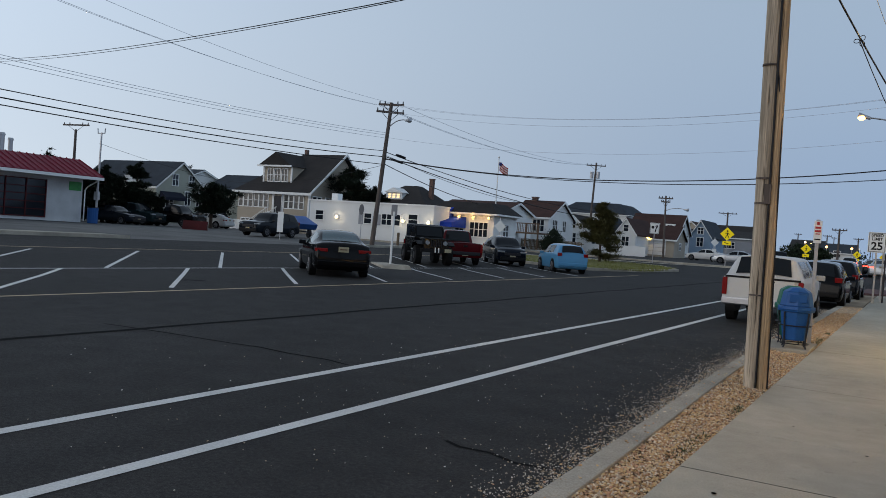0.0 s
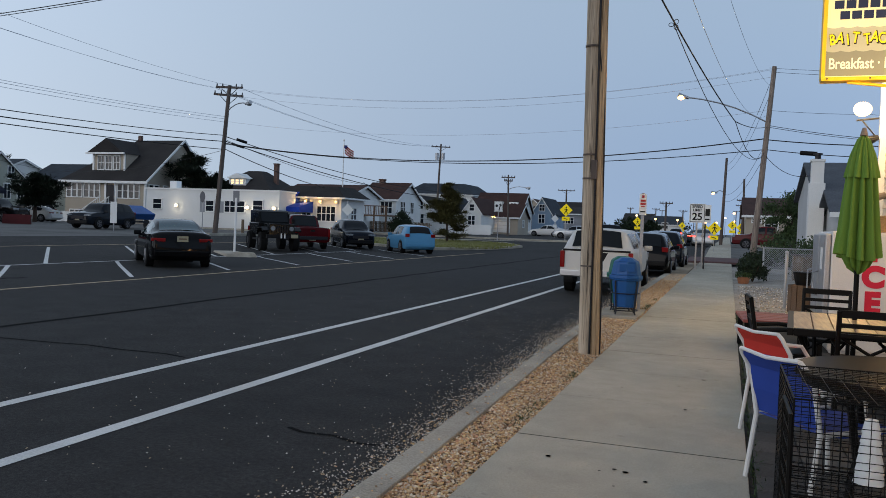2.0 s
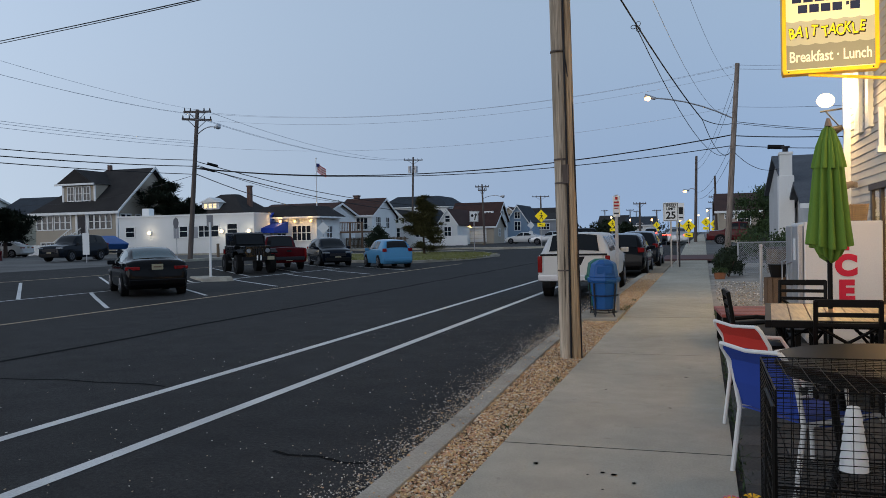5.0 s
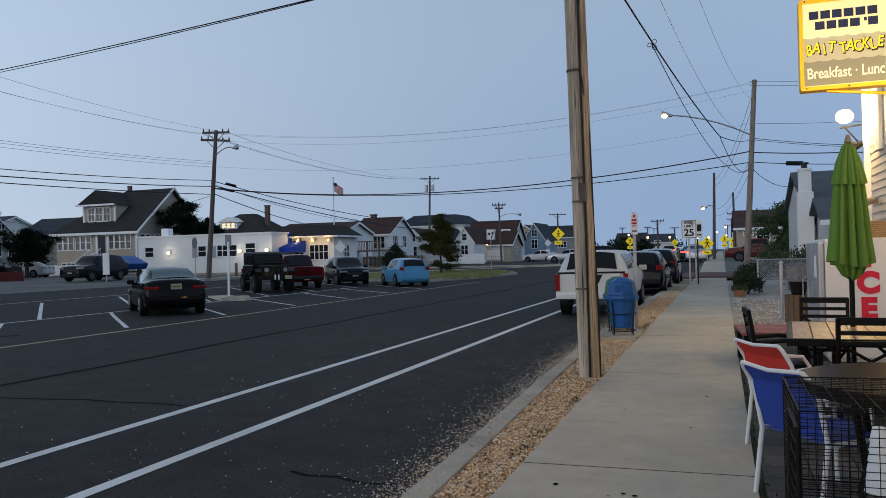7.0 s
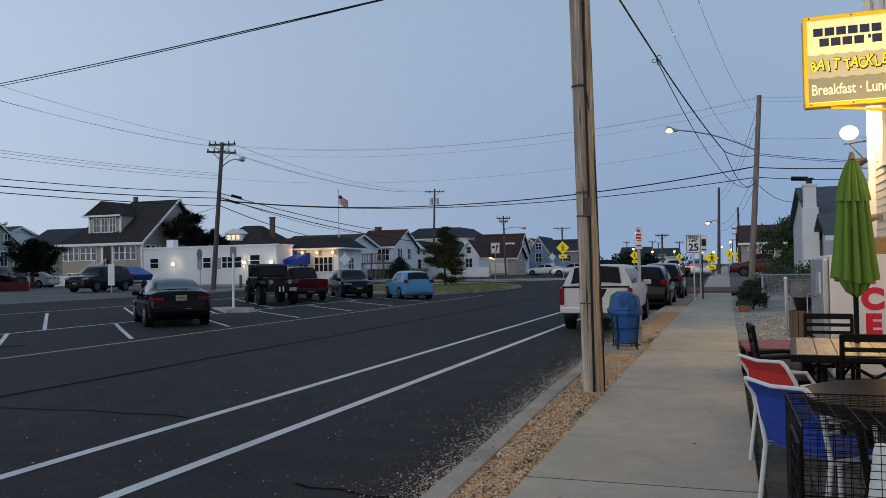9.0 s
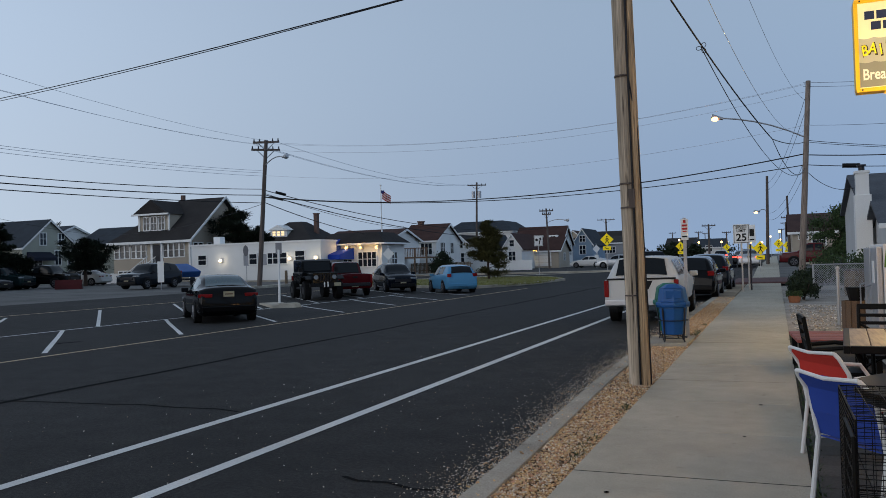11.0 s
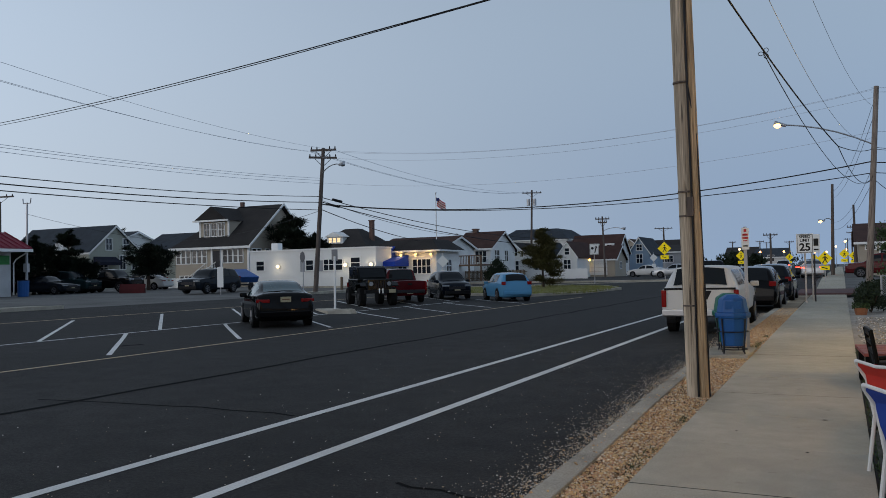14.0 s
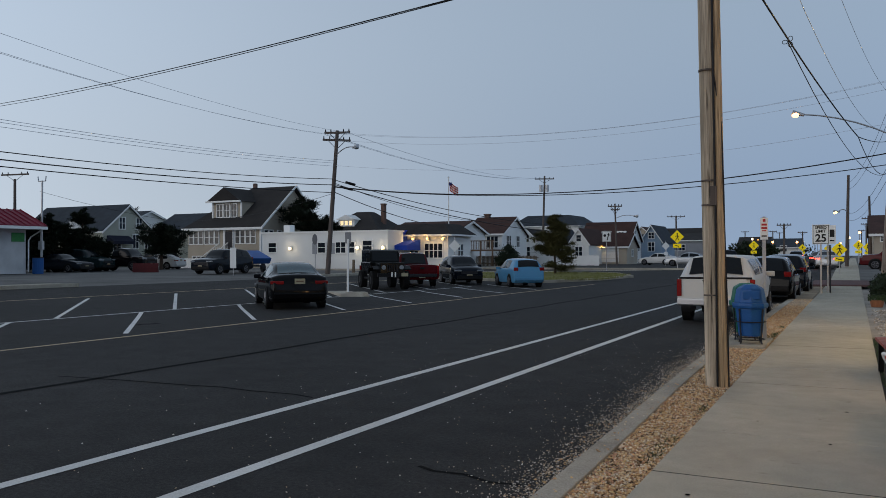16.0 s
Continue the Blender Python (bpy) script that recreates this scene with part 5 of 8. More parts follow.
    # wheels in dark wells
    for sy in (0.305, -0.295):
        for sx in (1, -1):
            y = sy * L
            bm = bmesh.new()
            ro = wheel * 1.14
            prism(bm, [(y + ro * math.cos(a), wheel + ro * math.sin(a)) for a in [math.pi * (k / 18 * 1.2 - 0.1) for k in range(19)]], "x", sx * (hw - 0.22), sx * (hw + 0.003))
            part("wheel_well", bm, M_BLACKPLASTIC, e)
            bm = bmesh.new()
            tube(bm, (sx * (hw - 0.20), y, wheel), (sx * (hw + 0.012), y, wheel), wheel, seg=26)
            t = part("wheel", bm, M_RUBBER, e, bevel=0.018)
            bm = bmesh.new()
            tube(bm, (sx * (hw - 0.05), y, wheel), (sx * (hw + 0.016), y, wheel), wheel * 0.66, wheel * 0.62, seg=20)
            part("rim", bm, M_DARKMETAL, t)
            bm = bmesh.new()
            for a in range(5):
                c, s = math.cos(a * 1.2566), math.sin(a * 1.2566)
                for off in (-0.16, 0.16):
                    c2, s2 = math.cos(a * 1.2566 + off), math.sin(a * 1.2566 + off)
                    bar(bm, [(sx * (hw + 0.02), y + c * wheel * 0.1, wheel + s * wheel * 0.1), (sx * (hw + 0.018), y + c2 * wheel * 0.62, wheel + s2 * wheel * 0.62)], 0.016, 5)
            bar(bm, [(sx * (hw + 0.017), y + wheel * 0.62 * math.cos(a), wheel + wheel * 0.62 * math.sin(a)) for a in [k * math.pi / 9 for k in range(19)]], 0.012, 5)
            part("spokes", bm, M_RIM, t)
    # lights, bumpers, plate, mirrors
    belt = st[-2][3] * H * 0.97
    for sx in (1, -1):
        bm = bmesh.new()
        if kind in ("pickup", "capped"):
            box(bm, (sx * (hw - 0.065), -L / 2 + 0.02, belt - 0.22), (0.11, 0.1, 0.40))
        elif kind == "sedan":
            box(bm, (sx * (hw - 0.24), -L / 2 + 0.07, belt - 0.01), (0.40, 0.12, 0.10), rz=sx * 16)
        else:
            box(bm, (sx * (hw - 0.17), -L / 2 + 0.09, belt - 0.02), (0.22, 0.14, 0.17), rz=sx * 16)
        part("tail_light", bm, M_TAIL_LIT if lit_tail else M_TAIL, e, "red tail light", bevel=0.02)
        bm = bmesh.new()
        box(bm, (sx * (hw - 0.24), L / 2 - 0.10, st[1][3] * H * 0.97 - 0.05), (0.40, 0.16, 0.15 if kind in ("pickup", "capped") else 0.09), rz=-sx * 18)
        part("headlight", bm, M_HEAD, e, "clear headlight", bevel=0.02)
        bm = bmesh.new()
        box(bm, (sx * (hw + 0.05), line[tags.index("w") + 1] * L + 0.42, st[tags.index("w")][3] * hz + 0.07), (0.22, 0.10, 0.14))
        part("mirror", bm, body, e, bevel=0.03)
    bm = bmesh.new()
    box(bm, (0, -L / 2 - 0.005, (0.30 if kind in ("pickup", "capped") else 0.26) * H + (0.03 if kind == "capped" else 0.06)), (W * (0.97 if kind == "capped" else 0.86), 0.16 if kind == "capped" else 0.12, 0.17))
    part("rear_bumper", bm, M_CHROME if kind == "capped" else M_DARKMETAL if kind == "pickup" else body if kind in ("sedan", "hatch") else M_BLACKPLASTIC, e, bevel=0.03)
    bm = bmesh.new()
    box(bm, (0, L / 2 - 0.0, 0.24 * H), (W * 0.80, 0.12, 0.2))
    part("front_bumper", bm, M_BLACKPLASTIC, e, bevel=0.03)
    bm = bmesh.new()
    box(bm, (0, L / 2 + 0.0, 0.40 * H), (W * 0.52, 0.06, 0.16))
    part("grille", bm, M_DARKMETAL, e)
    zp = {"sedan": 0.60, "suv": 0.46, "hatch": 0.46, "pickup": 0.31, "capped": 0.31}[kind] * H
    for sy in (-1, 1):
        bm = bmesh.new()
        box(bm, (0, sy * (L / 2 + (0.01 if kind == "sedan" and sy < 0 else 0.035)) + (0.07 if kind in ("suv", "hatch") and sy < 0 else 0), zp if sy < 0 else 0.30 * H), (0.31, 0.02, 0.16))
        pl = part("plate", bm, plate, e, "pale number plate")
        bm = bmesh.new()
        box(bm, (0, sy * (L / 2 + (0.022 if kind == "sedan" and sy < 0 else 0.047)) + (0.07 if kind in ("suv", "hatch") and sy < 0 else 0), zp if sy < 0 else 0.30 * H), (0.22, 0.004, 0.035))
        part("plate_bar", bm, M_DECK, pl)
    if kind in ("pickup", "capped"):
        bm = bmesh.new()
        box(bm, (0, -L / 2 - 0.008, belt - 0.26), (W * 0.80, 0.05, 0.50))
        tg = part("tailgate", bm, body, e, bevel=0.015)
        bm = bmesh.new()
        box(bm, (0, -L / 2 - 0.04, belt - 0.12), (0.22, 0.03, 0.09))
        part("handle", bm, M_BLACKPLASTIC, tg)
        if kind == "capped":
            bm = bmesh.new()
            prism(bm, [(-0.28, belt - 0.04), (0.28, belt - 0.04), (0.18, belt - 0.24), (-0.18, belt - 0.24)], "y", -L / 2 - 0.038, -L / 2 - 0.03)
            part("handle_panel", bm, M_BLACKPLASTIC, tg)
            bm = bmesh.new()
            box(bm, (0, -L / 2 - 0.012, belt + 0.005), (W * 0.92, 0.06, 0.045))
            part("bed_rail_cap", bm, M_BLACKPLASTIC, e, bevel=0.01)
    if kind == "pickup":
        bm = bmesh.new()
        box(bm, (0, -0.29 * L, belt + 0.012), (W * 0.80, 0.36 * L, 0.03))
        part("bed_cover", bm, M_BLACKPLASTIC, e)
    return e


P_BLACK = paint("black_car_paint", (0.004, 0.004, 0.0045))
P_CHAR = paint("charcoal_car_paint", (0.007, 0.010, 0.015))
P_NAVY = paint("navy_car_paint", (0.004, 0.007, 0.013))
P_BLUE = paint("light_blue_car_paint", (0.075, 0.245, 0.42))
P_RED = paint("dark_red_car_paint", (0.085, 0.005, 0.008))
P_WHITE = paint("pale_car_paint", (0.54, 0.54, 0.53), 0.35, 0.1)
P_SILVER = paint("silver_car_paint", (0.42, 0.44, 0.46), 0.3, 0.6)
P_GREEN = paint("dark_green_car_paint", (0.009, 0.020, 0.022))
P_MAROON = paint("maroon_car_paint", (0.09, 0.012, 0.014))
# teal glass, its base colour lifted to stand for the mirrored sky
M_TEAL_GLASS = mat("teal_sky_glass", (0.022, 0.06, 0.07), 0.05, vary=0, spec=0.6)

def gz(x, y):
    return (x, y, ground_z(x, y) - 0.01)

car("sedan", gz(-16.6, 21.15), 46, 4.57, 1.80, 1.44, P_BLACK, "black sedan parked in a slanted bay", glass=M_TEAL_GLASS)
car("hatch", gz(-16.1, 40.1), 38, 4.0, 1.70, 1.50, P_BLUE, "light blue hatchback parked in a slanted bay")
car("pickup", gz(-20.7, 36.7), 41, 5.0, 1.75, 1.72, P_RED, "dark red pickup truck parked in a bay", "pickup truck", 0.35)
car("hatch", gz(-20.05, 41.2), -140, 4.0, 1.72, 1.58, P_NAVY, "dark navy hatchback facing the road", plate=M_PLATE)
car("capped", (-3.03, 21.95, -0.01), 1, 5.25, 1.74, 1.62, P_WHITE, "white pickup truck with a bed cap at the kerb", "pickup truck", 0.37)
car("suv", (-2.87, 31.4, -0.01), 0, 4.6, 1.84, 1.58, P_BLACK, "black SUV parked behind the white pickup")
car("suv", (-2.75, 38.0, -0.01), 0, 4.6, 1.84, 1.66, P_CHAR, "charcoal SUV parked at the kerb")
car("sedan", gz(-2.05, 72), 0, 4.6, 1.8, 1.45, P_SILVER, "silver sedan farther up the road", lit_tail=True)
car("sedan", gz(-3.0, 84), 0, 4.6, 1.8, 1.45, P_CHAR, "dark sedan parked far up the road", lit_tail=True)
car("suv", gz(-3.0, 98), 0, 4.6, 1.85, 1.7, P_SILVER, "grey SUV parked far up the road")
car("suv", gz(-7.0, 118), 0, 4.6, 1.85, 1.7, P_CHAR, "dark SUV far up the road", lit_tail=True)
car("sedan", gz(-15.9, 87.5), 95, 4.5, 1.8, 1.45, P_SILVER, "silver sedan on the side street")
car("suv", gz(-12.6, 84.5), 100, 4.5, 1.8, 1.7, P_CHAR, "dark SUV on the side street")
car("sedan", gz(-21.4, 99), 80, 4.4, 1.75, 1.45, P_WHITE, "pale sedan by the far houses")
car("suv", gz(-38.0, 41.6), 183, 4.45, 1.82, 1.68, P_CHAR, "charcoal SUV parked in the gravel lot")
car("sedan", gz(-54.8, 42.2), -80, 4.7, 1.85, 1.45, P_CHAR, "dark sedan parked in the garage lot")
car("suv", gz(-56.0, 45.2), -80, 4.8, 1.9, 1.85, P_GREEN, "dark green SUV parked in the garage lot")
car("pickup", gz(-54.6, 47.9), -78, 5.4, 1.95, 1.9, P_BLACK, "black pickup truck parked in the garage lot", "pickup truck", 0.4)
car("sedan", gz(-58.6, 55.8), 100, 4.6, 1.8, 1.42, P_WHITE, "white car parked by the pale house")
car("suv", gz(-61.5, 58.0), 100, 4.6, 1.85, 1.75, P_BLACK, "black SUV parked by the pale house")
car("suv", gz(-45.0, 18.6), 170, 4.7, 1.9, 1.75, P_GREEN, "dark SUV beside the garage apron")
car("pickup", gz(3.0, 68.0), 82, 5.4, 1.95, 1.85, P_MAROON, "maroon pickup truck across a driveway", "pickup truck", 0.4)

# soft-top off-roader facing the road
e = thing("car", gz(-20.2, 33.0), -135, "black boxy off-roader with hardtop and big tyres", "car")
P_JEEP = paint("matt_black_car_paint", (0.003, 0.0035, 0.004), 0.2)
bm = bmesh.new()
box(bm, (0, -0.55, 0.98), (1.48, 2.1, 0.56))
box(bm, (0, 1.15, 0.98), (1.20, 1.4, 0.52), taper=0.95)
part("body", bm, P_JEEP, e, bevel=0.03)
for sx in (1, -1):
    bm = bmesh.new()
    prism(bm, [(0.55, 0.80), (0.75, 1.08), (1.55, 1.10), (1.85, 0.95), (1.85, 0.90), (1.5, 1.02), (0.8, 1.0), (0.62, 0.74)], "x", sx * 0.58, sx * 0.88)
    part("fender", bm, P_JEEP, e)
    bm = bmesh.new()
    bmesh.ops.create_cone(bm, cap_ends=True, segments=16, radius1=0.10, radius2=0.10, depth=0.06, matrix=Matrix.Translation((sx * 0.42, 1.86, 1.03)) @ Matrix.Rotation(radians(90), 4, "X"))
    part("headlight", bm, M_HEAD, e, "round headlight")
    bm = bmesh.new()
    box(bm, (sx * 0.74, -0.05, 0.52), (0.1, 1.1, 0.08))
    part("side_step", bm, M_BLACKPLASTIC, e)
    bm = bmesh.new()
    box(bm, (sx * 0.72, -1.62, 0.98), (0.14, 0.06, 0.22))
    part("tail_light", bm, M_TAIL, e)
    bm = bmesh.new()
    box(bm, (sx * 0.85, 0.55, 1.36), (0.16, 0.06, 0.2))
    part("mirror", bm, M_BLACKPLASTIC, e)
    for y in (-0.05, -0.95):
        bm = bmesh.new()
        box(bm, (sx * 0.70, y, 1.50), (0.03, 0.78, 0.40))
        part("side_window", bm, M_WINDOW, e)
    for y in (1.22, -1.16):
        bm = bmesh.new()
        tube(bm, (sx * 0.58, y, 0.43), (sx * 0.88, y, 0.43), 0.43, seg=22)
        t = part("wheel", bm, M_RUBBER, e, bevel=0.03)
        bm = bmesh.new()
        tube(bm, (sx * 0.80, y, 0.43), (sx * 0.89, y, 0.43), 0.21, 0.17, seg=14)
        part("rim", bm, M_DARKMETAL, t)
bm = bmesh.new()
prism(bm, [(-1.6, 1.26), (0.45, 1.26), (0.22, 1.78), (0.0, 1.86), (-1.6, 1.86)], "x", -0.69, 0.69)
part("hardtop", bm, P_JEEP, e, bevel=0.03)
bm = bmesh.new()
poly(bm, [(-0.62, 0.455, 1.32), (0.62, 0.455, 1.32), (0.60, 0.25, 1.74), (-0.60, 0.25, 1.74)])
part("windscreen", bm, M_WINDOW, e)
bm = bmesh.new()
for k in range(7):
    box(bm, (-0.24 + 0.08 * k, 1.86, 1.0), (0.03, 0.03, 0.32))
part("grille", bm, M_DARKMETAL, e)
bm = bmesh.new()
box(bm, (0, 2.02, 0.68), (1.5, 0.16, 0.16))
bp = part("front_bumper", bm, M_BLACKPLASTIC, e)
for x in (-0.06, 0.10):
    bm = bmesh.new()
    tube(bm, (x, 2.11, 0.60), (x, 2.11, 0.82), 0.03, seg=8)
    part("tow_hook", bm, M_TRIM, bp)
bm = bmesh.new()
box(bm, (-0.50, 2.12, 0.70), (0.31, 0.02, 0.16))
part("plate", bm, M_PLATE, e)

# covered boat on a trailer and a red plough blade in the lot
e = thing("boat", gz(-39.6, 46.2), 60, "small boat under a blue and white cover on a trailer", "boat")
e.scale = (1.2, 1.2, 1.15)
bm = bmesh.new()
prism(bm, [(-1.9, 0.9), (-1.6, 0.55), (1.2, 0.55), (2.0, 1.0), (1.2, 1.08), (0.3, 1.40), (-0.8, 1.15)], "x", -0.7, 0.7)
part("cover", bm, mat("blue_tarp", (0.03, 0.10, 0.30), 0.6, vary=0.3), e, bevel=0.08)
bm = bmesh.new()
box(bm, (0, -0.3, 0.85), (1.5, 2.6, 0.2))
part("hull", bm, M_WHITE, e, bevel=0.05)
bm = bmesh.new()
box(bm, (0, 0, 0.42), (0.5, 3.6, 0.1))
for sx in (-0.7, 0.7):
    tube(bm, (sx - 0.08, -0.4, 0.28), (sx + 0.08, -0.4, 0.28), 0.28, seg=14)
part("trailer", bm, M_DARKMETAL, e)
e = thing("plough_blade", gz(-47.3, 43.6), 20, "red steel plough blade standing on the lot", "plough")
e.scale = (0.85, 0.85, 0.75)
bm = bmesh.new()
prism(bm, [(-0.2, 0), (0.1, 0), (0.0, 0.4), (0.12, 0.9), (-0.05, 0.9), (-0.15, 0.4)], "x", -1.15, 1.15)
part("blade", bm, M_DULLRED, e)
bm = bmesh.new()
for x in (-0.7, 0, 0.7):
    box(bm, (x, 0.2, 0.4), (0.08, 0.4, 0.7))
part("bracing", bm, M_DARKMETAL, e)


# ---------- signs ----------
def post(e, h, r=0.03, square=False, m=None):
    bm = bmesh.new()
    if square:
        box(bm, (0, 0, h / 2 - 0.1), (0.06, 0.04, h + 0.2))
    else:
        tube(bm, (0, 0, -0.2), (0, 0, h), r, seg=8)
    return part("post", bm, m or M_GALV, e)


def board(e, z, w, h, material, name="sign_board", diamond=False, border=None, y=-0.05):
    bm = bmesh.new()
    box(bm, (0, 0, 0), (w, 0.012, h))
    if diamond:
        bmesh.ops.rotate(bm, verts=bm.verts, matrix=Matrix.Rotation(radians(45), 3, "Y"))
    bmesh.ops.translate(bm, verts=bm.verts, vec=(0, y, z))
    b = part(name, bm, material, e, bevel=0.003)
    if border:
        bm = bmesh.new()
        t = 0.018
        for c, s in (((0, 0, h / 2 - 0.035), (w - 0.05, 0.004, t)), ((0, 0, -h / 2 + 0.035), (w - 0.05, 0.004, t)), ((-w / 2 + 0.035, 0, 0), (t, 0.004, h - 0.07)), ((w / 2 - 0.035, 0, 0), (t, 0.004, h - 0.07))):
            box(bm, c, s)
        if diamond:
            bmesh.ops.rotate(bm, verts=bm.verts, matrix=Matrix.Rotation(radians(45), 3, "Y"))
        bmesh.ops.translate(bm, verts=bm.verts, vec=(0, y - 0.009, z))
        part("border", bm, border, b)
    return b


e = thing("parking_sign", (-1.57, 15.5, 0.08), 8, "narrow white parking sign with red bars on a steel post", "road sign")
post(e, 2.2, square=True)
b = board(e, 1.98, 0.13, 0.39, M_SIGNWHITE)
for z, w, h, m in ((2.13, 0.045, 0.05, M_SIGNRED), (2.055, 0.09, 0.036, M_SIGNRED), (1.995, 0.095, 0.036, M_SIGNRED), (1.945, 0.07, 0.018, M_SIGNRED), (1.85, 0.09, 0.022, M_SIGNBLACK)):
    bm = bmesh.new()
    box(bm, (0, -0.06, z), (w, 0.006, h))
    part("text_bar", bm, m, b)

e = thing("speed_limit_sign", (-1.27, 34.1, 0.08), 6, "white speed limit sign on a steel post", "road sign")
post(e, 2.6, square=True)
b = board(e, 2.30, 0.61, 0.76, M_SIGNWHITE, border=M_SIGNBLACK)
lettering("sign_text", "SPEED", M_SIGNBLACK, b, Matrix.Translation((0, -0.06, 2.56)) @ FACING, 0.15, 0.003, bold=0.004)
lettering("sign_text", "LIMIT", M_SIGNBLACK, b, Matrix.Translation((0, -0.06, 2.42)) @ FACING, 0.15, 0.003, bold=0.004)
lettering("sign_text", "25", M_SIGNBLACK, b, Matrix.Translation((0, -0.06, 2.15)) @ FACING, 0.40, 0.003, bold=0.01)
e = thing("route_sign", (-1.10, 36.5, 0.08), 6, "white road sign with a black symbol on a steel post", "road sign")
post(e, 2.7, square=True)
b = board(e, 2.35, 0.61, 0.76, M_SIGNWHITE, y=-0.04)
bm = bmesh.new()
box(bm, (0.15, -0.052, 2.4), (0.2, 0.006, 0.3))
box(bm, (0.15, -0.052, 2.1), (0.2, 0.006, 0.05))
part("symbol", bm, M_SIGNBLACK, b)
e = thing("sign_post", (-0.98, 35.2, 0.08), 0, "bare dark steel sign post", "post")
post(e, 1.9, square=True, m=M_DARKMETAL)


def walker_symbol(b, z, y, k=1.0):
    """A plain pictogram of bars."""
    bm = bmesh.new()
    for x0, z0, x1, z1, w in ((0, 0.1, 0.02, -0.08, 0.08), (0.0, -0.06, -0.12, -0.26, 0.05), (0.02, -0.06, 0.12, -0.24, 0.05), (0.02, 0.1, 0.14, -0.02, 0.04), (0, 0.1, -0.12, 0.0, 0.04)):
        bar(bm, [(x0 * k, y, z + z0 * k), (x1 * k, y, z + z1 * k)], w * k / 2, 5)
    tube(bm, (0.01 * k, y - 0.004, z + 0.2 * k), (0.01 * k, y + 0.004, z + 0.2 * k), 0.055 * k, seg=10)
    part("symbol", bm, M_SIGNBLACK, b)


for x, y, zc, s, rz in ((-13.9, 72, 2.75, 0.82, 8), (-1.0, 58.5, 1.68, 0.66, 4), (0.3, 112, 2.3, 0.85, 4), (1.5, 128, 2.2, 0.85, 4), (-11.8, 112, 2.4, 0.9, 5), (-8.0, 150, 2.4, 0.9, 5), (-4.4, 160, 2.3, 0.9, 5), (-2.2, 120, 2.0, 0.9, 5)):
    e = thing("crossing_sign", gz(x, y), rz, "bright yellow diamond crossing sign with a black symbol", "road sign", "yellow crossing signs")
    post(e, zc + 0.5, square=True)
    b = board(e, zc, s, s, M_SIGNYELLOW, diamond=True)
    walker_symbol(b, zc, -0.065, 1.25)
    b = board(e, zc - s * 0.95, s * 0.85, s * 0.42, M_SIGNYELLOW, name="arrow_plate")
    bm = bmesh.new()
    bar(bm, [(-0.2, -0.062, zc - s * 0.88), (0.15, -0.062, zc - s * 1.02)], 0.03, 5)
    part("arrow", bm, M_SIGNBLACK, b)

e = thing("keep_right_sign", gz(-17.6, 62.75), 18, "white sign with black arrow on the island", "road sign")
post(e, 2.6, square=True)
b = board(e, 2.75, 0.70, 0.85, M_SIGNWHITE, border=M_SIGNBLACK)
bm = bmesh.new()
bar(bm, [(0.05, -0.062, 2.45), (0.1, -0.062, 2.7), (0.18, -0.062, 2.95)], 0.04, 5)
bar(bm, [(0.22, -0.062, 2.82), (0.18, -0.062, 3.0), (0.05, -0.062, 2.88)], 0.03, 5)
tube(bm, (-0.14, -0.066, 2.82), (-0.14, -0.058, 2.82), 0.11, seg=12)
part("arrow", bm, M_SIGNBLACK, b)

for x, y, zc, rz, m, lab in ((-27.0, 54.6, 2.15, 28, M_SIGNWHITE, "pale diamond sign seen from behind"), (-19.0, 92, 2.2, 30, M_SIGNWHITE, "pale diamond sign on the side street")):
    e = thing("diamond_sign", gz(x, y), rz, lab, "road sign")
    post(e, 2.8)
    board(e, zc, 0.64, 0.64, m, diamond=True)
    board(e, zc - 0.85, 0.45, 0.35, m, name="lower_plate")
e = thing("stop_sign_back", gz(-36.5, 50.0), -27, "grey octagonal sign seen from behind", "road sign")
post(e, 2.7)
bm = bmesh.new()
tube(bm, (0, -0.05, 2.45), (0, -0.03, 2.45), 0.42, seg=8)
part("sign_board", bm, mat("sign_back", (0.12, 0.12, 0.13), 0.6, vary=0.1), e)
e = thing("bollard", gz(-32.65, 49.4), 0, "short wooden bollard by the far sidewalk", "bollard")
bm = bmesh.new()
tube(bm, (0, 0, 0), (0, 0, 1.0), 0.11, 0.10, 10)
part("post", bm, M_WOODFENCE, e)
e = thing("lot_sign", gz(-35.3, 39.6), 20, "narrow white sign strapped to a leaning post", "sign")
post(e, 2.9)
board(e, 1.1, 0.4, 1.3, M_SIGNWHITE)
# concrete island with a white post
e = thing("parking_island", (-18.75, 27.6, 0), 45, "worn concrete parking island with a white sign post", "traffic island")
bm = bmesh.new()
box(bm, (0, 0, 0.06), (0.95, 3.0, 0.16), taper=0.94)
part("kerb", bm, M_KERB, e, bevel=0.03)
bm = bmesh.new()
box(bm, (0.25, -1.1, 0.09), (1.0, 0.6, 0.2), taper=0.8)
part("rubble", bm, M_KERB, e, bevel=0.04)
bm = bmesh.new()
tube(bm, (0, -0.6, 0), (0.02, -0.6, 2.3), 0.045, seg=8)
part("post", bm, M_TRIM, e)
bm = bmesh.new()
box(bm, (0.02, -0.6, 2.35), (0.24, 0.03, 0.45), rz=-20)
part("sign_board", bm, mat("sign_grey", (0.24, 0.24, 0.25), 0.6, vary=0.2), e)

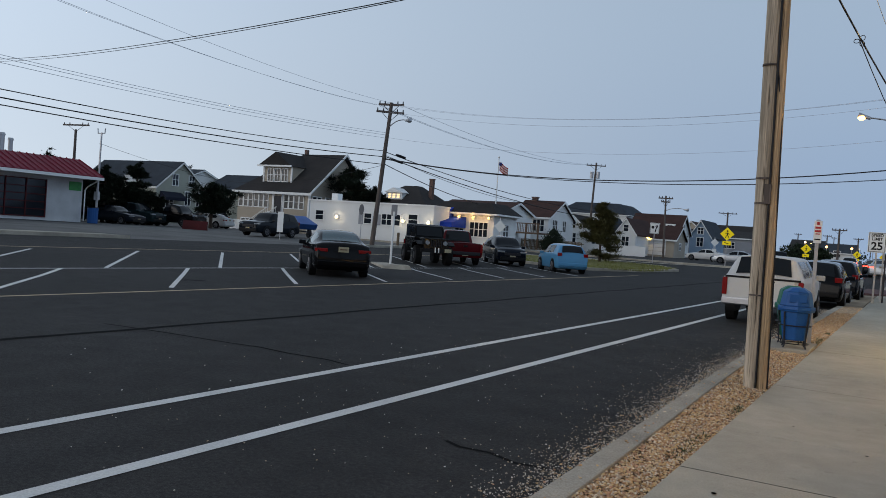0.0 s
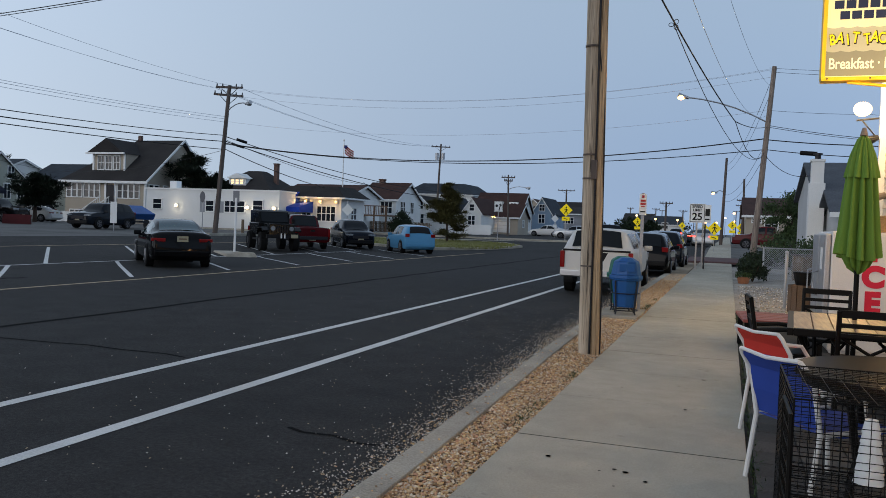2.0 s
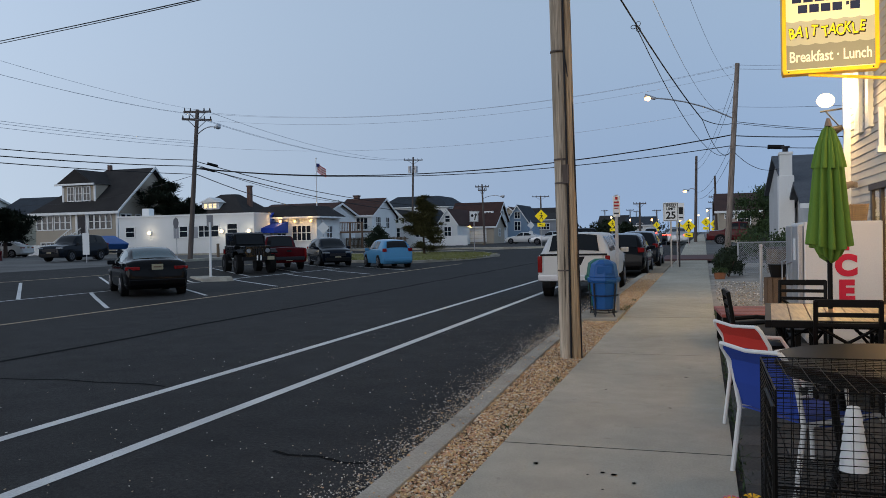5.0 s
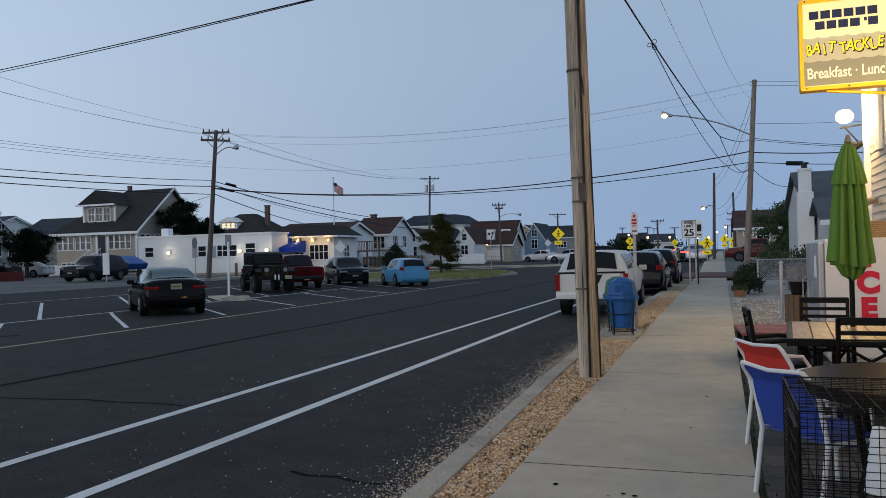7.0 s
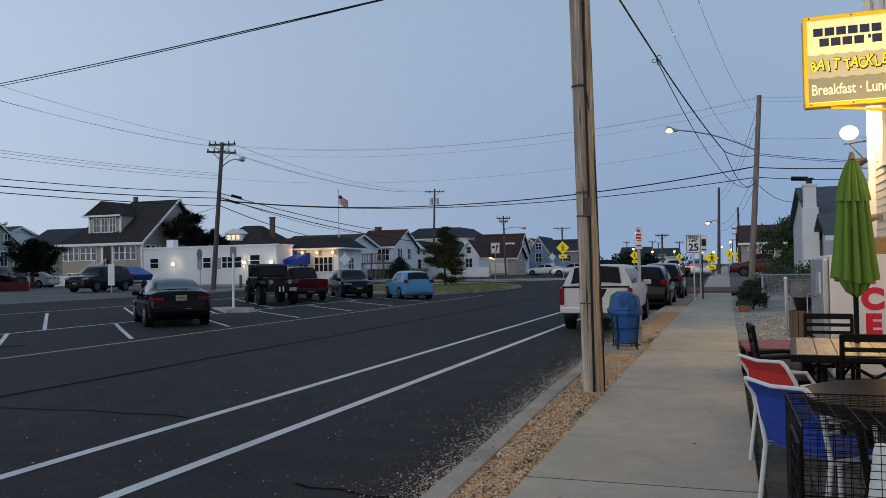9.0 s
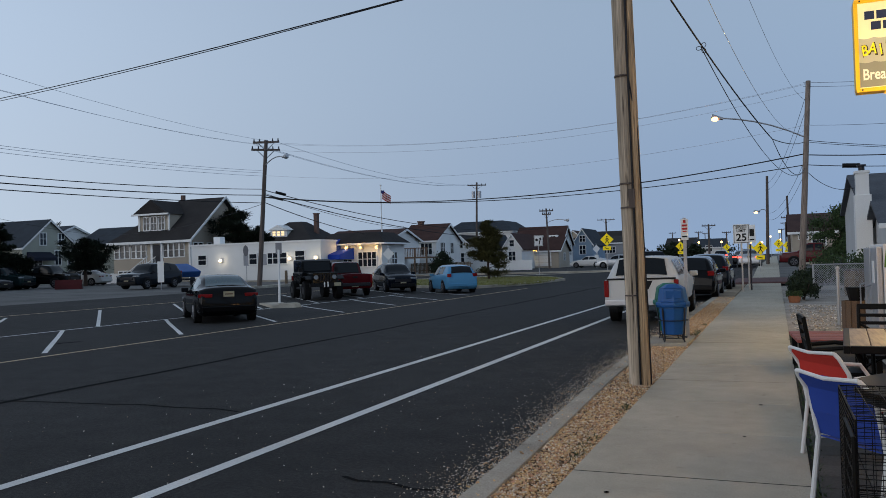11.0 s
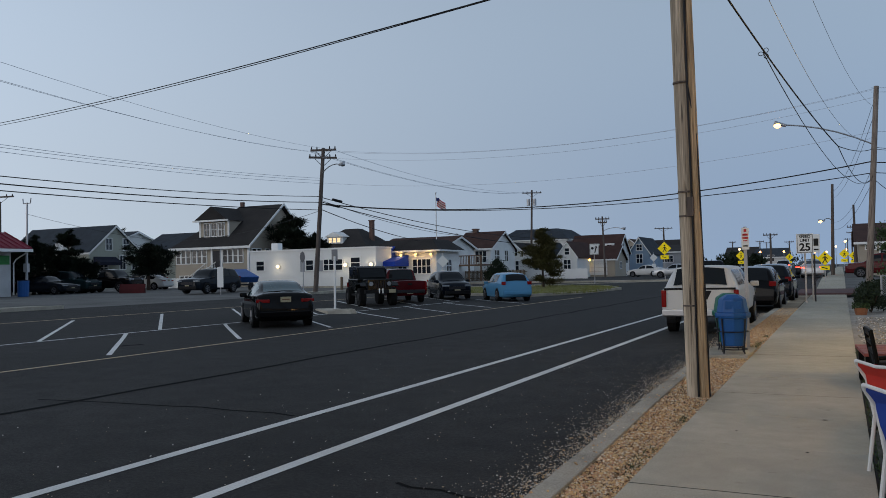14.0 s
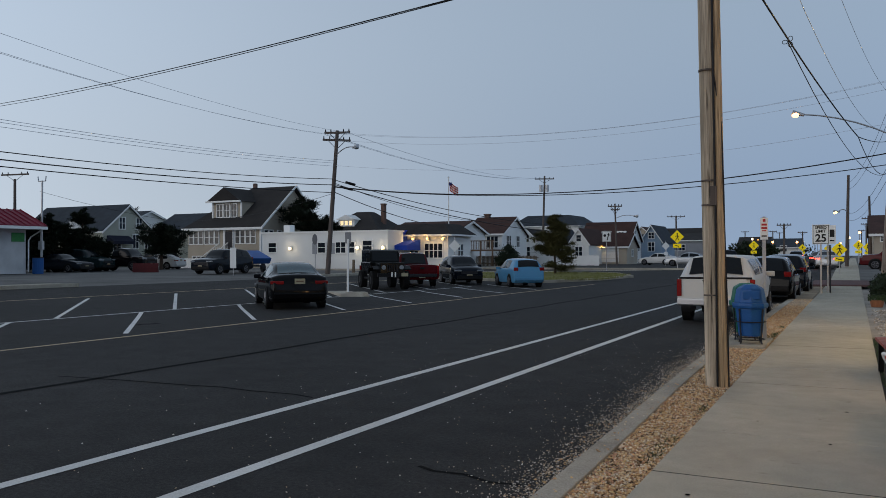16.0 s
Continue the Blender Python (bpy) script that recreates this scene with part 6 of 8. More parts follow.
# flagpole with a limp striped flag
e = thing("flagpole", gz(-31.9, 63.4), 0, "tall white flagpole with a striped flag", "flagpole")
bm = bmesh.new()
tube(bm, (0, 0, -0.1), (0, 0, 8.1), 0.07, 0.04, 10)
bmesh.ops.create_uvsphere(bm, u_segments=8, v_segments=6, radius=0.09, matrix=Matrix.Translation((0, 0, 8.15)))
part("pole", bm, M_TRIM, e)
M_FLAGRED, M_FLAGBLUE = mat("flag_red", (0.5, 0.03, 0.03), 0.8, vary=0.1), mat("flag_blue", (0.02, 0.03, 0.13), 0.8, vary=0.1)
for k in range(7):
    bm = bmesh.new()
    cols = 8
    for i in range(cols):
        def fp(i, kk):
            u = i / cols
            return (0.06 + 0.85 * u, 0.10 * math.sin(u * 7 + kk * 0.3), 7.75 - 0.105 * kk - 0.55 * u)
        poly(bm, [fp(i, k), fp(i + 1, k), fp(i + 1, k + 1), fp(i, k + 1)])
    bmesh.ops.solidify(bm, geom=bm.faces, thickness=0.012)
    part("flag_stripe", bm, M_FLAGRED if k % 2 == 0 else M_TRIM, e)
bm = bmesh.new()
box(bm, (0.18, 0.03, 7.56), (0.24, 0.11, 0.26))
part("flag_canton", bm, M_FLAGBLUE, e)

# grass island and far kerbs
bm = bmesh.new()
ring = [(-27, 46.5), (-20.7, 45.2), (-16.6, 45.3), (-14.5, 49.4), (-13.4, 53.8), (-15.4, 57.2), (-21.4, 58.2), (-27, 56)]
cxy = (-19.5, 51.5)
def islz(x, y, h):
    return ground_z(x, y) + h
top = [bm.verts.new((x, y, islz(x, y, 0.14))) for x, y in ring]
cv = bm.verts.new((*cxy, islz(*cxy, 0.22)))
for i in range(len(ring)):
    bm.faces.new((top[i], top[(i + 1) % len(ring)], cv))
whole("grass_island", bm, M_GRASS_GROUND, "grassy traffic island with yellowed turf", "lawn", kind="structure")
bm = bmesh.new()
for (xa, ya), (xb, yb) in zip(ring, ring[1:] + ring[:1]):
    za = (islz(xa, ya, 0) + islz(xb, yb, 0)) / 2
    d = Vector((xb - xa, yb - ya, islz(xb, yb, 0) - islz(xa, ya, 0)))
    m = Matrix.Translation(((xa + xb) / 2, (ya + yb) / 2, za + 0.06)) @ d.to_track_quat("X", "Z").to_matrix().to_4x4()
    box(bm, (0, 0, 0), (d.length + 0.1, 0.22, 0.2), m=m)
whole("island_kerb", bm, M_KERB, "pale concrete kerb round the grass island", "kerb", kind="structure", bevel=0.02)
rnd = np.random.RandomState(9)
vs, fs = [], []
for i in range(9000):
    x, y = rnd.uniform(-27, -13.6), rnd.uniform(45.3, 58)
    if (x + 19.5) ** 2 / 49 + (y - 51.5) ** 2 / 36 > 1:
        continue
    z = islz(x, y, 0.12)
    h, a = rnd.uniform(0.06, 0.16), rnd.uniform(0, 6.28)
    b0 = len(vs)
    vs += [(x - 0.03 * math.cos(a), y - 0.03 * math.sin(a), z), (x + 0.03 * math.cos(a), y + 0.03 * math.sin(a), z), (x + rnd.uniform(-0.05, 0.05), y, z + h)]
    fs.append((b0, b0 + 1, b0 + 2))
me = bpy.data.meshes.new("grass")
me.from_pydata(vs, [], fs)
me.materials.append(M_GRASS)
tagged(new("grass", me), "short yellow-green grass on the island", "grass", kind="stuff")
bm = bmesh.new()
for i in range(20):
    y = -18 + 6 * i
    if 18 < y < 42:
        continue
    box(bm, (-30.25, y + 3, ground_z(-30.25, y + 3) + 0.05), (0.22, 5.98, 0.2))
    box(bm, (-31.2, y + 3, ground_z(-31.2, y + 3) + 0.02), (1.6, 5.97, 0.16))
whole("far_sidewalk", bm, M_KERB, "pale concrete sidewalk and kerb across the road", "pavement", kind="structure")
bm = bmesh.new()
for i in range(14):
    box(bm, (-44 + 2.95 * i, 66.3 if i > 3 else 56.6, 0.52), (2.94, 1.4, 0.14))
whole("side_street_pavement", bm, M_KERB, "pale concrete sidewalk along the side street", "pavement", kind="structure")


strip("far_kerb_strip", [(-34, 57.5), (-24, 60.8), (-18, 62.9), (-12, 65.5), (-9.5, 67.5)], 0.9, M_CONCRETE, "pale concrete kerb strip along the side street", 0.02)


def picket_fence(name, x0, x1, y, h, material, label, gap=0.16, w=0.12):
    z = ground_z((x0 + x1) / 2, y)
    e = thing(name, (x0, y, z), 0, label, "fence")
    n = int((x1 - x0) / gap)
    bm = bmesh.new()
    box(bm, (0, 0, 0), (w, 0.03, h))
    me = finish(bm, "board", material)
    rr = random.Random(4)
    for i in range(n):
        ob = new("board", me)
        ob.parent = e
        ob.location = (i * gap, 0, h / 2 + rr.uniform(-0.03, 0.03))
    bm = bmesh.new()
    for zz in (0.25 * h, 0.8 * h):
        box(bm, ((x1 - x0) / 2, 0.05, zz), (x1 - x0, 0.05, 0.09))
    part("rail", bm, material, e)


picket_fence("wooden_fence", -38.4, -30.6, 82.5, 1.15, M_WOODFENCE, "grey weathered wooden picket fence")
picket_fence("white_fence", -30.3, -25.9, 89.8, 1.15, M_TRIM, "low white board fence before the cottages", 0.2, 0.19)
picket_fence("white_fence", -64, -57.5, 63.5, 1.0, M_TRIM, "low white picket fence beside the cream house")

# lamps and lights far up the road
for i, (x, y, z) in enumerate(((-16, 150, 4.0), (-13.5, 160, 3.6), (-10, 170, 3.7), (-7, 185, 3.9), (-4, 150, 3.2), (-2.5, 170, 3.4), (-1, 190, 4.8), (0.6, 140, 4.6), (-20, 200, 4.6), (-12, 230, 4.6), (1.0, 210, 4.4), (-6, 260, 5.0))):
    e = thing("street_lamp", (x, y, 0.45), 0, "distant lit street lamp on a thin pole", "street lamp", "distant street lamps")
    bm = bmesh.new()
    tube(bm, (0, 0, 0), (0, 0, z), 0.06, seg=6)
    part("pole", bm, M_GALV, e)
    bm = bmesh.new()
    bmesh.ops.create_uvsphere(bm, u_segments=10, v_segments=6, radius=0.13 + y * 0.0005, matrix=Matrix.Translation((0, 0, z)))
    part("lamp_glass", bm, M_LAMP if i % 3 else M_LAMP_WHITE, e, "glowing lamp", flat=False)


# ---------- litter bins on the verge ----------
def litter_bin(place, rz, material, label):
    e = thing("litter_bin", place, rz, label, "litter bin")
    bm = bmesh.new()
    tube(bm, (0, 0, 0.12), (0, 0, 0.58), 0.185, 0.235, 8)
    part("body", bm, material, e, bevel=0.02)
    bm = bmesh.new()
    tube(bm, (0, 0, 0.58), (0, 0, 0.61), 0.27, 0.285, 8)
    tube(bm, (0, 0, 0.61), (0, 0, 0.67), 0.285, 0.28, 8)
    part("rim", bm, material, e, bevel=0.012)
    bm = bmesh.new()
    tube(bm, (0, 0, 0.67), (0, 0, 0.90), 0.255, 0.215, 8)
    tube(bm, (0, 0, 0.90), (0, 0, 0.97), 0.215, 0.10, 8)
    lid = part("lid", bm, material, e, bevel=0.015)
    bm = bmesh.new()
    box(bm, (0, -0.222, 0.80), (0.26, 0.02, 0.13))
    part("flap", bm, material, lid, bevel=0.008)
    for a in range(4):
        c, s_ = math.cos(a * math.pi / 2 + 0.78), math.sin(a * math.pi / 2 + 0.78)
        bm = bmesh.new()
        bar(bm, [(0.255 * c, 0.255 * s_, 0.57), (0.215 * c, 0.215 * s_, 0.05), (0.235 * c, 0.235 * s_, 0.0)], 0.014)
        part("leg", bm, M_DARKMETAL, e)
    for zz, rad in ((0.07, 0.218), (0.36, 0.24)):
        bm = bmesh.new()
        bar(bm, [(rad * math.cos(a), rad * math.sin(a), zz) for a in [i * math.pi / 8 for i in range(17)]], 0.010)
        part("frame_ring", bm, M_DARKMETAL, e)
    return e


bm = bmesh.new()
box(bm, (-1.76, 14.4, 0.09), (0.72, 1.5, 0.09))
whole("bin_pad", bm, M_KERB, "small concrete pad under the litter bins", "pad", bevel=0.01)
litter_bin((-1.66, 14.1, 0.135), 10, M_BINBLUE, "blue plastic litter bin with hooded lid")
litter_bin((-1.80, 14.75, 0.135), 0, M_BINGREEN, "green plastic litter bin behind the blue one")



# ---------- bait shop ----------
M_SIDING = mat("warm_white_siding", (0.50, 0.46, 0.41), 0.6, vary=0.08, scale=6)
M_DOORWOOD = grain_mat("brown_door_wood", (0.050, 0.027, 0.015), (0.020, 0.011, 0.007), 0.5)
M_GLASS = bpy.data.materials.new("shop_glass")
M_GLASS.use_nodes = True
g = M_GLASS.node_tree.nodes["Principled BSDF"]
g.inputs["Transmission Weight"].default_value, g.inputs["Roughness"].default_value, g.inputs["IOR"].default_value = 1.0, 0.0, 1.2
# the warm indoor light is put into this wall colour as yellow
M_SHOPYELLOW = mat("yellow_glow_wall", (0.75, 0.55, 0.10), 0.7, vary=0.2, scale=8)
M_POSTER = mat("pale_blue_poster", (0.45, 0.62, 0.66), 0.4, vary=0.15, scale=12)
M_SIGNFRAME = mat("yellow_sign_frame", (0.80, 0.50, 0.02), 0.4, vary=0.08)
# faint emission adds a glow to the cream face beyond the floodlight
M_SIGNCREAM = mat("cream_sign_face_glow", (0.82, 0.76, 0.52), 0.4, vary=0.03, emit=(1.0, 0.88, 0.55), power=0.10)
M_SIGNGREY = mat("grey_sign_band", (0.22, 0.235, 0.215), 0.4, vary=0.03)
M_SIGNMID = mat("pale_sign_band", (0.42, 0.44, 0.40), 0.4, vary=0.03)
M_SIGNNAVY = mat("navy_lettering", (0.015, 0.025, 0.08), 0.5, vary=0)
M_SIGNLEMON = mat("lemon_lettering", (0.95, 0.80, 0.02), 0.5, vary=0)

shop = thing("bait_shop", (2.75, 0, 0.1), 0, "bait shop with lit pale siding and glazed brown doors", "building")
bm = bmesh.new()
for a, b, z0, z1 in ((15.75, 17.8, 0, 8.0), (11.3, 12.58, 0, 8.0), (12.58, 15.75, 2.2, 8.0)):
    box(bm, (0.17, (a + b) / 2, (z0 + z1) / 2), (0.24, b - a, z1 - z0))
box(bm, (4, 17.68, 4), (7.6, 0.24, 8.0))
wl = part("wall", bm, M_SIDING, shop)
lap = {}
z = 0.05
while z < 7.9:
    for a, b in (((15.80, 17.78), (11.3, 12.53)) if z < 2.2 else ((11.3, 17.78),)):
        key = (a, b)
        if key not in lap:
            bm = bmesh.new()
            prism(bm, [(-0.001, 0), (-0.030, 0), (-0.012, 0.142), (-0.001, 0.142)], "y", a, b)
            lap[key] = finish(bm, "siding_board", M_SIDING)
        ob = new("siding_board", lap[key])
        ob.parent = wl
        ob.location = (0.05, 0, z)
    z += 0.145
bm = bmesh.new()
box(bm, (0.0, 17.8, 4.0), (0.16, 0.14, 8.0))
part("corner_trim", bm, M_TRIM, shop)
# doors
for y in (12.62, 13.42, 14.18, 14.95, 15.71):
    bm = bmesh.new()
    box(bm, (0.055, y, 1.1), (0.06, 0.16, 2.2))
    part("door_post", bm, M_DOORWOOD, shop)
bm = bmesh.new()
box(bm, (0.07, 14.16, 2.16), (0.16, 3.2, 0.1))
part("door_header", bm, M_DOORWOOD, shop)
bm = bmesh.new()
box(bm, (0.07, 14.16, 0.05), (0.16, 3.2, 0.12))
part("door_sill", bm, M_DOORWOOD, shop)
for y in (13.02, 13.8, 14.56, 15.33):
    bm = bmesh.new()
    box(bm, (0.055, y, 1.1), (0.012, 0.7, 2.0))
    p = part("door_pane", bm, M_GLASS, shop)
    p.visible_shadow = False
bm = bmesh.new()
box(bm, (0.0, 13.46, 0.95), (0.05, 0.04, 0.18))
part("door_handle", bm, M_CHROME, shop)
# room behind the doors
bm = bmesh.new()
box(bm, (3.4, 14.2, 1.2), (0.1, 5.6, 2.6))
box(bm, (1.9, 17.0, 1.2), (3.0, 0.1, 2.6))
box(bm, (1.9, 11.4, 1.2), (3.0, 0.1, 2.6))
part("inner_wall", bm, M_SHOPYELLOW, shop, "inner shop wall coloured yellow for the warm light inside")
bm = bmesh.new()
box(bm, (1.9, 14.2, 2.55), (3.1, 5.7, 0.08))
part("inner_ceiling", bm, M_WHITE, shop)
bm = bmesh.new()
box(bm, (1.9, 14.2, 0.02), (3.1, 5.7, 0.06))
part("inner_floor", bm, M_DECK, shop)
for k, (yy, zz, col) in enumerate(((12.95, 1.55, M_SIGNWHITE), (12.95, 1.1, M_SIGNWHITE), (12.95, 1.9, M_TAN), (13.75, 1.15, M_SIGNWHITE), (12.9, 0.75, M_GREYWALL))):
    bm = bmesh.new()
    box(bm, (0.044, yy, zz), (0.006, 0.3 - 0.03 * k, 0.32))
    part("notice", bm, col, shop, "paper notice on the door glass")
ld = bpy.data.lights.new("shop_ceiling_light", "AREA")
ld.energy, ld.color, ld.size = 90, (1.0, 0.78, 0.30), 1.6
lo = new("shop_ceiling_light", ld)
lo.matrix_world = look((4.6, 14.2, 2.5), (4.6, 14.2, 0))
# neon sign in the window: plain glowing ring
e = thing("neon_sign", (2.80, 14.0, 1.78), 0, "small glowing red neon sign behind glass", "neon sign")
bm = bmesh.new()
bar(bm, [(0, 0.15 * math.cos(a), 0.095 * math.sin(a)) for a in [i * math.pi / 8 for i in range(17)]], 0.018)
part("tube", bm, mat("neon_red", (1, 0.1, 0.05), 0.4, vary=0, emit=(1.0, 0.05, 0.03), power=4), e)
bm = bmesh.new()
box(bm, (0.02, 0, 0), (0.01, 0.20, 0.12))
part("glow_panel", bm, mat("neon_orange", (1, 0.3, 0.05), 0.4, vary=0, emit=(1.0, 0.30, 0.05), power=3), e)
# upper window
bm = bmesh.new()
for c, s in (((0, 12.15, 5.0), (0.14, 0.16, 1.9)), ((0, 13.35, 5.0), (0.14, 0.16, 1.9)), ((0, 12.75, 5.95), (0.14, 1.36, 0.16)), ((0, 12.75, 4.05), (0.18, 1.4, 0.14)), ((0, 12.75, 5.0), (0.1, 1.1, 0.06))):
    box(bm, c, s)
uw = part("upper_window", bm, M_TRIM, shop)
bm = bmesh.new()
box(bm, (0.02, 12.75, 5.0), (0.04, 1.05, 1.8))
part("pane", bm, M_PANE, uw)
bm = bmesh.new()
box(bm, (0.0, 16.6, 5.6), (0.10, 0.5, 4.8))
box(bm, (0.0, 15.6, 5.6), (0.10, 0.3, 4.8))
part("wall_trim", bm, M_TRIM, shop)
bm = bmesh.new()
box(bm, (-0.03, 14.55, 3.05), (0.07, 0.10, 0.7))
box(bm, (-0.03, 14.55, 2.72), (0.12, 0.14, 0.1))
part("conduit", bm, M_TRIM, shop)
# front bay with a window and an eave
bm = bmesh.new()
box(bm, (-0.03, 6.2, 0.45), (0.3, 10.2, 0.9))
box(bm, (-0.03, 6.2, 2.85), (0.3, 10.2, 0.7))
box(bm, (-0.03, 11.2, 1.6), (0.3, 0.2, 3.2))
box(bm, (1.6, 1.2, 1.6), (3.3, 0.25, 3.2))
part("bay_wall", bm, M_LIGHTWALL, shop)
bm = bmesh.new()
box(bm, (-0.02, 6.2, 1.7), (0.05, 9.9, 1.6))
part("bay_window", bm, M_POSTER, shop, "pale blue poster covering the window")
bm = bmesh.new()
for yy, zz, h in ((10.75, 2.1, 0.12), (10.75, 1.75, 0.06), (10.75, 1.55, 0.06), (10.75, 1.3, 0.06), (10.8, 1.05, 0.1)):
    box(bm, (-0.055, yy, zz), (0.01, 0.36, h))
part("poster_bar", bm, M_BLUEWALL, shop, "illegible lines of poster text")
bm = bmesh.new()
prism(bm, [(-0.5, 3.05), (-0.5, 3.15), (0.0, 3.42), (0.4, 3.6), (0.4, 3.05)], "y", 1.0, 10.6)
part("eave", bm, M_ROOF, shop)
bm = bmesh.new()
box(bm, (-0.54, 5.8, 3.1), (0.1, 9.7, 0.13))
part("gutter", bm, M_GALV, shop, bevel=0.02)
bm = bmesh.new()
bar(bm, [(-0.1, 11.45, 3.4), (-0.08, 11.42, 0.2)], 0.045, 8)
bar(bm, [(-0.12, 11.2, 3.0), (-0.2, 11.2, 2.75), (-0.12, 11.2, 2.55), (-0.1, 11.2, 2.3)], 0.02, 6)
part("downspout", bm, M_GALV, shop)


def floodlight(place, target, label, power, lit_glass, size=0.18):
    e = thing("floodlight", place, 0, label, "floodlight")
    m = Matrix(look((0, 0, 0), Vector(target) - Vector(place)))
    bm = bmesh.new()
    box(bm, (0, 0, 0.03), (size * 1.25, size, size * 0.9), m=m)
    part("housing", bm, M_DARKMETAL, e, bevel=0.01)
    bm = bmesh.new()
    box(bm, (0, 0, -size * 0.46), (size * 1.1, size * 0.85, 0.012), m=m)
    part("lens", bm, lit_glass, e)
    bm = bmesh.new()
    bar(bm, [(0, 0, -0.08), (0.1, 0.05, -0.2), (2.75 - place[0] - 0.05, 0.05, -0.2)], 0.014)
    bar(bm, [(0.12, 0.05, -0.2), (2.75 - place[0] - 0.05, 0.05, -0.65)], 0.012)
    part("bracket", bm, M_DARKMETAL, e)
    if power:
        ld = bpy.data.lights.new("floodlight_beam", "SPOT")
        ld.energy, ld.color, ld.spot_size, ld.spot_blend, ld.shadow_soft_size = power, (1.0, 0.66, 0.25), radians(95), 0.6, 0.06
        lo = new("floodlight_beam", ld)
        d = (Vector(target) - Vector(place)).normalized()
        lo.matrix_world = look(Vector(place) + d * 0.15, target)


M_FLOOD = mat("floodlight_lens", (0.05, 0.04, 0.03), 0.6, vary=0, emit=(1.0, 0.70, 0.32), power=6)
M_GLARE = mat("amber_lamp_glass", (0.02, 0.014, 0.006), 0.9, vary=0, emit=(1.0, 0.64, 0.24), power=3.2)
floodlight((2.25, 10.9, 3.55), (2.3, 14.3, 4.5), "black floodlight on a bracket aimed at the sign", 330, M_FLOOD)
floodlight((2.45, 10.9, 3.05), (1.4, 8.0, 0.8), "dark hooded floodlight shining down on the patio", 0, M_DARKMETAL, 0.16)
e = thing("corner_lamp", (2.34, 17.75, 4.12), 0, "glaring warm lamp on a corner bracket", "lamp")
bm = bmesh.new()
bmesh.ops.create_uvsphere(bm, u_segments=16, v_segments=10, radius=0.17, matrix=Matrix.Diagonal((1.0, 0.7, 0.85, 1)))
part("lamp_glass", bm, M_GLARE, e, "glowing lamp glass", flat=False)
bm = bmesh.new()
bar(bm, [(-0.1, 0, -0.22), (0.3, 0, -0.18)], 0.018)
bar(bm, [(0, 0, -0.22), (0.3, 0, -0.6)], 0.014)
part("bracket", bm, M_DARKMETAL, e)
bm = bmesh.new()
tube(bm, (0.12, 0, -0.62), (0.30, 0, -0.55), 0.10, 0.05, 10)
part("spare_head", bm, M_DARKMETAL, e)
ld = bpy.data.lights.new("corner_lamp_light", "POINT")
ld.energy, ld.color, ld.shadow_soft_size = 105, (1.0, 0.66, 0.27), 0.15
lo = new("corner_lamp_light", ld)
lo.location = (2.25, 17.4, 4.12)
e = thing("wall_spotlight", (2.62, 16.9, 2.35), 0, "small twin spotlight on the siding", "spotlight")
bm = bmesh.new()
tube(bm, (-0.18, 0, -0.05), (-0.05, 0, 0.0), 0.08, 0.05, 10)
tube(bm, (-0.10, -0.2, 0.0), (0.03, -0.2, 0.05), 0.07, 0.05, 10)
part("heads", bm, M_TAN, e)
bm = bmesh.new()
box(bm, (0.06, -0.1, 0.02), (0.1, 0.16, 0.1))
part("mount", bm, M_TAN, e)

# bulkhead lamps under the shop eave
for y in (1.8, 4.6, 7.4, 9.9):
    e = thing("eave_lamp", (2.40, y, 3.08), 0, "warm bulkhead lamp under the shop eave", "lamp", "shop eave lamps")
    bm = bmesh.new()
    tube(bm, (0, 0, 0), (0, 0, 0.06), 0.08, seg=12)
    part("base", bm, M_DARKMETAL, e)
    bm = bmesh.new()
    bmesh.ops.create_uvsphere(bm, u_segments=12, v_segments=8, radius=0.07, matrix=Matrix.Translation((0, 0, -0.04)))
    part("lamp_glass", bm, M_LAMP_WARM, e, "glowing lamp glass", flat=False)
    ld = bpy.data.lights.new("eave_lamp_light", "POINT")
    ld.energy, ld.color, ld.shadow_soft_size = 22, (1.0, 0.56, 0.22), 0.1
    lo = new("eave_lamp_light", ld)
    lo.location = (2.25, y, 2.88)

# projecting sign
e = thing("shop_sign", (1.90, 14.0, 4.72), 0, "yellow-framed projecting shop sign with painted waves", "shop sign")
bm = bmesh.new()
for c, s in (((0, 0, 0.685), (1.36, 0.26, 0.06)), ((0, 0, -0.685), (1.36, 0.26, 0.06)), ((-0.66, 0, 0), (0.06, 0.26, 1.36)), ((0.66, 0, 0), (0.06, 0.26, 1.36))):
    box(bm, c, s)
part("frame", bm, M_SIGNFRAME, e, bevel=0.008)
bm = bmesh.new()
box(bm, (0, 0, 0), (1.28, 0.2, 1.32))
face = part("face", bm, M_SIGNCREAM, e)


def wave_panel(z_low, z_high, waves, material, lift):
    bm = bmesh.new()
    n = 48
    front = []
    for i in range(n + 1):
        x = -0.63 + 1.26 * i / n
        front.append((x, -0.1 - lift, z_high + (-abs(math.sin(i / n * math.pi * waves)) * 0.022 if waves else 0)))
    pts = front + [(0.63, -0.1 - lift, z_low), (-0.63, -0.1 - lift, z_low)]
    poly(bm, pts)
    r = bmesh.ops.extrude_face_region(bm, geom=bm.faces[:])
    bmesh.ops.translate(bm, verts=[v for v in r["geom"] if isinstance(v, bmesh.types.BMVert)], vec=(0, lift * 0.8, 0))
    part("wave_band", bm, material, face)


wave_panel(-0.64, 0.12, 6, M_SIGNMID, 0.004)
wave_panel(-0.64, -0.25, 6, M_SIGNGREY, 0.008)
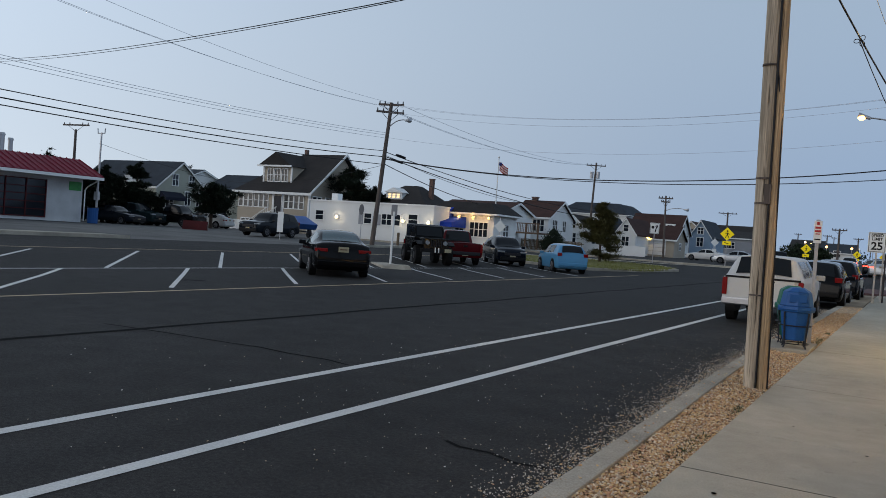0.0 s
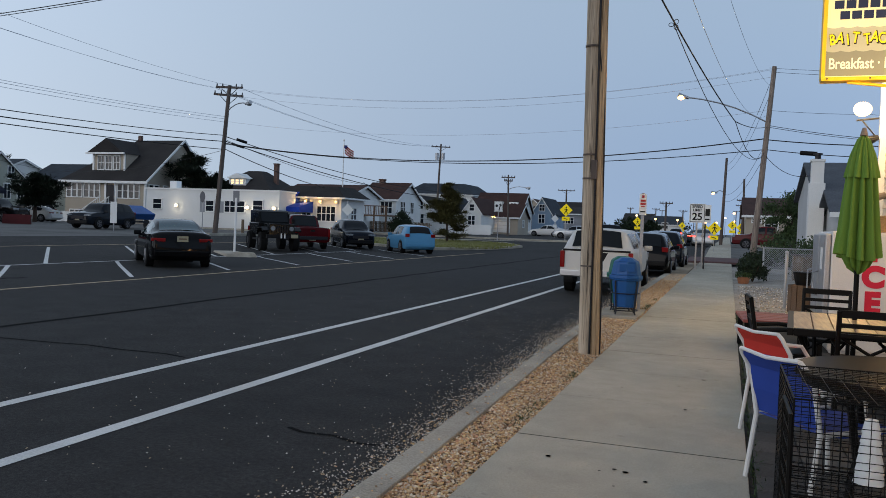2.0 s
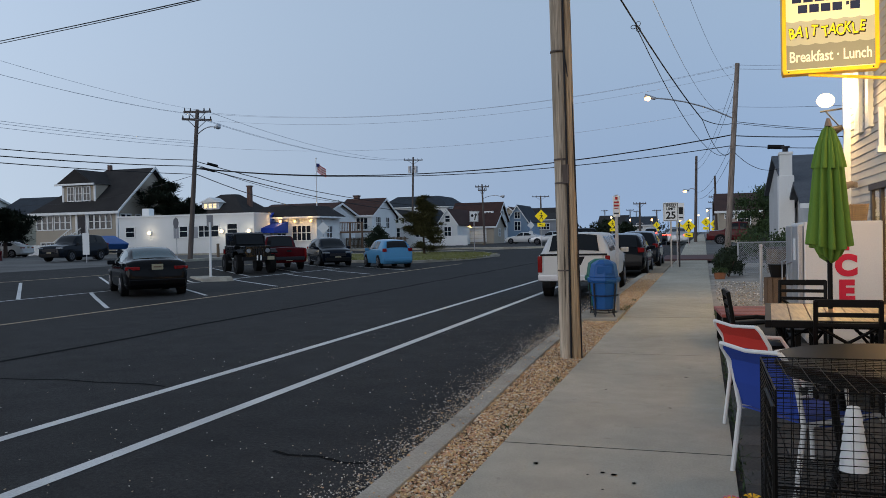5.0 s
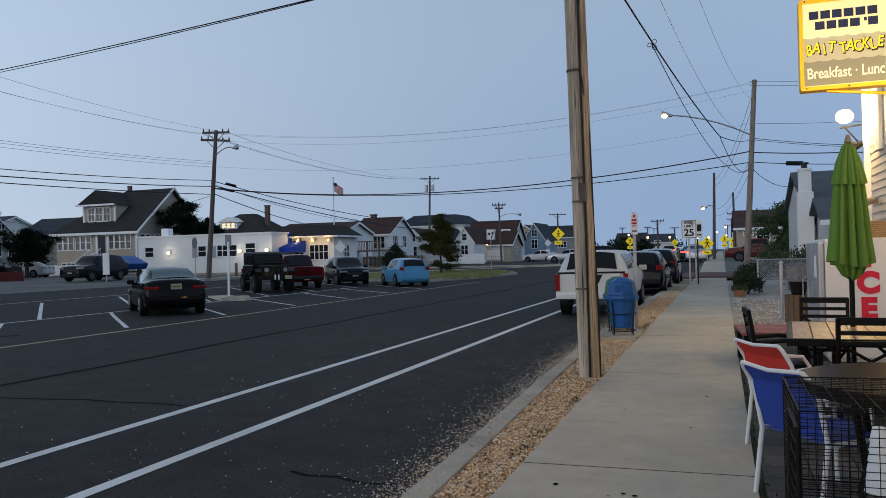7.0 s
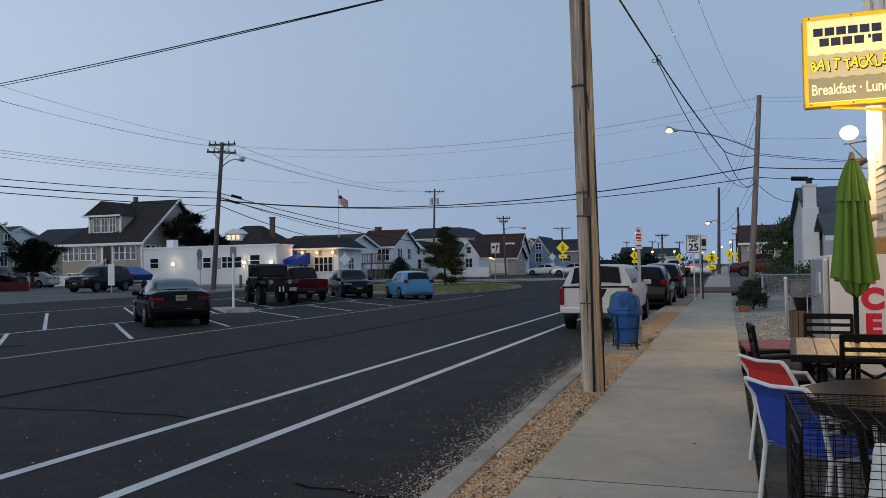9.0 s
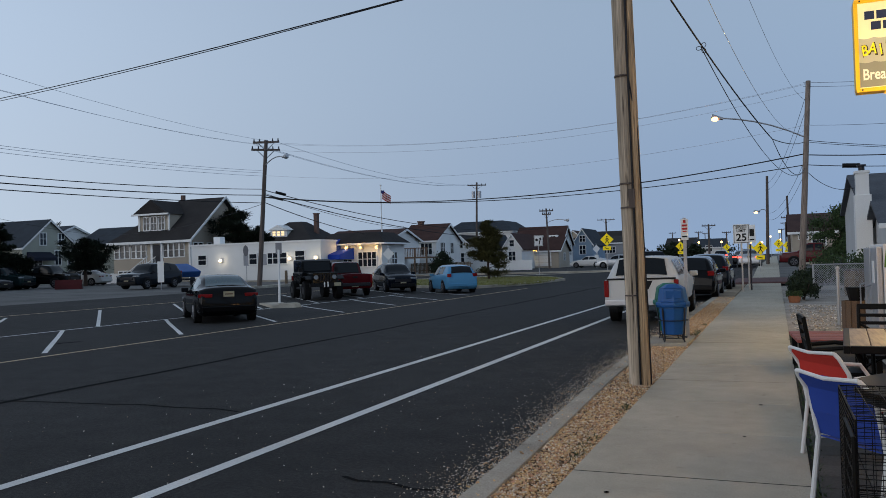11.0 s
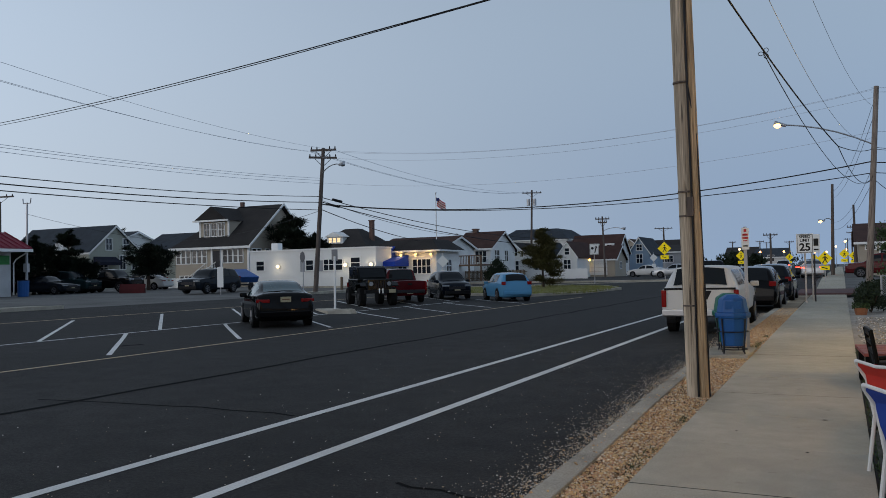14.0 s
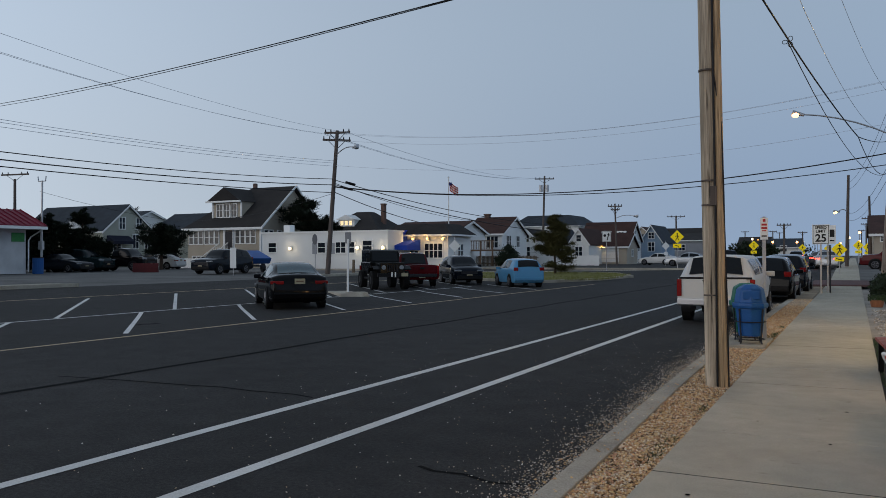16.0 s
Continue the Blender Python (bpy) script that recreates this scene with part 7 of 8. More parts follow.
# business name drawn as plain bars
NAME_BARS = [(-0.47 + 0.165 * k, 0.46, 0.135, 0.125) for k in range(6)] + [(-0.385 + 0.165 * k, 0.295, 0.135, 0.125) for k in range(4)] + [(0.255, 0.33, 0.04, 0.055), (0.36, 0.295, 0.135, 0.125)]
for x, z, w, h in NAME_BARS:
    bm = bmesh.new()
    box(bm, (x, -0.104, z), (w, 0.012, h))
    part("name_bar", bm, M_SIGNNAVY, face)
for word, x0, k in (("BAIT", -0.385, -1), ("TACKLE", 0.195, 1)):
    n = len(word)
    for i, ch in enumerate(word):
        x = x0 + (i - (n - 1) / 2) * (0.108 if k < 0 else 0.104)
        zz = -0.075 + 0.014 * ((i % 2) * 2 - 1) + (0.02 * i / n if k > 0 else 0)
        lettering("sign_letter", ch, M_SIGNBLACK, face, Matrix.Translation((x + 0.008, -0.112, zz - 0.008)) @ FACING @ Matrix.Rotation(radians((-1) ** i * 7), 4, "Z"), 0.25, 0.002, 0.70, 0.013)
        lettering("sign_letter", ch, M_SIGNLEMON, face, Matrix.Translation((x, -0.119, zz)) @ FACING @ Matrix.Rotation(radians((-1) ** i * 7), 4, "Z"), 0.235, 0.002, 0.68, 0.003)
lettering("sign_text", "Breakfast \u00b7 Lunch", M_SIGNWHITE, face, Matrix.Translation((0, -0.121, -0.46)) @ FACING, 0.235, 0.002, 0.72, 0.004)
bm = bmesh.new()
bar(bm, [(-0.3, 0, -0.72), (0.85, 0, -0.86)], 0.025, 6)
part("strut", bm, M_SIGNFRAME, e)
for z in (0.5, -0.6):
    bm = bmesh.new()
    bar(bm, [(0.66, 0, z), (0.9, 0, z)], 0.025, 6)
    part("bracket", bm, M_SIGNFRAME, e)
bm = bmesh.new()
for x in (-0.6, 0, 0.6):
    for z in (0.685, -0.685):
        tube(bm, (x, -0.14, z), (x, -0.128, z), 0.014, seg=6)
part("screws", bm, M_DARKMETAL, e)

# ice freezer
e = thing("ice_freezer", (1.62, 12.0, 0.1), 0, "white ice freezer with red lettering and steel doors", "freezer")
bm = bmesh.new()
box(bm, (0.03, 0, 0.80), (0.90, 1.6, 1.50))
box(bm, (0.03, 0, 0.03), (0.84, 1.5, 0.06))
part("cabinet", bm, mat("white_enamel", (0.68, 0.66, 0.63), 0.4, vary=0.07), e, bevel=0.02)
for y in (-0.4, 0.4):
    bm = bmesh.new()
    box(bm, (-0.46, y, 0.82), (0.07, 0.74, 1.38))
    d = part("door", bm, M_GALV, e, "brushed steel freezer door", bevel=0.015)
    bm = bmesh.new()
    bar(bm, [(-0.5, y + 0.25, 0.7), (-0.56, y + 0.25, 0.72), (-0.56, y + 0.25, 1.0), (-0.5, y + 0.25, 1.02)], 0.012)
    part("handle", bm, M_CHROME, d)
bm = bmesh.new()
box(bm, (-0.5, -0.45, 1.2), (0.008, 0.2, 0.28))
part("notice", bm, M_SIGNWHITE, e)
M_ICE = mat("red_vinyl", (0.62, 0.02, 0.05), 0.4, vary=0.05)
for ch, z in (("I", 1.31), ("C", 0.985), ("E", 0.665)):
    lettering("ice_letter", ch, M_ICE, e, Matrix.Translation((0.06, -0.806, z)) @ FACING, 0.345, 0.003, 1.0, 0.022)
e = thing("basket", (1.82, 11.5, 1.65), 0, "wicker basket on top of the ice freezer", "basket")
bm = bmesh.new()
for k in range(8):
    r = 0.13 + 0.004 * k
    bar(bm, [(r * sx, 0.1 * sy, 0.02 + 0.026 * k) for sx, sy in ((-1, -1), (1, -1), (1, 1), (-1, 1), (-1, -1))], 0.012, 5)
for k in range(10):
    x = -0.13 + 0.029 * k
    tube(bm, (x, -0.105, 0), (x * 1.15, -0.108, 0.22), 0.006, seg=5)
part("weave", bm, mat("wicker", (0.38, 0.24, 0.11), 0.7, vary=0.25, scale=40), e)
bm = bmesh.new()
box(bm, (0, 0, 0.1), (0.25, 0.18, 0.18))
part("lining", bm, M_TAN, e)

# ---------- patio ----------
bm = bmesh.new()
box(bm, (1.431, 8.2, 0.02), (2.558, 16.0, 0.13))
patio = whole("patio", bm, mat("grey_patio", (0.035, 0.033, 0.031), 0.95, vary=0.3, scale=8, bump=0.3, fine=40), "dark grey worn paver patio beside the sidewalk", "patio", kind="structure")
M_PAVER = mat("grey_paver", (0.088, 0.083, 0.077), 0.95, vary=0.3, scale=14, bump=0.25, fine=60, by_object=0.25)
bm = bmesh.new()
box(bm, (0, 0, 0), (0.292, 0.292, 0.02))
paver_mesh = finish(bm, "paver", M_PAVER, bevel=0.004)
rr = random.Random(31)
for i in range(8):
    for k in range(30):
        ob = new("paver", paver_mesh)
        ob.parent = patio
        ob.location = (0.34 + 0.3 * i, 3.0 + 0.3 * k + 0.1 * (i % 2), 0.087 + rr.uniform(-0.002, 0.002))
M_TABLEWOOD = grain_mat("honey_table_wood", (0.42, 0.26, 0.11), (0.24, 0.13, 0.05), 0.4, (1, 0.08, 1), 30, 0.15)
M_TABLEDARK = mat("dark_table_top", (0.014, 0.008, 0.005), 0.42, vary=0.4, scale=12, spec=0.05)
M_IRON = mat("black_iron", (0.005, 0.0045, 0.004), 0.5, 0.0, vary=0.1, spec=0.12)
M_WHITEFRAME = mat("white_frame", (0.68, 0.67, 0.65), 0.4, vary=0.05)
M_BLUESLING = mat("blue_sling", (0.02, 0.055, 0.30), 0.7, vary=0.12, scale=20, bump=0.1, fine=300)
M_REDSLING = mat("red_sling", (0.52, 0.035, 0.025), 0.7, vary=0.12, scale=20, bump=0.1, fine=300)

e = thing("patio_table", (1.07, 7.75, 0.085), -4, "wooden plank patio table with black iron legs", "table")
for k in range(7):
    bm = bmesh.new()
    box(bm, (-0.45 + 0.15 * k, 0, 0.735), (0.144, 1.55, 0.03))
    part("plank", bm, M_TABLEWOOD, e, bevel=0.004)
bm = bmesh.new()
for x in (-0.545, 0.545):
    box(bm, (x, 0, 0.72), (0.05, 1.66, 0.06))
for y in (-0.805, 0.805):
    box(bm, (0, y, 0.72), (1.04, 0.05, 0.06))
part("apron", bm, M_IRON, e, bevel=0.006)
for x in (-0.48, 0.48):
    for y in (-0.7, 0.7):
        bm = bmesh.new()
        bar(bm, [(x, y, 0.7), (x * 0.8, y * 0.92, 0.45), (x * 0.95, y, 0.12), (x * 1.05, y, 0.0)], 0.022, 8)
        bar(bm, [(x * 0.86, y * 0.9, 0.4), (x * 0.45, y * 0.8, 0.52), (x * 0.2, y * 0.75, 0.68)], 0.013, 6)
        part("leg", bm, M_IRON, e)

e = thing("round_table", (1.0, 4.86, 0.085), 0, "round dark table with a glossy worn top", "table")
bm = bmesh.new()
tube(bm, (0, 0, 0.735), (0, 0, 0.765), 0.66, 0.66, 40)
part("tabletop", bm, M_TABLEDARK, e, bevel=0.008)
bm = bmesh.new()
tube(bm, (0, 0, 0.69), (0, 0, 0.735), 0.62, 0.62, 32)
part("apron", bm, M_IRON, e)
for a in range(4):
    c, s = math.cos(a * 1.5708 + 0.6), math.sin(a * 1.5708 + 0.6)
    bm = bmesh.new()
    bar(bm, [(0.5 * c, 0.5 * s, 0.72), (0.42 * c, 0.42 * s, 0.3), (0.52 * c, 0.52 * s, 0.0)], 0.02, 8)
    part("leg", bm, M_IRON, e)


def iron_chair():
    e = thing("patio_chair", (0, 0, 0), 0, "black metal patio chair with slatted crossed back", "chair", "black patio chairs")
    bm = bmesh.new()
    box(bm, (0, 0, 0.43), (0.45, 0.48, 0.035))
    part("seat", bm, M_IRON, e, bevel=0.01)
    for x in (-0.225, 0.225):
        bm = bmesh.new()
        bar(bm, [(x, -0.24, 0), (x, -0.22, 0.42), (x, -0.30, 0.92)], 0.019, 6)
        part("back_leg", bm, M_IRON, e)
        bm = bmesh.new()
        bar(bm, [(x, 0.24, 0), (x, 0.23, 0.64)], 0.018, 6)
        part("front_leg", bm, M_IRON, e)
        bm = bmesh.new()
        bar(bm, [(x, 0.26, 0.63), (x * 1.08, 0.0, 0.66), (x, -0.25, 0.64)], 0.02, 6)
        part("arm", bm, M_IRON, e)
    for z, y, h in ((0.90, -0.295, 0.06), (0.81, -0.28, 0.035), (0.73, -0.27, 0.035)):
        bm = bmesh.new()
        box(bm, (0, y, z), (0.47, 0.025, h))
        part("slat", bm, M_IRON, e, bevel=0.006)
    bm = bmesh.new()
    bar(bm, [(-0.215, -0.265, 0.72), (0.0, -0.25, 0.59), (0.215, -0.225, 0.46)], 0.014, 6)
    bar(bm, [(0.215, -0.265, 0.72), (0.0, -0.25, 0.59), (-0.215, -0.225, 0.46)], 0.014, 6)
    part("cross_brace", bm, M_IRON, e)
    return e


ch = iron_chair()
ch.matrix_basis = pose(1.04, 7.1, 0.085, 0, 0, -3)
for x, y, r in ((0.47, 7.9, -86), (0.95, 9.2, 172), (1.95, 8.3, 95), (2.0, 7.3, 80), (1.95, 6.2, 100)):
    copy_thing(ch, pose(x, y, 0.085, 0, 0, r))


def sling_chair(place, rz, back, seat, label):
    """White tubular chair with fabric slings; it faces +y."""
    e = thing("sling_chair", place, rz, label, "chair", "white-framed sling chairs")
    for x in (-0.27, 0.27):
        bm = bmesh.new()
        bar(bm, [(x, -0.31, 0.0), (x, -0.25, 0.40), (x, -0.30, 0.66), (x, -0.37, 0.77), (x * 0.93, -0.39, 0.80)], 0.015, 8)
        bar(bm, [(x, -0.24, 0.40), (x, 0.26, 0.42), (x, 0.30, 0.38)], 0.015, 8)
        part("side_frame", bm, M_WHITEFRAME, e, flat=False)
        bm = bmesh.new()
        bar(bm, [(x * 1.12, -0.28, 0.63), (x * 1.16, 0.0, 0.65), (x * 1.15, 0.22, 0.63), (x * 1.12, 0.30, 0.52), (x * 1.06, 0.30, 0.0)], 0.015, 8)
        part("arm", bm, M_WHITEFRAME, e, flat=False)
    bm = bmesh.new()
    bar(bm, [(-0.25, -0.39, 0.80), (0, -0.41, 0.785), (0.25, -0.39, 0.80)], 0.012, 8)
    part("top_rail", bm, M_WHITEFRAME, e)
    prof_back = [(-0.24, 0.42), (-0.29, 0.56), (-0.32, 0.70), (-0.37, 0.76), (-0.385, 0.79)]
    prof_seat = [(-0.24, 0.41), (-0.1, 0.385), (0.1, 0.39), (0.28, 0.415)]
    for name, prof, m in (("back_sling", prof_back, back), ("seat_sling", prof_seat, seat)):
        bm = bmesh.new()
        for (ya, za), (yb, zb) in zip(prof, prof[1:]):
            poly(bm, [(-0.265, ya, za), (0.265, ya, za), (0.265, yb, zb), (-0.265, yb, zb)])
        bmesh.ops.remove_doubles(bm, verts=bm.verts, dist=0.001)
        bmesh.ops.solidify(bm, geom=bm.faces, thickness=0.008)
        part(name, bm, m, e)
    return e


sling_chair((0.54, 5.15, 0.085), -55, M_BLUESLING, M_BLUESLING, "white-framed patio chair with blue sling fabric")
sling_chair((0.52, 6.4, 0.085), -58, M_REDSLING, M_REDSLING, "white-framed patio chair with red sling fabric")
sling_chair((1.62, 4.7, 0.085), 75, M_BLUESLING, M_REDSLING, "white-framed patio chair with blue back and red seat")
sling_chair((1.75, 5.55, 0.085), 110, M_BLUESLING, M_BLUESLING, "white-framed patio chair with blue sling fabric")

# closed umbrella through the plank table
e = thing("umbrella", (1.07, 8.05, 0.085), 0, "closed green patio umbrella on a dark pole", "umbrella")
bm = bmesh.new()
tube(bm, (0, 0, 0), (0, 0, 2.41), 0.022, seg=10)
part("pole", bm, M_IRON, e)
bm = bmesh.new()
tube(bm, (0, 0, 0), (0, 0, 0.06), 0.25, 0.22, 20)
part("base", bm, M_IRON, e)
M_CANVAS = mat("green_canvas", (0.115, 0.215, 0.035), 0.85, vary=0.15, scale=10, bump=0.1, fine=200)


def folded(bm, prof, folds, depth, twist=0.0):
    """Cloth gathered round a pole: pleats with rounded ridges and sharp valleys, and an uneven hem."""
    n = folds * 8
    rr = random.Random(folds)
    amount = [rr.uniform(0.7, 1.2) for _ in range(folds)]
    rings = []
    for z, r in prof:
        ring = []
        for i in range(n):
            a = 2 * math.pi * i / n
            k = amount[int(i / 8) % folds]
            pleat = 1 - depth * k * (1 - abs(math.sin(folds * a / 2 + z * twist)))
            ring.append(bm.verts.new((r * pleat * math.cos(a), r * pleat * math.sin(a), z + 0.03 * math.sin(2 * a + 1) * (1 if z < 1.45 else 0.2))))
        rings.append(ring)
    for r0, r1 in zip(rings, rings[1:]):
        for i in range(n):
            bm.faces.new((r0[i], r0[(i + 1) % n], r1[(i + 1) % n], r1[i]))


bm = bmesh.new()
folded(bm, [(1.19, 0.04), (1.22, 0.10), (1.29, 0.135), (1.325, 0.15), (1.315, 0.205), (1.37, 0.200), (1.55, 0.178), (1.8, 0.155), (2.06, 0.128), (2.25, 0.095), (2.38, 0.03)], 11, 0.50, 0.5)
part("canopy", bm, M_CANVAS, e, flat=False)
bm = bmesh.new()
folded(bm, [(2.02, 0.150), (2.05, 0.146), (2.22, 0.108), (2.36, 0.055), (2.40, 0.02)], 11, 0.35)
part("vent_cap", bm, M_CANVAS, e, flat=False)
bm = bmesh.new()
tube(bm, (0, 0, 2.40), (0, 0, 2.47), 0.035, 0.015, 10)
part("finial", bm, M_TAN, e)

# wire cage rack with a white bucket inside
e = thing("wire_rack", (0.22, 3.1, 0.085), 0, "black wire mesh cage rack on the patio", "wire rack")
W_, D_, H_ = 1.1, 0.80, 0.90


def mesh_panel(name, o, u, v, nu, nv, r=0.0016):
    """A welded panel: a thicker rim, and thin wires as pieces of their own, a little out of true."""
    o, u, v = Vector(o), Vector(u), Vector(v)
    bm = bmesh.new()
    bar(bm, [o, o + u, o + u + v, o + v, o], r * 2, 5)
    panel = part(name, bm, M_IRON, e)
    jig = random.Random(name)
    for along, across, count in ((v, u, nu), (u, v, nv)):
        bm = bmesh.new()
        mid = along * 0.5 + u.cross(v).normalized() * jig.uniform(-0.004, 0.004)
        bar(bm, [Vector((0, 0, 0)), mid, along], r, 4)
        me = finish(bm, "wire", M_IRON)
        for i in range(1, count):
            w = new("wire", me)
            w.parent = panel
            w.location = o + across * ((i + jig.uniform(-0.12, 0.12)) / count)


mesh_panel("side_panel", (0, 0, 0), (0, D_, 0), (0, 0, H_), 20, 44, 0.0019)
mesh_panel("side_panel", (W_, 0, 0), (0, D_, 0), (0, 0, H_), 20, 40, 0.0019)
mesh_panel("front_panel", (0, 0, 0), (W_, 0, 0), (0, 0, H_ * 0.62), 34, 40, 0.0021)
mesh_panel("front_panel", (0, 0, H_ * 0.62), (W_, 0, 0), (0, 0, H_ * 0.38), 22, 12, 0.0019)
mesh_panel("back_panel", (0, D_, 0), (W_, 0, 0), (0, 0, H_), 34, 40, 0.0019)
mesh_panel("top_panel", (0, 0, H_), (W_, 0, 0), (0, D_, 0), 16, 18, 0.0017)
mesh_panel("shelf", (0, 0, H_ * 0.5), (W_, 0, 0), (0, D_, 0), 34, 16, 0.002)
mesh_panel("base_panel", (0, 0, 0.03), (W_, 0, 0), (0, D_, 0), 30, 16, 0.002)
mesh_panel("door_panel", (-0.012, -0.05, 0.35), (0.0, 0.35, 0), (0, 0, 0.5), 6, 8, 0.004)
e = thing("bucket", (0.57, 3.74, 0.545), 0, "tapered stack of white plastic cups in the rack", "cups")
for k in range(6):
    bm = bmesh.new()
    tube(bm, (0, 0, 0.042 * k), (0, 0, 0.042 * k + 0.055), 0.062 - 0.005 * k, 0.050 - 0.005 * k, 16)
    part("cup", bm, M_SIGNWHITE, e)
for x, y, z, s, m, lab in ((0.95, 3.4, 0.12, 0.14, M_BINBLUE, "blue box at the bottom of the rack"), (0.6, 3.45, 0.12, 0.12, M_TRIM, "white carton at the bottom of the rack")):
    bm = bmesh.new()
    box(bm, (x, y, z + s / 2), (s, s * 0.8, s), rz=20)
    whole("carton", bm, m, lab, "box", bevel=0.006)

# flower pots
M_PINK, M_YEL, M_ORANGE = mat("pink_petal", (0.75, 0.05, 0.22), 0.6, vary=0.2), mat("yellow_petal", (0.85, 0.50, 0.03), 0.6, vary=0.2), mat("orange_petal", (0.75, 0.20, 0.04), 0.6, vary=0.2)
M_CLAY = mat("terracotta", (0.30, 0.13, 0.07), 0.85, vary=0.2)


def flower_pot(x, y, z, r, label, petals, seed, h=0.2):
    rr = random.Random(seed)
    e = thing("flower_pot", (x, y, z), 0, label, "flower pot")
    bm = bmesh.new()
    tube(bm, (0, 0, 0), (0, 0, h), r * 0.75, r, 14)
    part("pot", bm, M_CLAY, e)
    bm = bmesh.new()
    for i in range(420):
        p = Vector((rr.uniform(-r, r) * 1.15, rr.uniform(-r, r) * 1.15, h + rr.uniform(-0.02, 0.13)))
        q = Euler((rr.uniform(0, 6), rr.uniform(0, 6), rr.uniform(0, 6))).to_matrix()
        poly(bm, [p + q @ Vector(c) * 0.05 for c in ((-0.6, 0, 0), (0, -0.3, 0), (0.6, 0, 0), (0, 0.3, 0))])
    part("leaves", bm, M_LEAF2, e)
    for i in range(26):
        bm = bmesh.new()
        p = Vector((rr.uniform(-r, r), rr.uniform(-r, r), h + 0.10 + rr.uniform(0, 0.07)))
        for a in range(6):
            c, s = math.cos(a * 1.047), math.sin(a * 1.047)
            poly(bm, [p, p + Vector((0.03 * c - 0.012 * s, 0.03 * s + 0.012 * c, 0.01)), p + Vector((0.04 * c, 0.04 * s, 0.004)), p + Vector((0.03 * c + 0.012 * s, 0.03 * s - 0.012 * c, 0.01))])
        part("flower", bm, rr.choice(petals), e)


flower_pot(0.17, 3.98, 0.085, 0.12, "clay pot of pink and yellow flowers", (M_PINK, M_YEL, M_PINK, M_YEL), 1, 0.05)
flower_pot(0.45, 26.4, 0.08, 0.2, "clay pot beside a bush", (M_LEAF2,), 2)
flower_pot(2.75, 27.0, 0.45, 0.25, "hanging pot of orange flowers", (M_ORANGE,), 3, 0.3)

# yard beyond the patio
bm = bmesh.new()
box(bm, (3.2, 28, 0.0), (6.1, 22.8, 0.15))
whole("yard", bm, mat("pale_gravel_yard", (0.33, 0.30, 0.26), 0.95, vary=0.4, scale=12, bump=0.4, fine=50), "pale gravel yard with weeds", "ground", kind="structure")
scatter("yard_stones", 1500, M_GRIT, "loose pale stones in the yard", lambda r: (r.uniform(0.25, 3.0), r.uniform(16.8, 25), 0.085), 0.024, 7)
e = thing("low_bench", (0.62, 11.2, 0.085), 4, "low reddish brown slatted bench", "bench")
M_REDWOOD = grain_mat("red_brown_wood", (0.32, 0.07, 0.05), (0.16, 0.035, 0.03), 0.6, (0.08, 1, 1), 30, 0.2)
for k in range(6):
    bm = bmesh.new()
    box(bm, (0, -0.5 + 0.2 * k, 0.42), (0.95, 0.17, 0.04))
    part("slat", bm, M_REDWOOD, e, bevel=0.008)
for x in (-0.42, 0.42):
    for y in (-0.45, 0.45):
        bm = bmesh.new()
        box(bm, (x, y, 0.2), (0.06, 0.06, 0.4))
        part("leg", bm, M_IRON, e)
e = thing("barrel_planter", (1.38, 17.3, 0.08), 0, "wooden barrel planter with a dark pot on top", "planter")
bm = bmesh.new()
tube(bm, (0, 0, 0.1), (0, 0, 0.5), 0.23, seg=14)
br = part("barrel", bm, M_DECK, e)
for a in range(14):
    c, s = math.cos(a * 0.4488), math.sin(a * 0.4488)
    bm = bmesh.new()
    box(bm, (0.24 * c, 0.24 * s, 0.27), (0.04, 0.10, 0.54), rz=math.degrees(a * 0.4488))
    part("stave", bm, M_DECK, br)
bm = bmesh.new()
tube(bm, (0, 0, 0.54), (0, 0, 0.80), 0.13, 0.19, 14)
part("pot", bm, M_BLACKPLASTIC, e)
# chain-link fence
e = thing("chain_link_fence", (1.1, 29.3, 0.08), 0, "grey chain-link fence with steel posts", "fence")
for x in (0, 1.6, 3.2):
    bm = bmesh.new()
    tube(bm, (x, 0, 0), (x, 0, 1.1), 0.03, seg=8)
    part("post", bm, M_GALV, e)
bm = bmesh.new()
bar(bm, [(0, 0, 1.08), (3.2, 0, 1.08)], 0.02)
part("top_rail", bm, M_GALV, e)
bm = bmesh.new()
for k in range(64):
    for d in (1, -1):
        x = -1.0 + 0.07 * k
        a, b = (x, 0.03), (x + 1.0, 1.06)
        if a[0] < 0:
            a = (0, 0.03 - a[0] * 1.03)
        if b[0] > 3.2:
            b = (3.2, 1.06 - (b[0] - 3.2) * 1.03)
        if a[0] >= b[0] or a[1] >= 1.06 or b[1] <= 0.03:
            continue
        pa, pb = (a, b) if d == 1 else ((3.2 - a[0], a[1]), (3.2 - b[0], b[1]))
        tube(bm, (pa[0], 0, pa[1]), (pb[0], 0, pb[1]), 0.004, seg=3, caps=False)
part("wire_mesh", bm, M_GALV, e)
e = thing("fence_post", (1.12, 18.1, 0.08), 0, "single galvanised steel fence post", "post")
bm = bmesh.new()
tube(bm, (0, 0, 0), (0, 0, 1.14), 0.035, seg=10)
part("post", bm, M_GALV, e)
bm = bmesh.new()
bmesh.ops.create_uvsphere(bm, u_segments=10, v_segments=6, radius=0.045, matrix=Matrix.Translation((0, 0, 1.15)))
part("cap", bm, M_GALV, e)
e = thing("wooden_bin", (2.9, 30.4, 0.08), 0, "weathered grey plank storage box", "storage box")
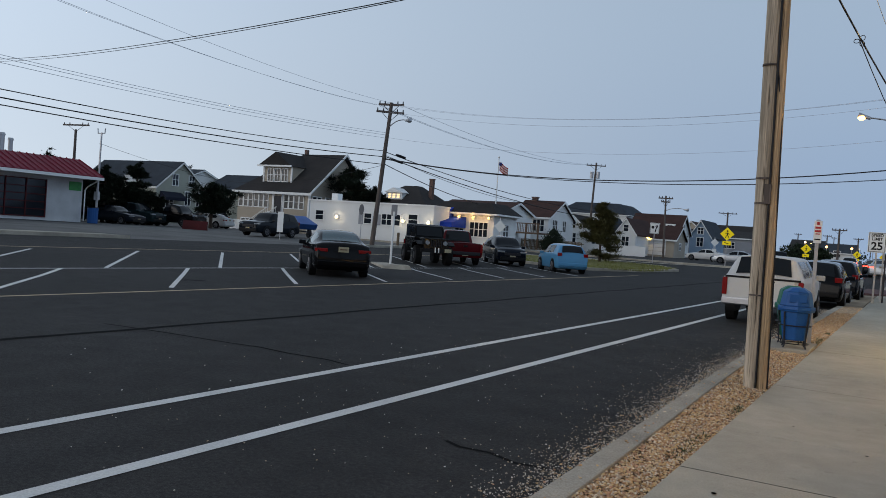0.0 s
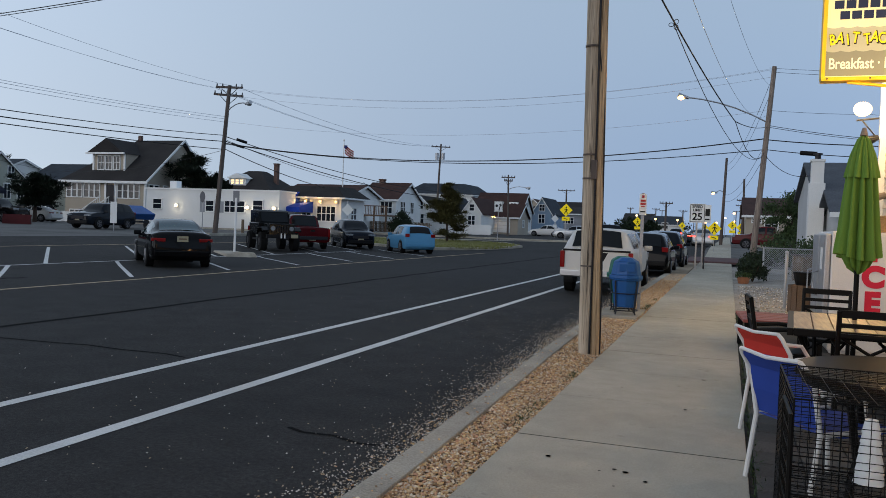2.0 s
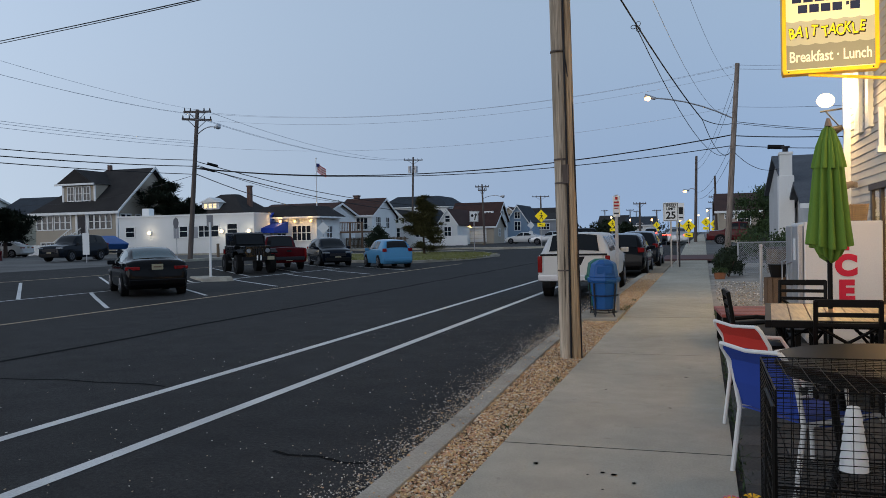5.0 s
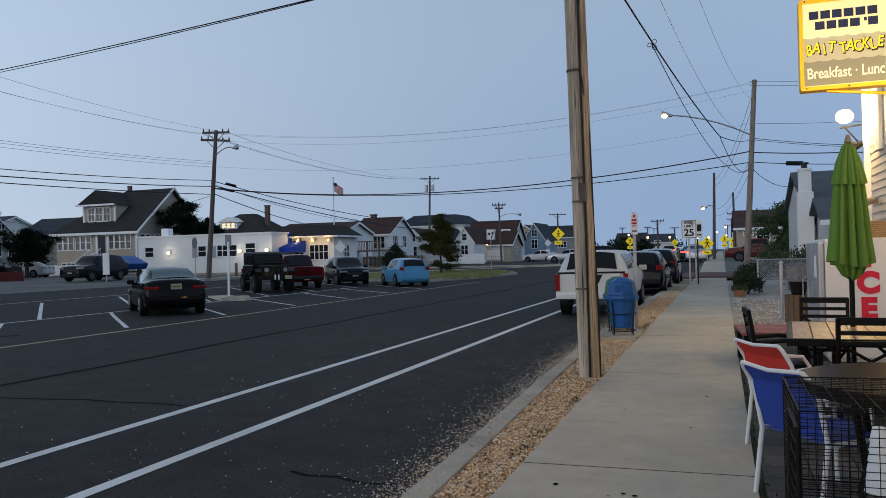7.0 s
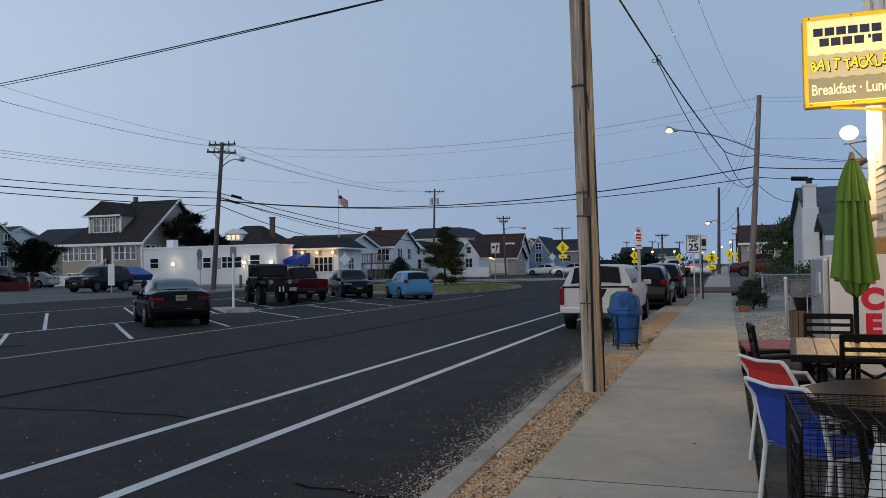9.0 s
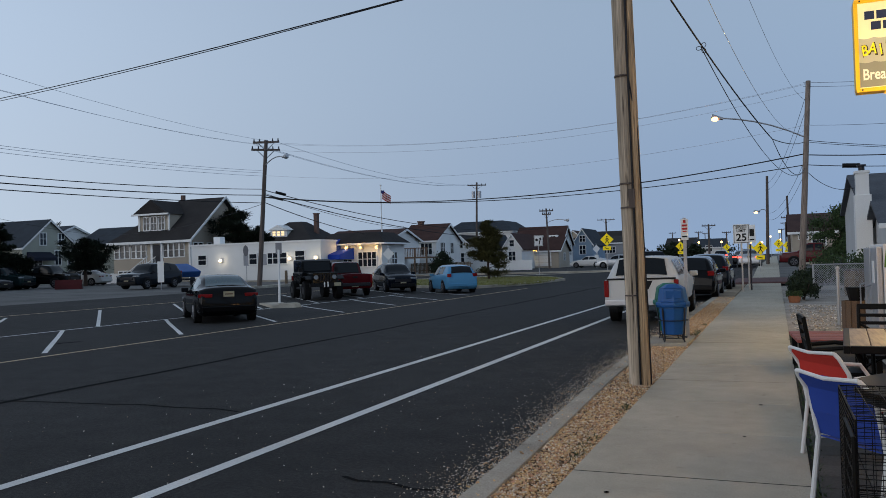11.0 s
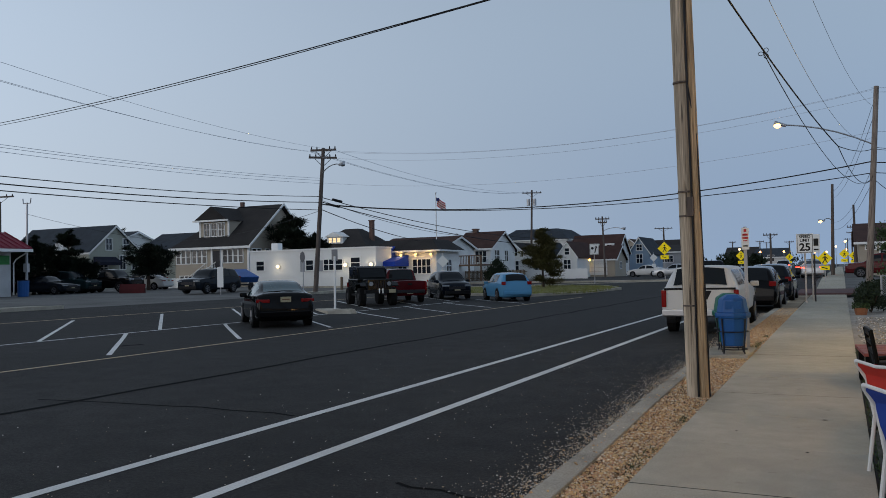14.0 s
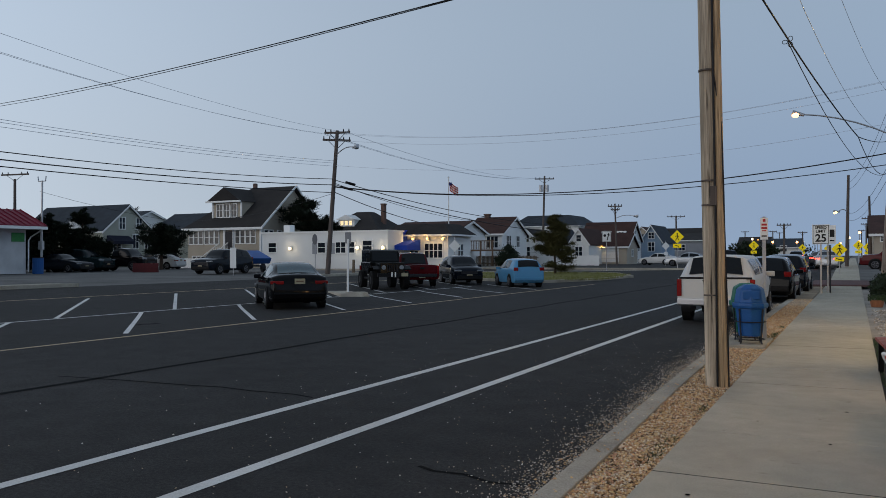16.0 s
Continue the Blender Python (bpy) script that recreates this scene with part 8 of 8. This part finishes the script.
for k in range(11):
    bm = bmesh.new()
    box(bm, (-0.75 + 0.15 * k, -0.4, 0.42), (0.14, 0.03, 0.84))
    part("plank", bm, M_WOODFENCE, e)
bm = bmesh.new()
box(bm, (0, 0, 0.86), (1.7, 0.9, 0.06))
part("lid", bm, M_POLE_DARK, e)
bm = bmesh.new()
box(bm, (0, 0.02, 0.42), (1.6, 0.76, 0.8))
part("body", bm, M_WOODFENCE, e)


def shrub(x, y, w, d, h, leaf, label, seed, n=2200, size=0.09):
    rr = random.Random(seed)
    e = thing("bush", (x, y, 0.07), 0, label, "bush")
    bm = bmesh.new()
    for i in range(7):
        bar(bm, [(0, 0, 0), (rr.uniform(-w, w) * 0.35, rr.uniform(-d, d) * 0.35, h * 0.7)], 0.015, 5)
    part("stem", bm, M_BARK, e)
    vs, fs = [], []
    cl = [(rr.uniform(-0.42, 0.42) * w, rr.uniform(-0.42, 0.42) * d, rr.uniform(0.25, 0.8) * h) for _ in range(22)]
    for i in range(n):
        c = rr.choice(cl)
        p = Vector((c[0] + rr.gauss(0, 0.1) * w, c[1] + rr.gauss(0, 0.1) * d, max(0.03, c[2] + rr.gauss(0, 0.11) * h)))
        q = Euler((rr.uniform(0, 6), rr.uniform(0, 6), rr.uniform(0, 6))).to_matrix()
        b0 = len(vs)
        vs += [tuple(p + q @ Vector(k) * size * rr.uniform(0.7, 1.3)) for k in ((-0.5, 0, 0), (0, -0.25, 0.05), (0.5, 0, 0), (0, 0.25, 0.05))]
        fs.append((b0, b0 + 1, b0 + 2, b0 + 3))
    me = bpy.data.meshes.new("foliage")
    me.from_pydata(vs, [], fs)
    me.materials.append(leaf)
    ob = new("foliage", me)
    ob.parent = e


shrub(0.75, 27.8, 0.8, 1.6, 0.75, M_LEAF, "low green bush at the sidewalk edge", 1)
shrub(0.95, 32.0, 0.9, 3.0, 0.9, M_LEAF, "dark green hedge along the sidewalk", 2, 3000, 0.11)
shrub(2.6, 33.6, 2.6, 2.2, 1.5, M_LEAF2, "spreading green juniper behind the fence", 3, 5200, 0.12)
shrub(4.6, 28.5, 1.6, 1.4, 1.3, M_LEAF, "dark shrub before the porch", 4, 2500, 0.1)
rnd = np.random.RandomState(11)
vs, fs = [], []
for i in range(1500):
    if i % 3:
        x, y = 0.17 + abs(rnd.normal(0, 0.035)), rnd.uniform(3, 16) + 0.6 * math.sin(i)
    else:
        x, y = -1.42 - abs(rnd.normal(0, 0.06)), rnd.choice([6.0, 6.4, 8.0, 15.6, 15.9, 16.2, 16.5, 18.0]) + rnd.normal(0, 0.15)
    z, h, a = 0.085, rnd.uniform(0.012, 0.045), rnd.uniform(0, 6.28)
    b0 = len(vs)
    vs += [(x - 0.006 * math.cos(a), y - 0.006 * math.sin(a), z), (x + 0.006 * math.cos(a), y + 0.006 * math.sin(a), z), (x + rnd.normal(0, 0.03), y + rnd.normal(0, 0.03), z + h)]
    fs.append((b0, b0 + 1, b0 + 2))
me = bpy.data.meshes.new("weeds")
me.from_pydata(vs, [], fs)
me.materials.append(M_LEAF2)
tagged(new("weeds", me), "green weeds along the sidewalk edges", "weeds", kind="stuff")

# brick driveway strip across the sidewalk
bm = bmesh.new()
box(bm, (-0.8, 47, 0.12), (2.7, 8.0, 0.1))
whole("driveway", bm, mat("red_pavers", (0.12, 0.07, 0.07), 0.9, vary=0.3, scale=20), "dark reddish paved driveway crossing the sidewalk", "driveway", kind="structure")
bm = bmesh.new()
box(bm, (-1.75, 34, 0.02), (0.66, 16, 0.15))
whole("verge_far", bm, mat("sandy_verge", (0.34, 0.27, 0.19), 0.95, vary=0.35, scale=10, bump=0.3), "sandy verge strip with sparse stones", "ground", kind="structure")
sheet("far_sidewalk_strip", [-1.35, -0.6, 0.15], [51] + steps(54, 120, 3) + [300], M_CONCRETE, "pale concrete sidewalk receding up the road", "pavement", 0.09)
sheet("far_verge", [0.15, 1.0, 2.5], [51] + steps(54, 120, 3) + [300], M_LOT, "gravel shoulder beside the receding sidewalk", "ground", 0.07)

# sidewalk slabs
walkway = tagged(new("sidewalk"), "pale concrete slab sidewalk with narrow joints", "sidewalk", kind="structure")
slabs = []
for ln in (1.4537, 1.4377):
    bm = bmesh.new()
    box(bm, (0, 0, 0), (1.53, ln, 0.16))
    slabs.append(finish(bm, "slab", M_CONCRETE, bevel=0.004))
rr = random.Random(8)
for k in range(35):
    ob = new("slab", slabs[k % 3 == 2])
    ob.parent = walkway
    ob.location = (-0.615, -7.6 + 1.4617 * (k + 0.5) - (0.008 if k % 3 == 2 else 0), 0.02 + rr.uniform(-0.002, 0.002))
for k in range(1, 35):
    wide = k % 3 == 0
    bm = bmesh.new()
    box(bm, (-0.615, -7.6 + 1.4617 * k - (0.004 if wide else 0), 0.055), (1.52, 0.028 if wide else 0.012, 0.084))
    part("joint", bm, M_TAR if wide else M_KERB, walkway)

# flattened gum spots on the slabs
rr = random.Random(17)
bm = bmesh.new()
for x, y in ((-0.62, 4.95), (-0.55, 4.92), (-0.70, 4.88), (-0.42, 4.78), (-1.05, 5.05), (-0.58, 4.62), (-0.30, 6.9), (-0.9, 7.6), (-0.2, 8.4)):
    r = rr.uniform(0.008, 0.02)
    poly(bm, [(x + r * math.cos(k * 0.7) * rr.uniform(0.8, 1.2), y + r * math.sin(k * 0.7) * rr.uniform(0.8, 1.2), 0.106) for k in range(9)])
bmesh.ops.solidify(bm, geom=bm.faces, thickness=0.002)
whole("gum_spots", bm, M_TAR, "small black gum spots trodden into the slabs", "stain", kind="stuff")
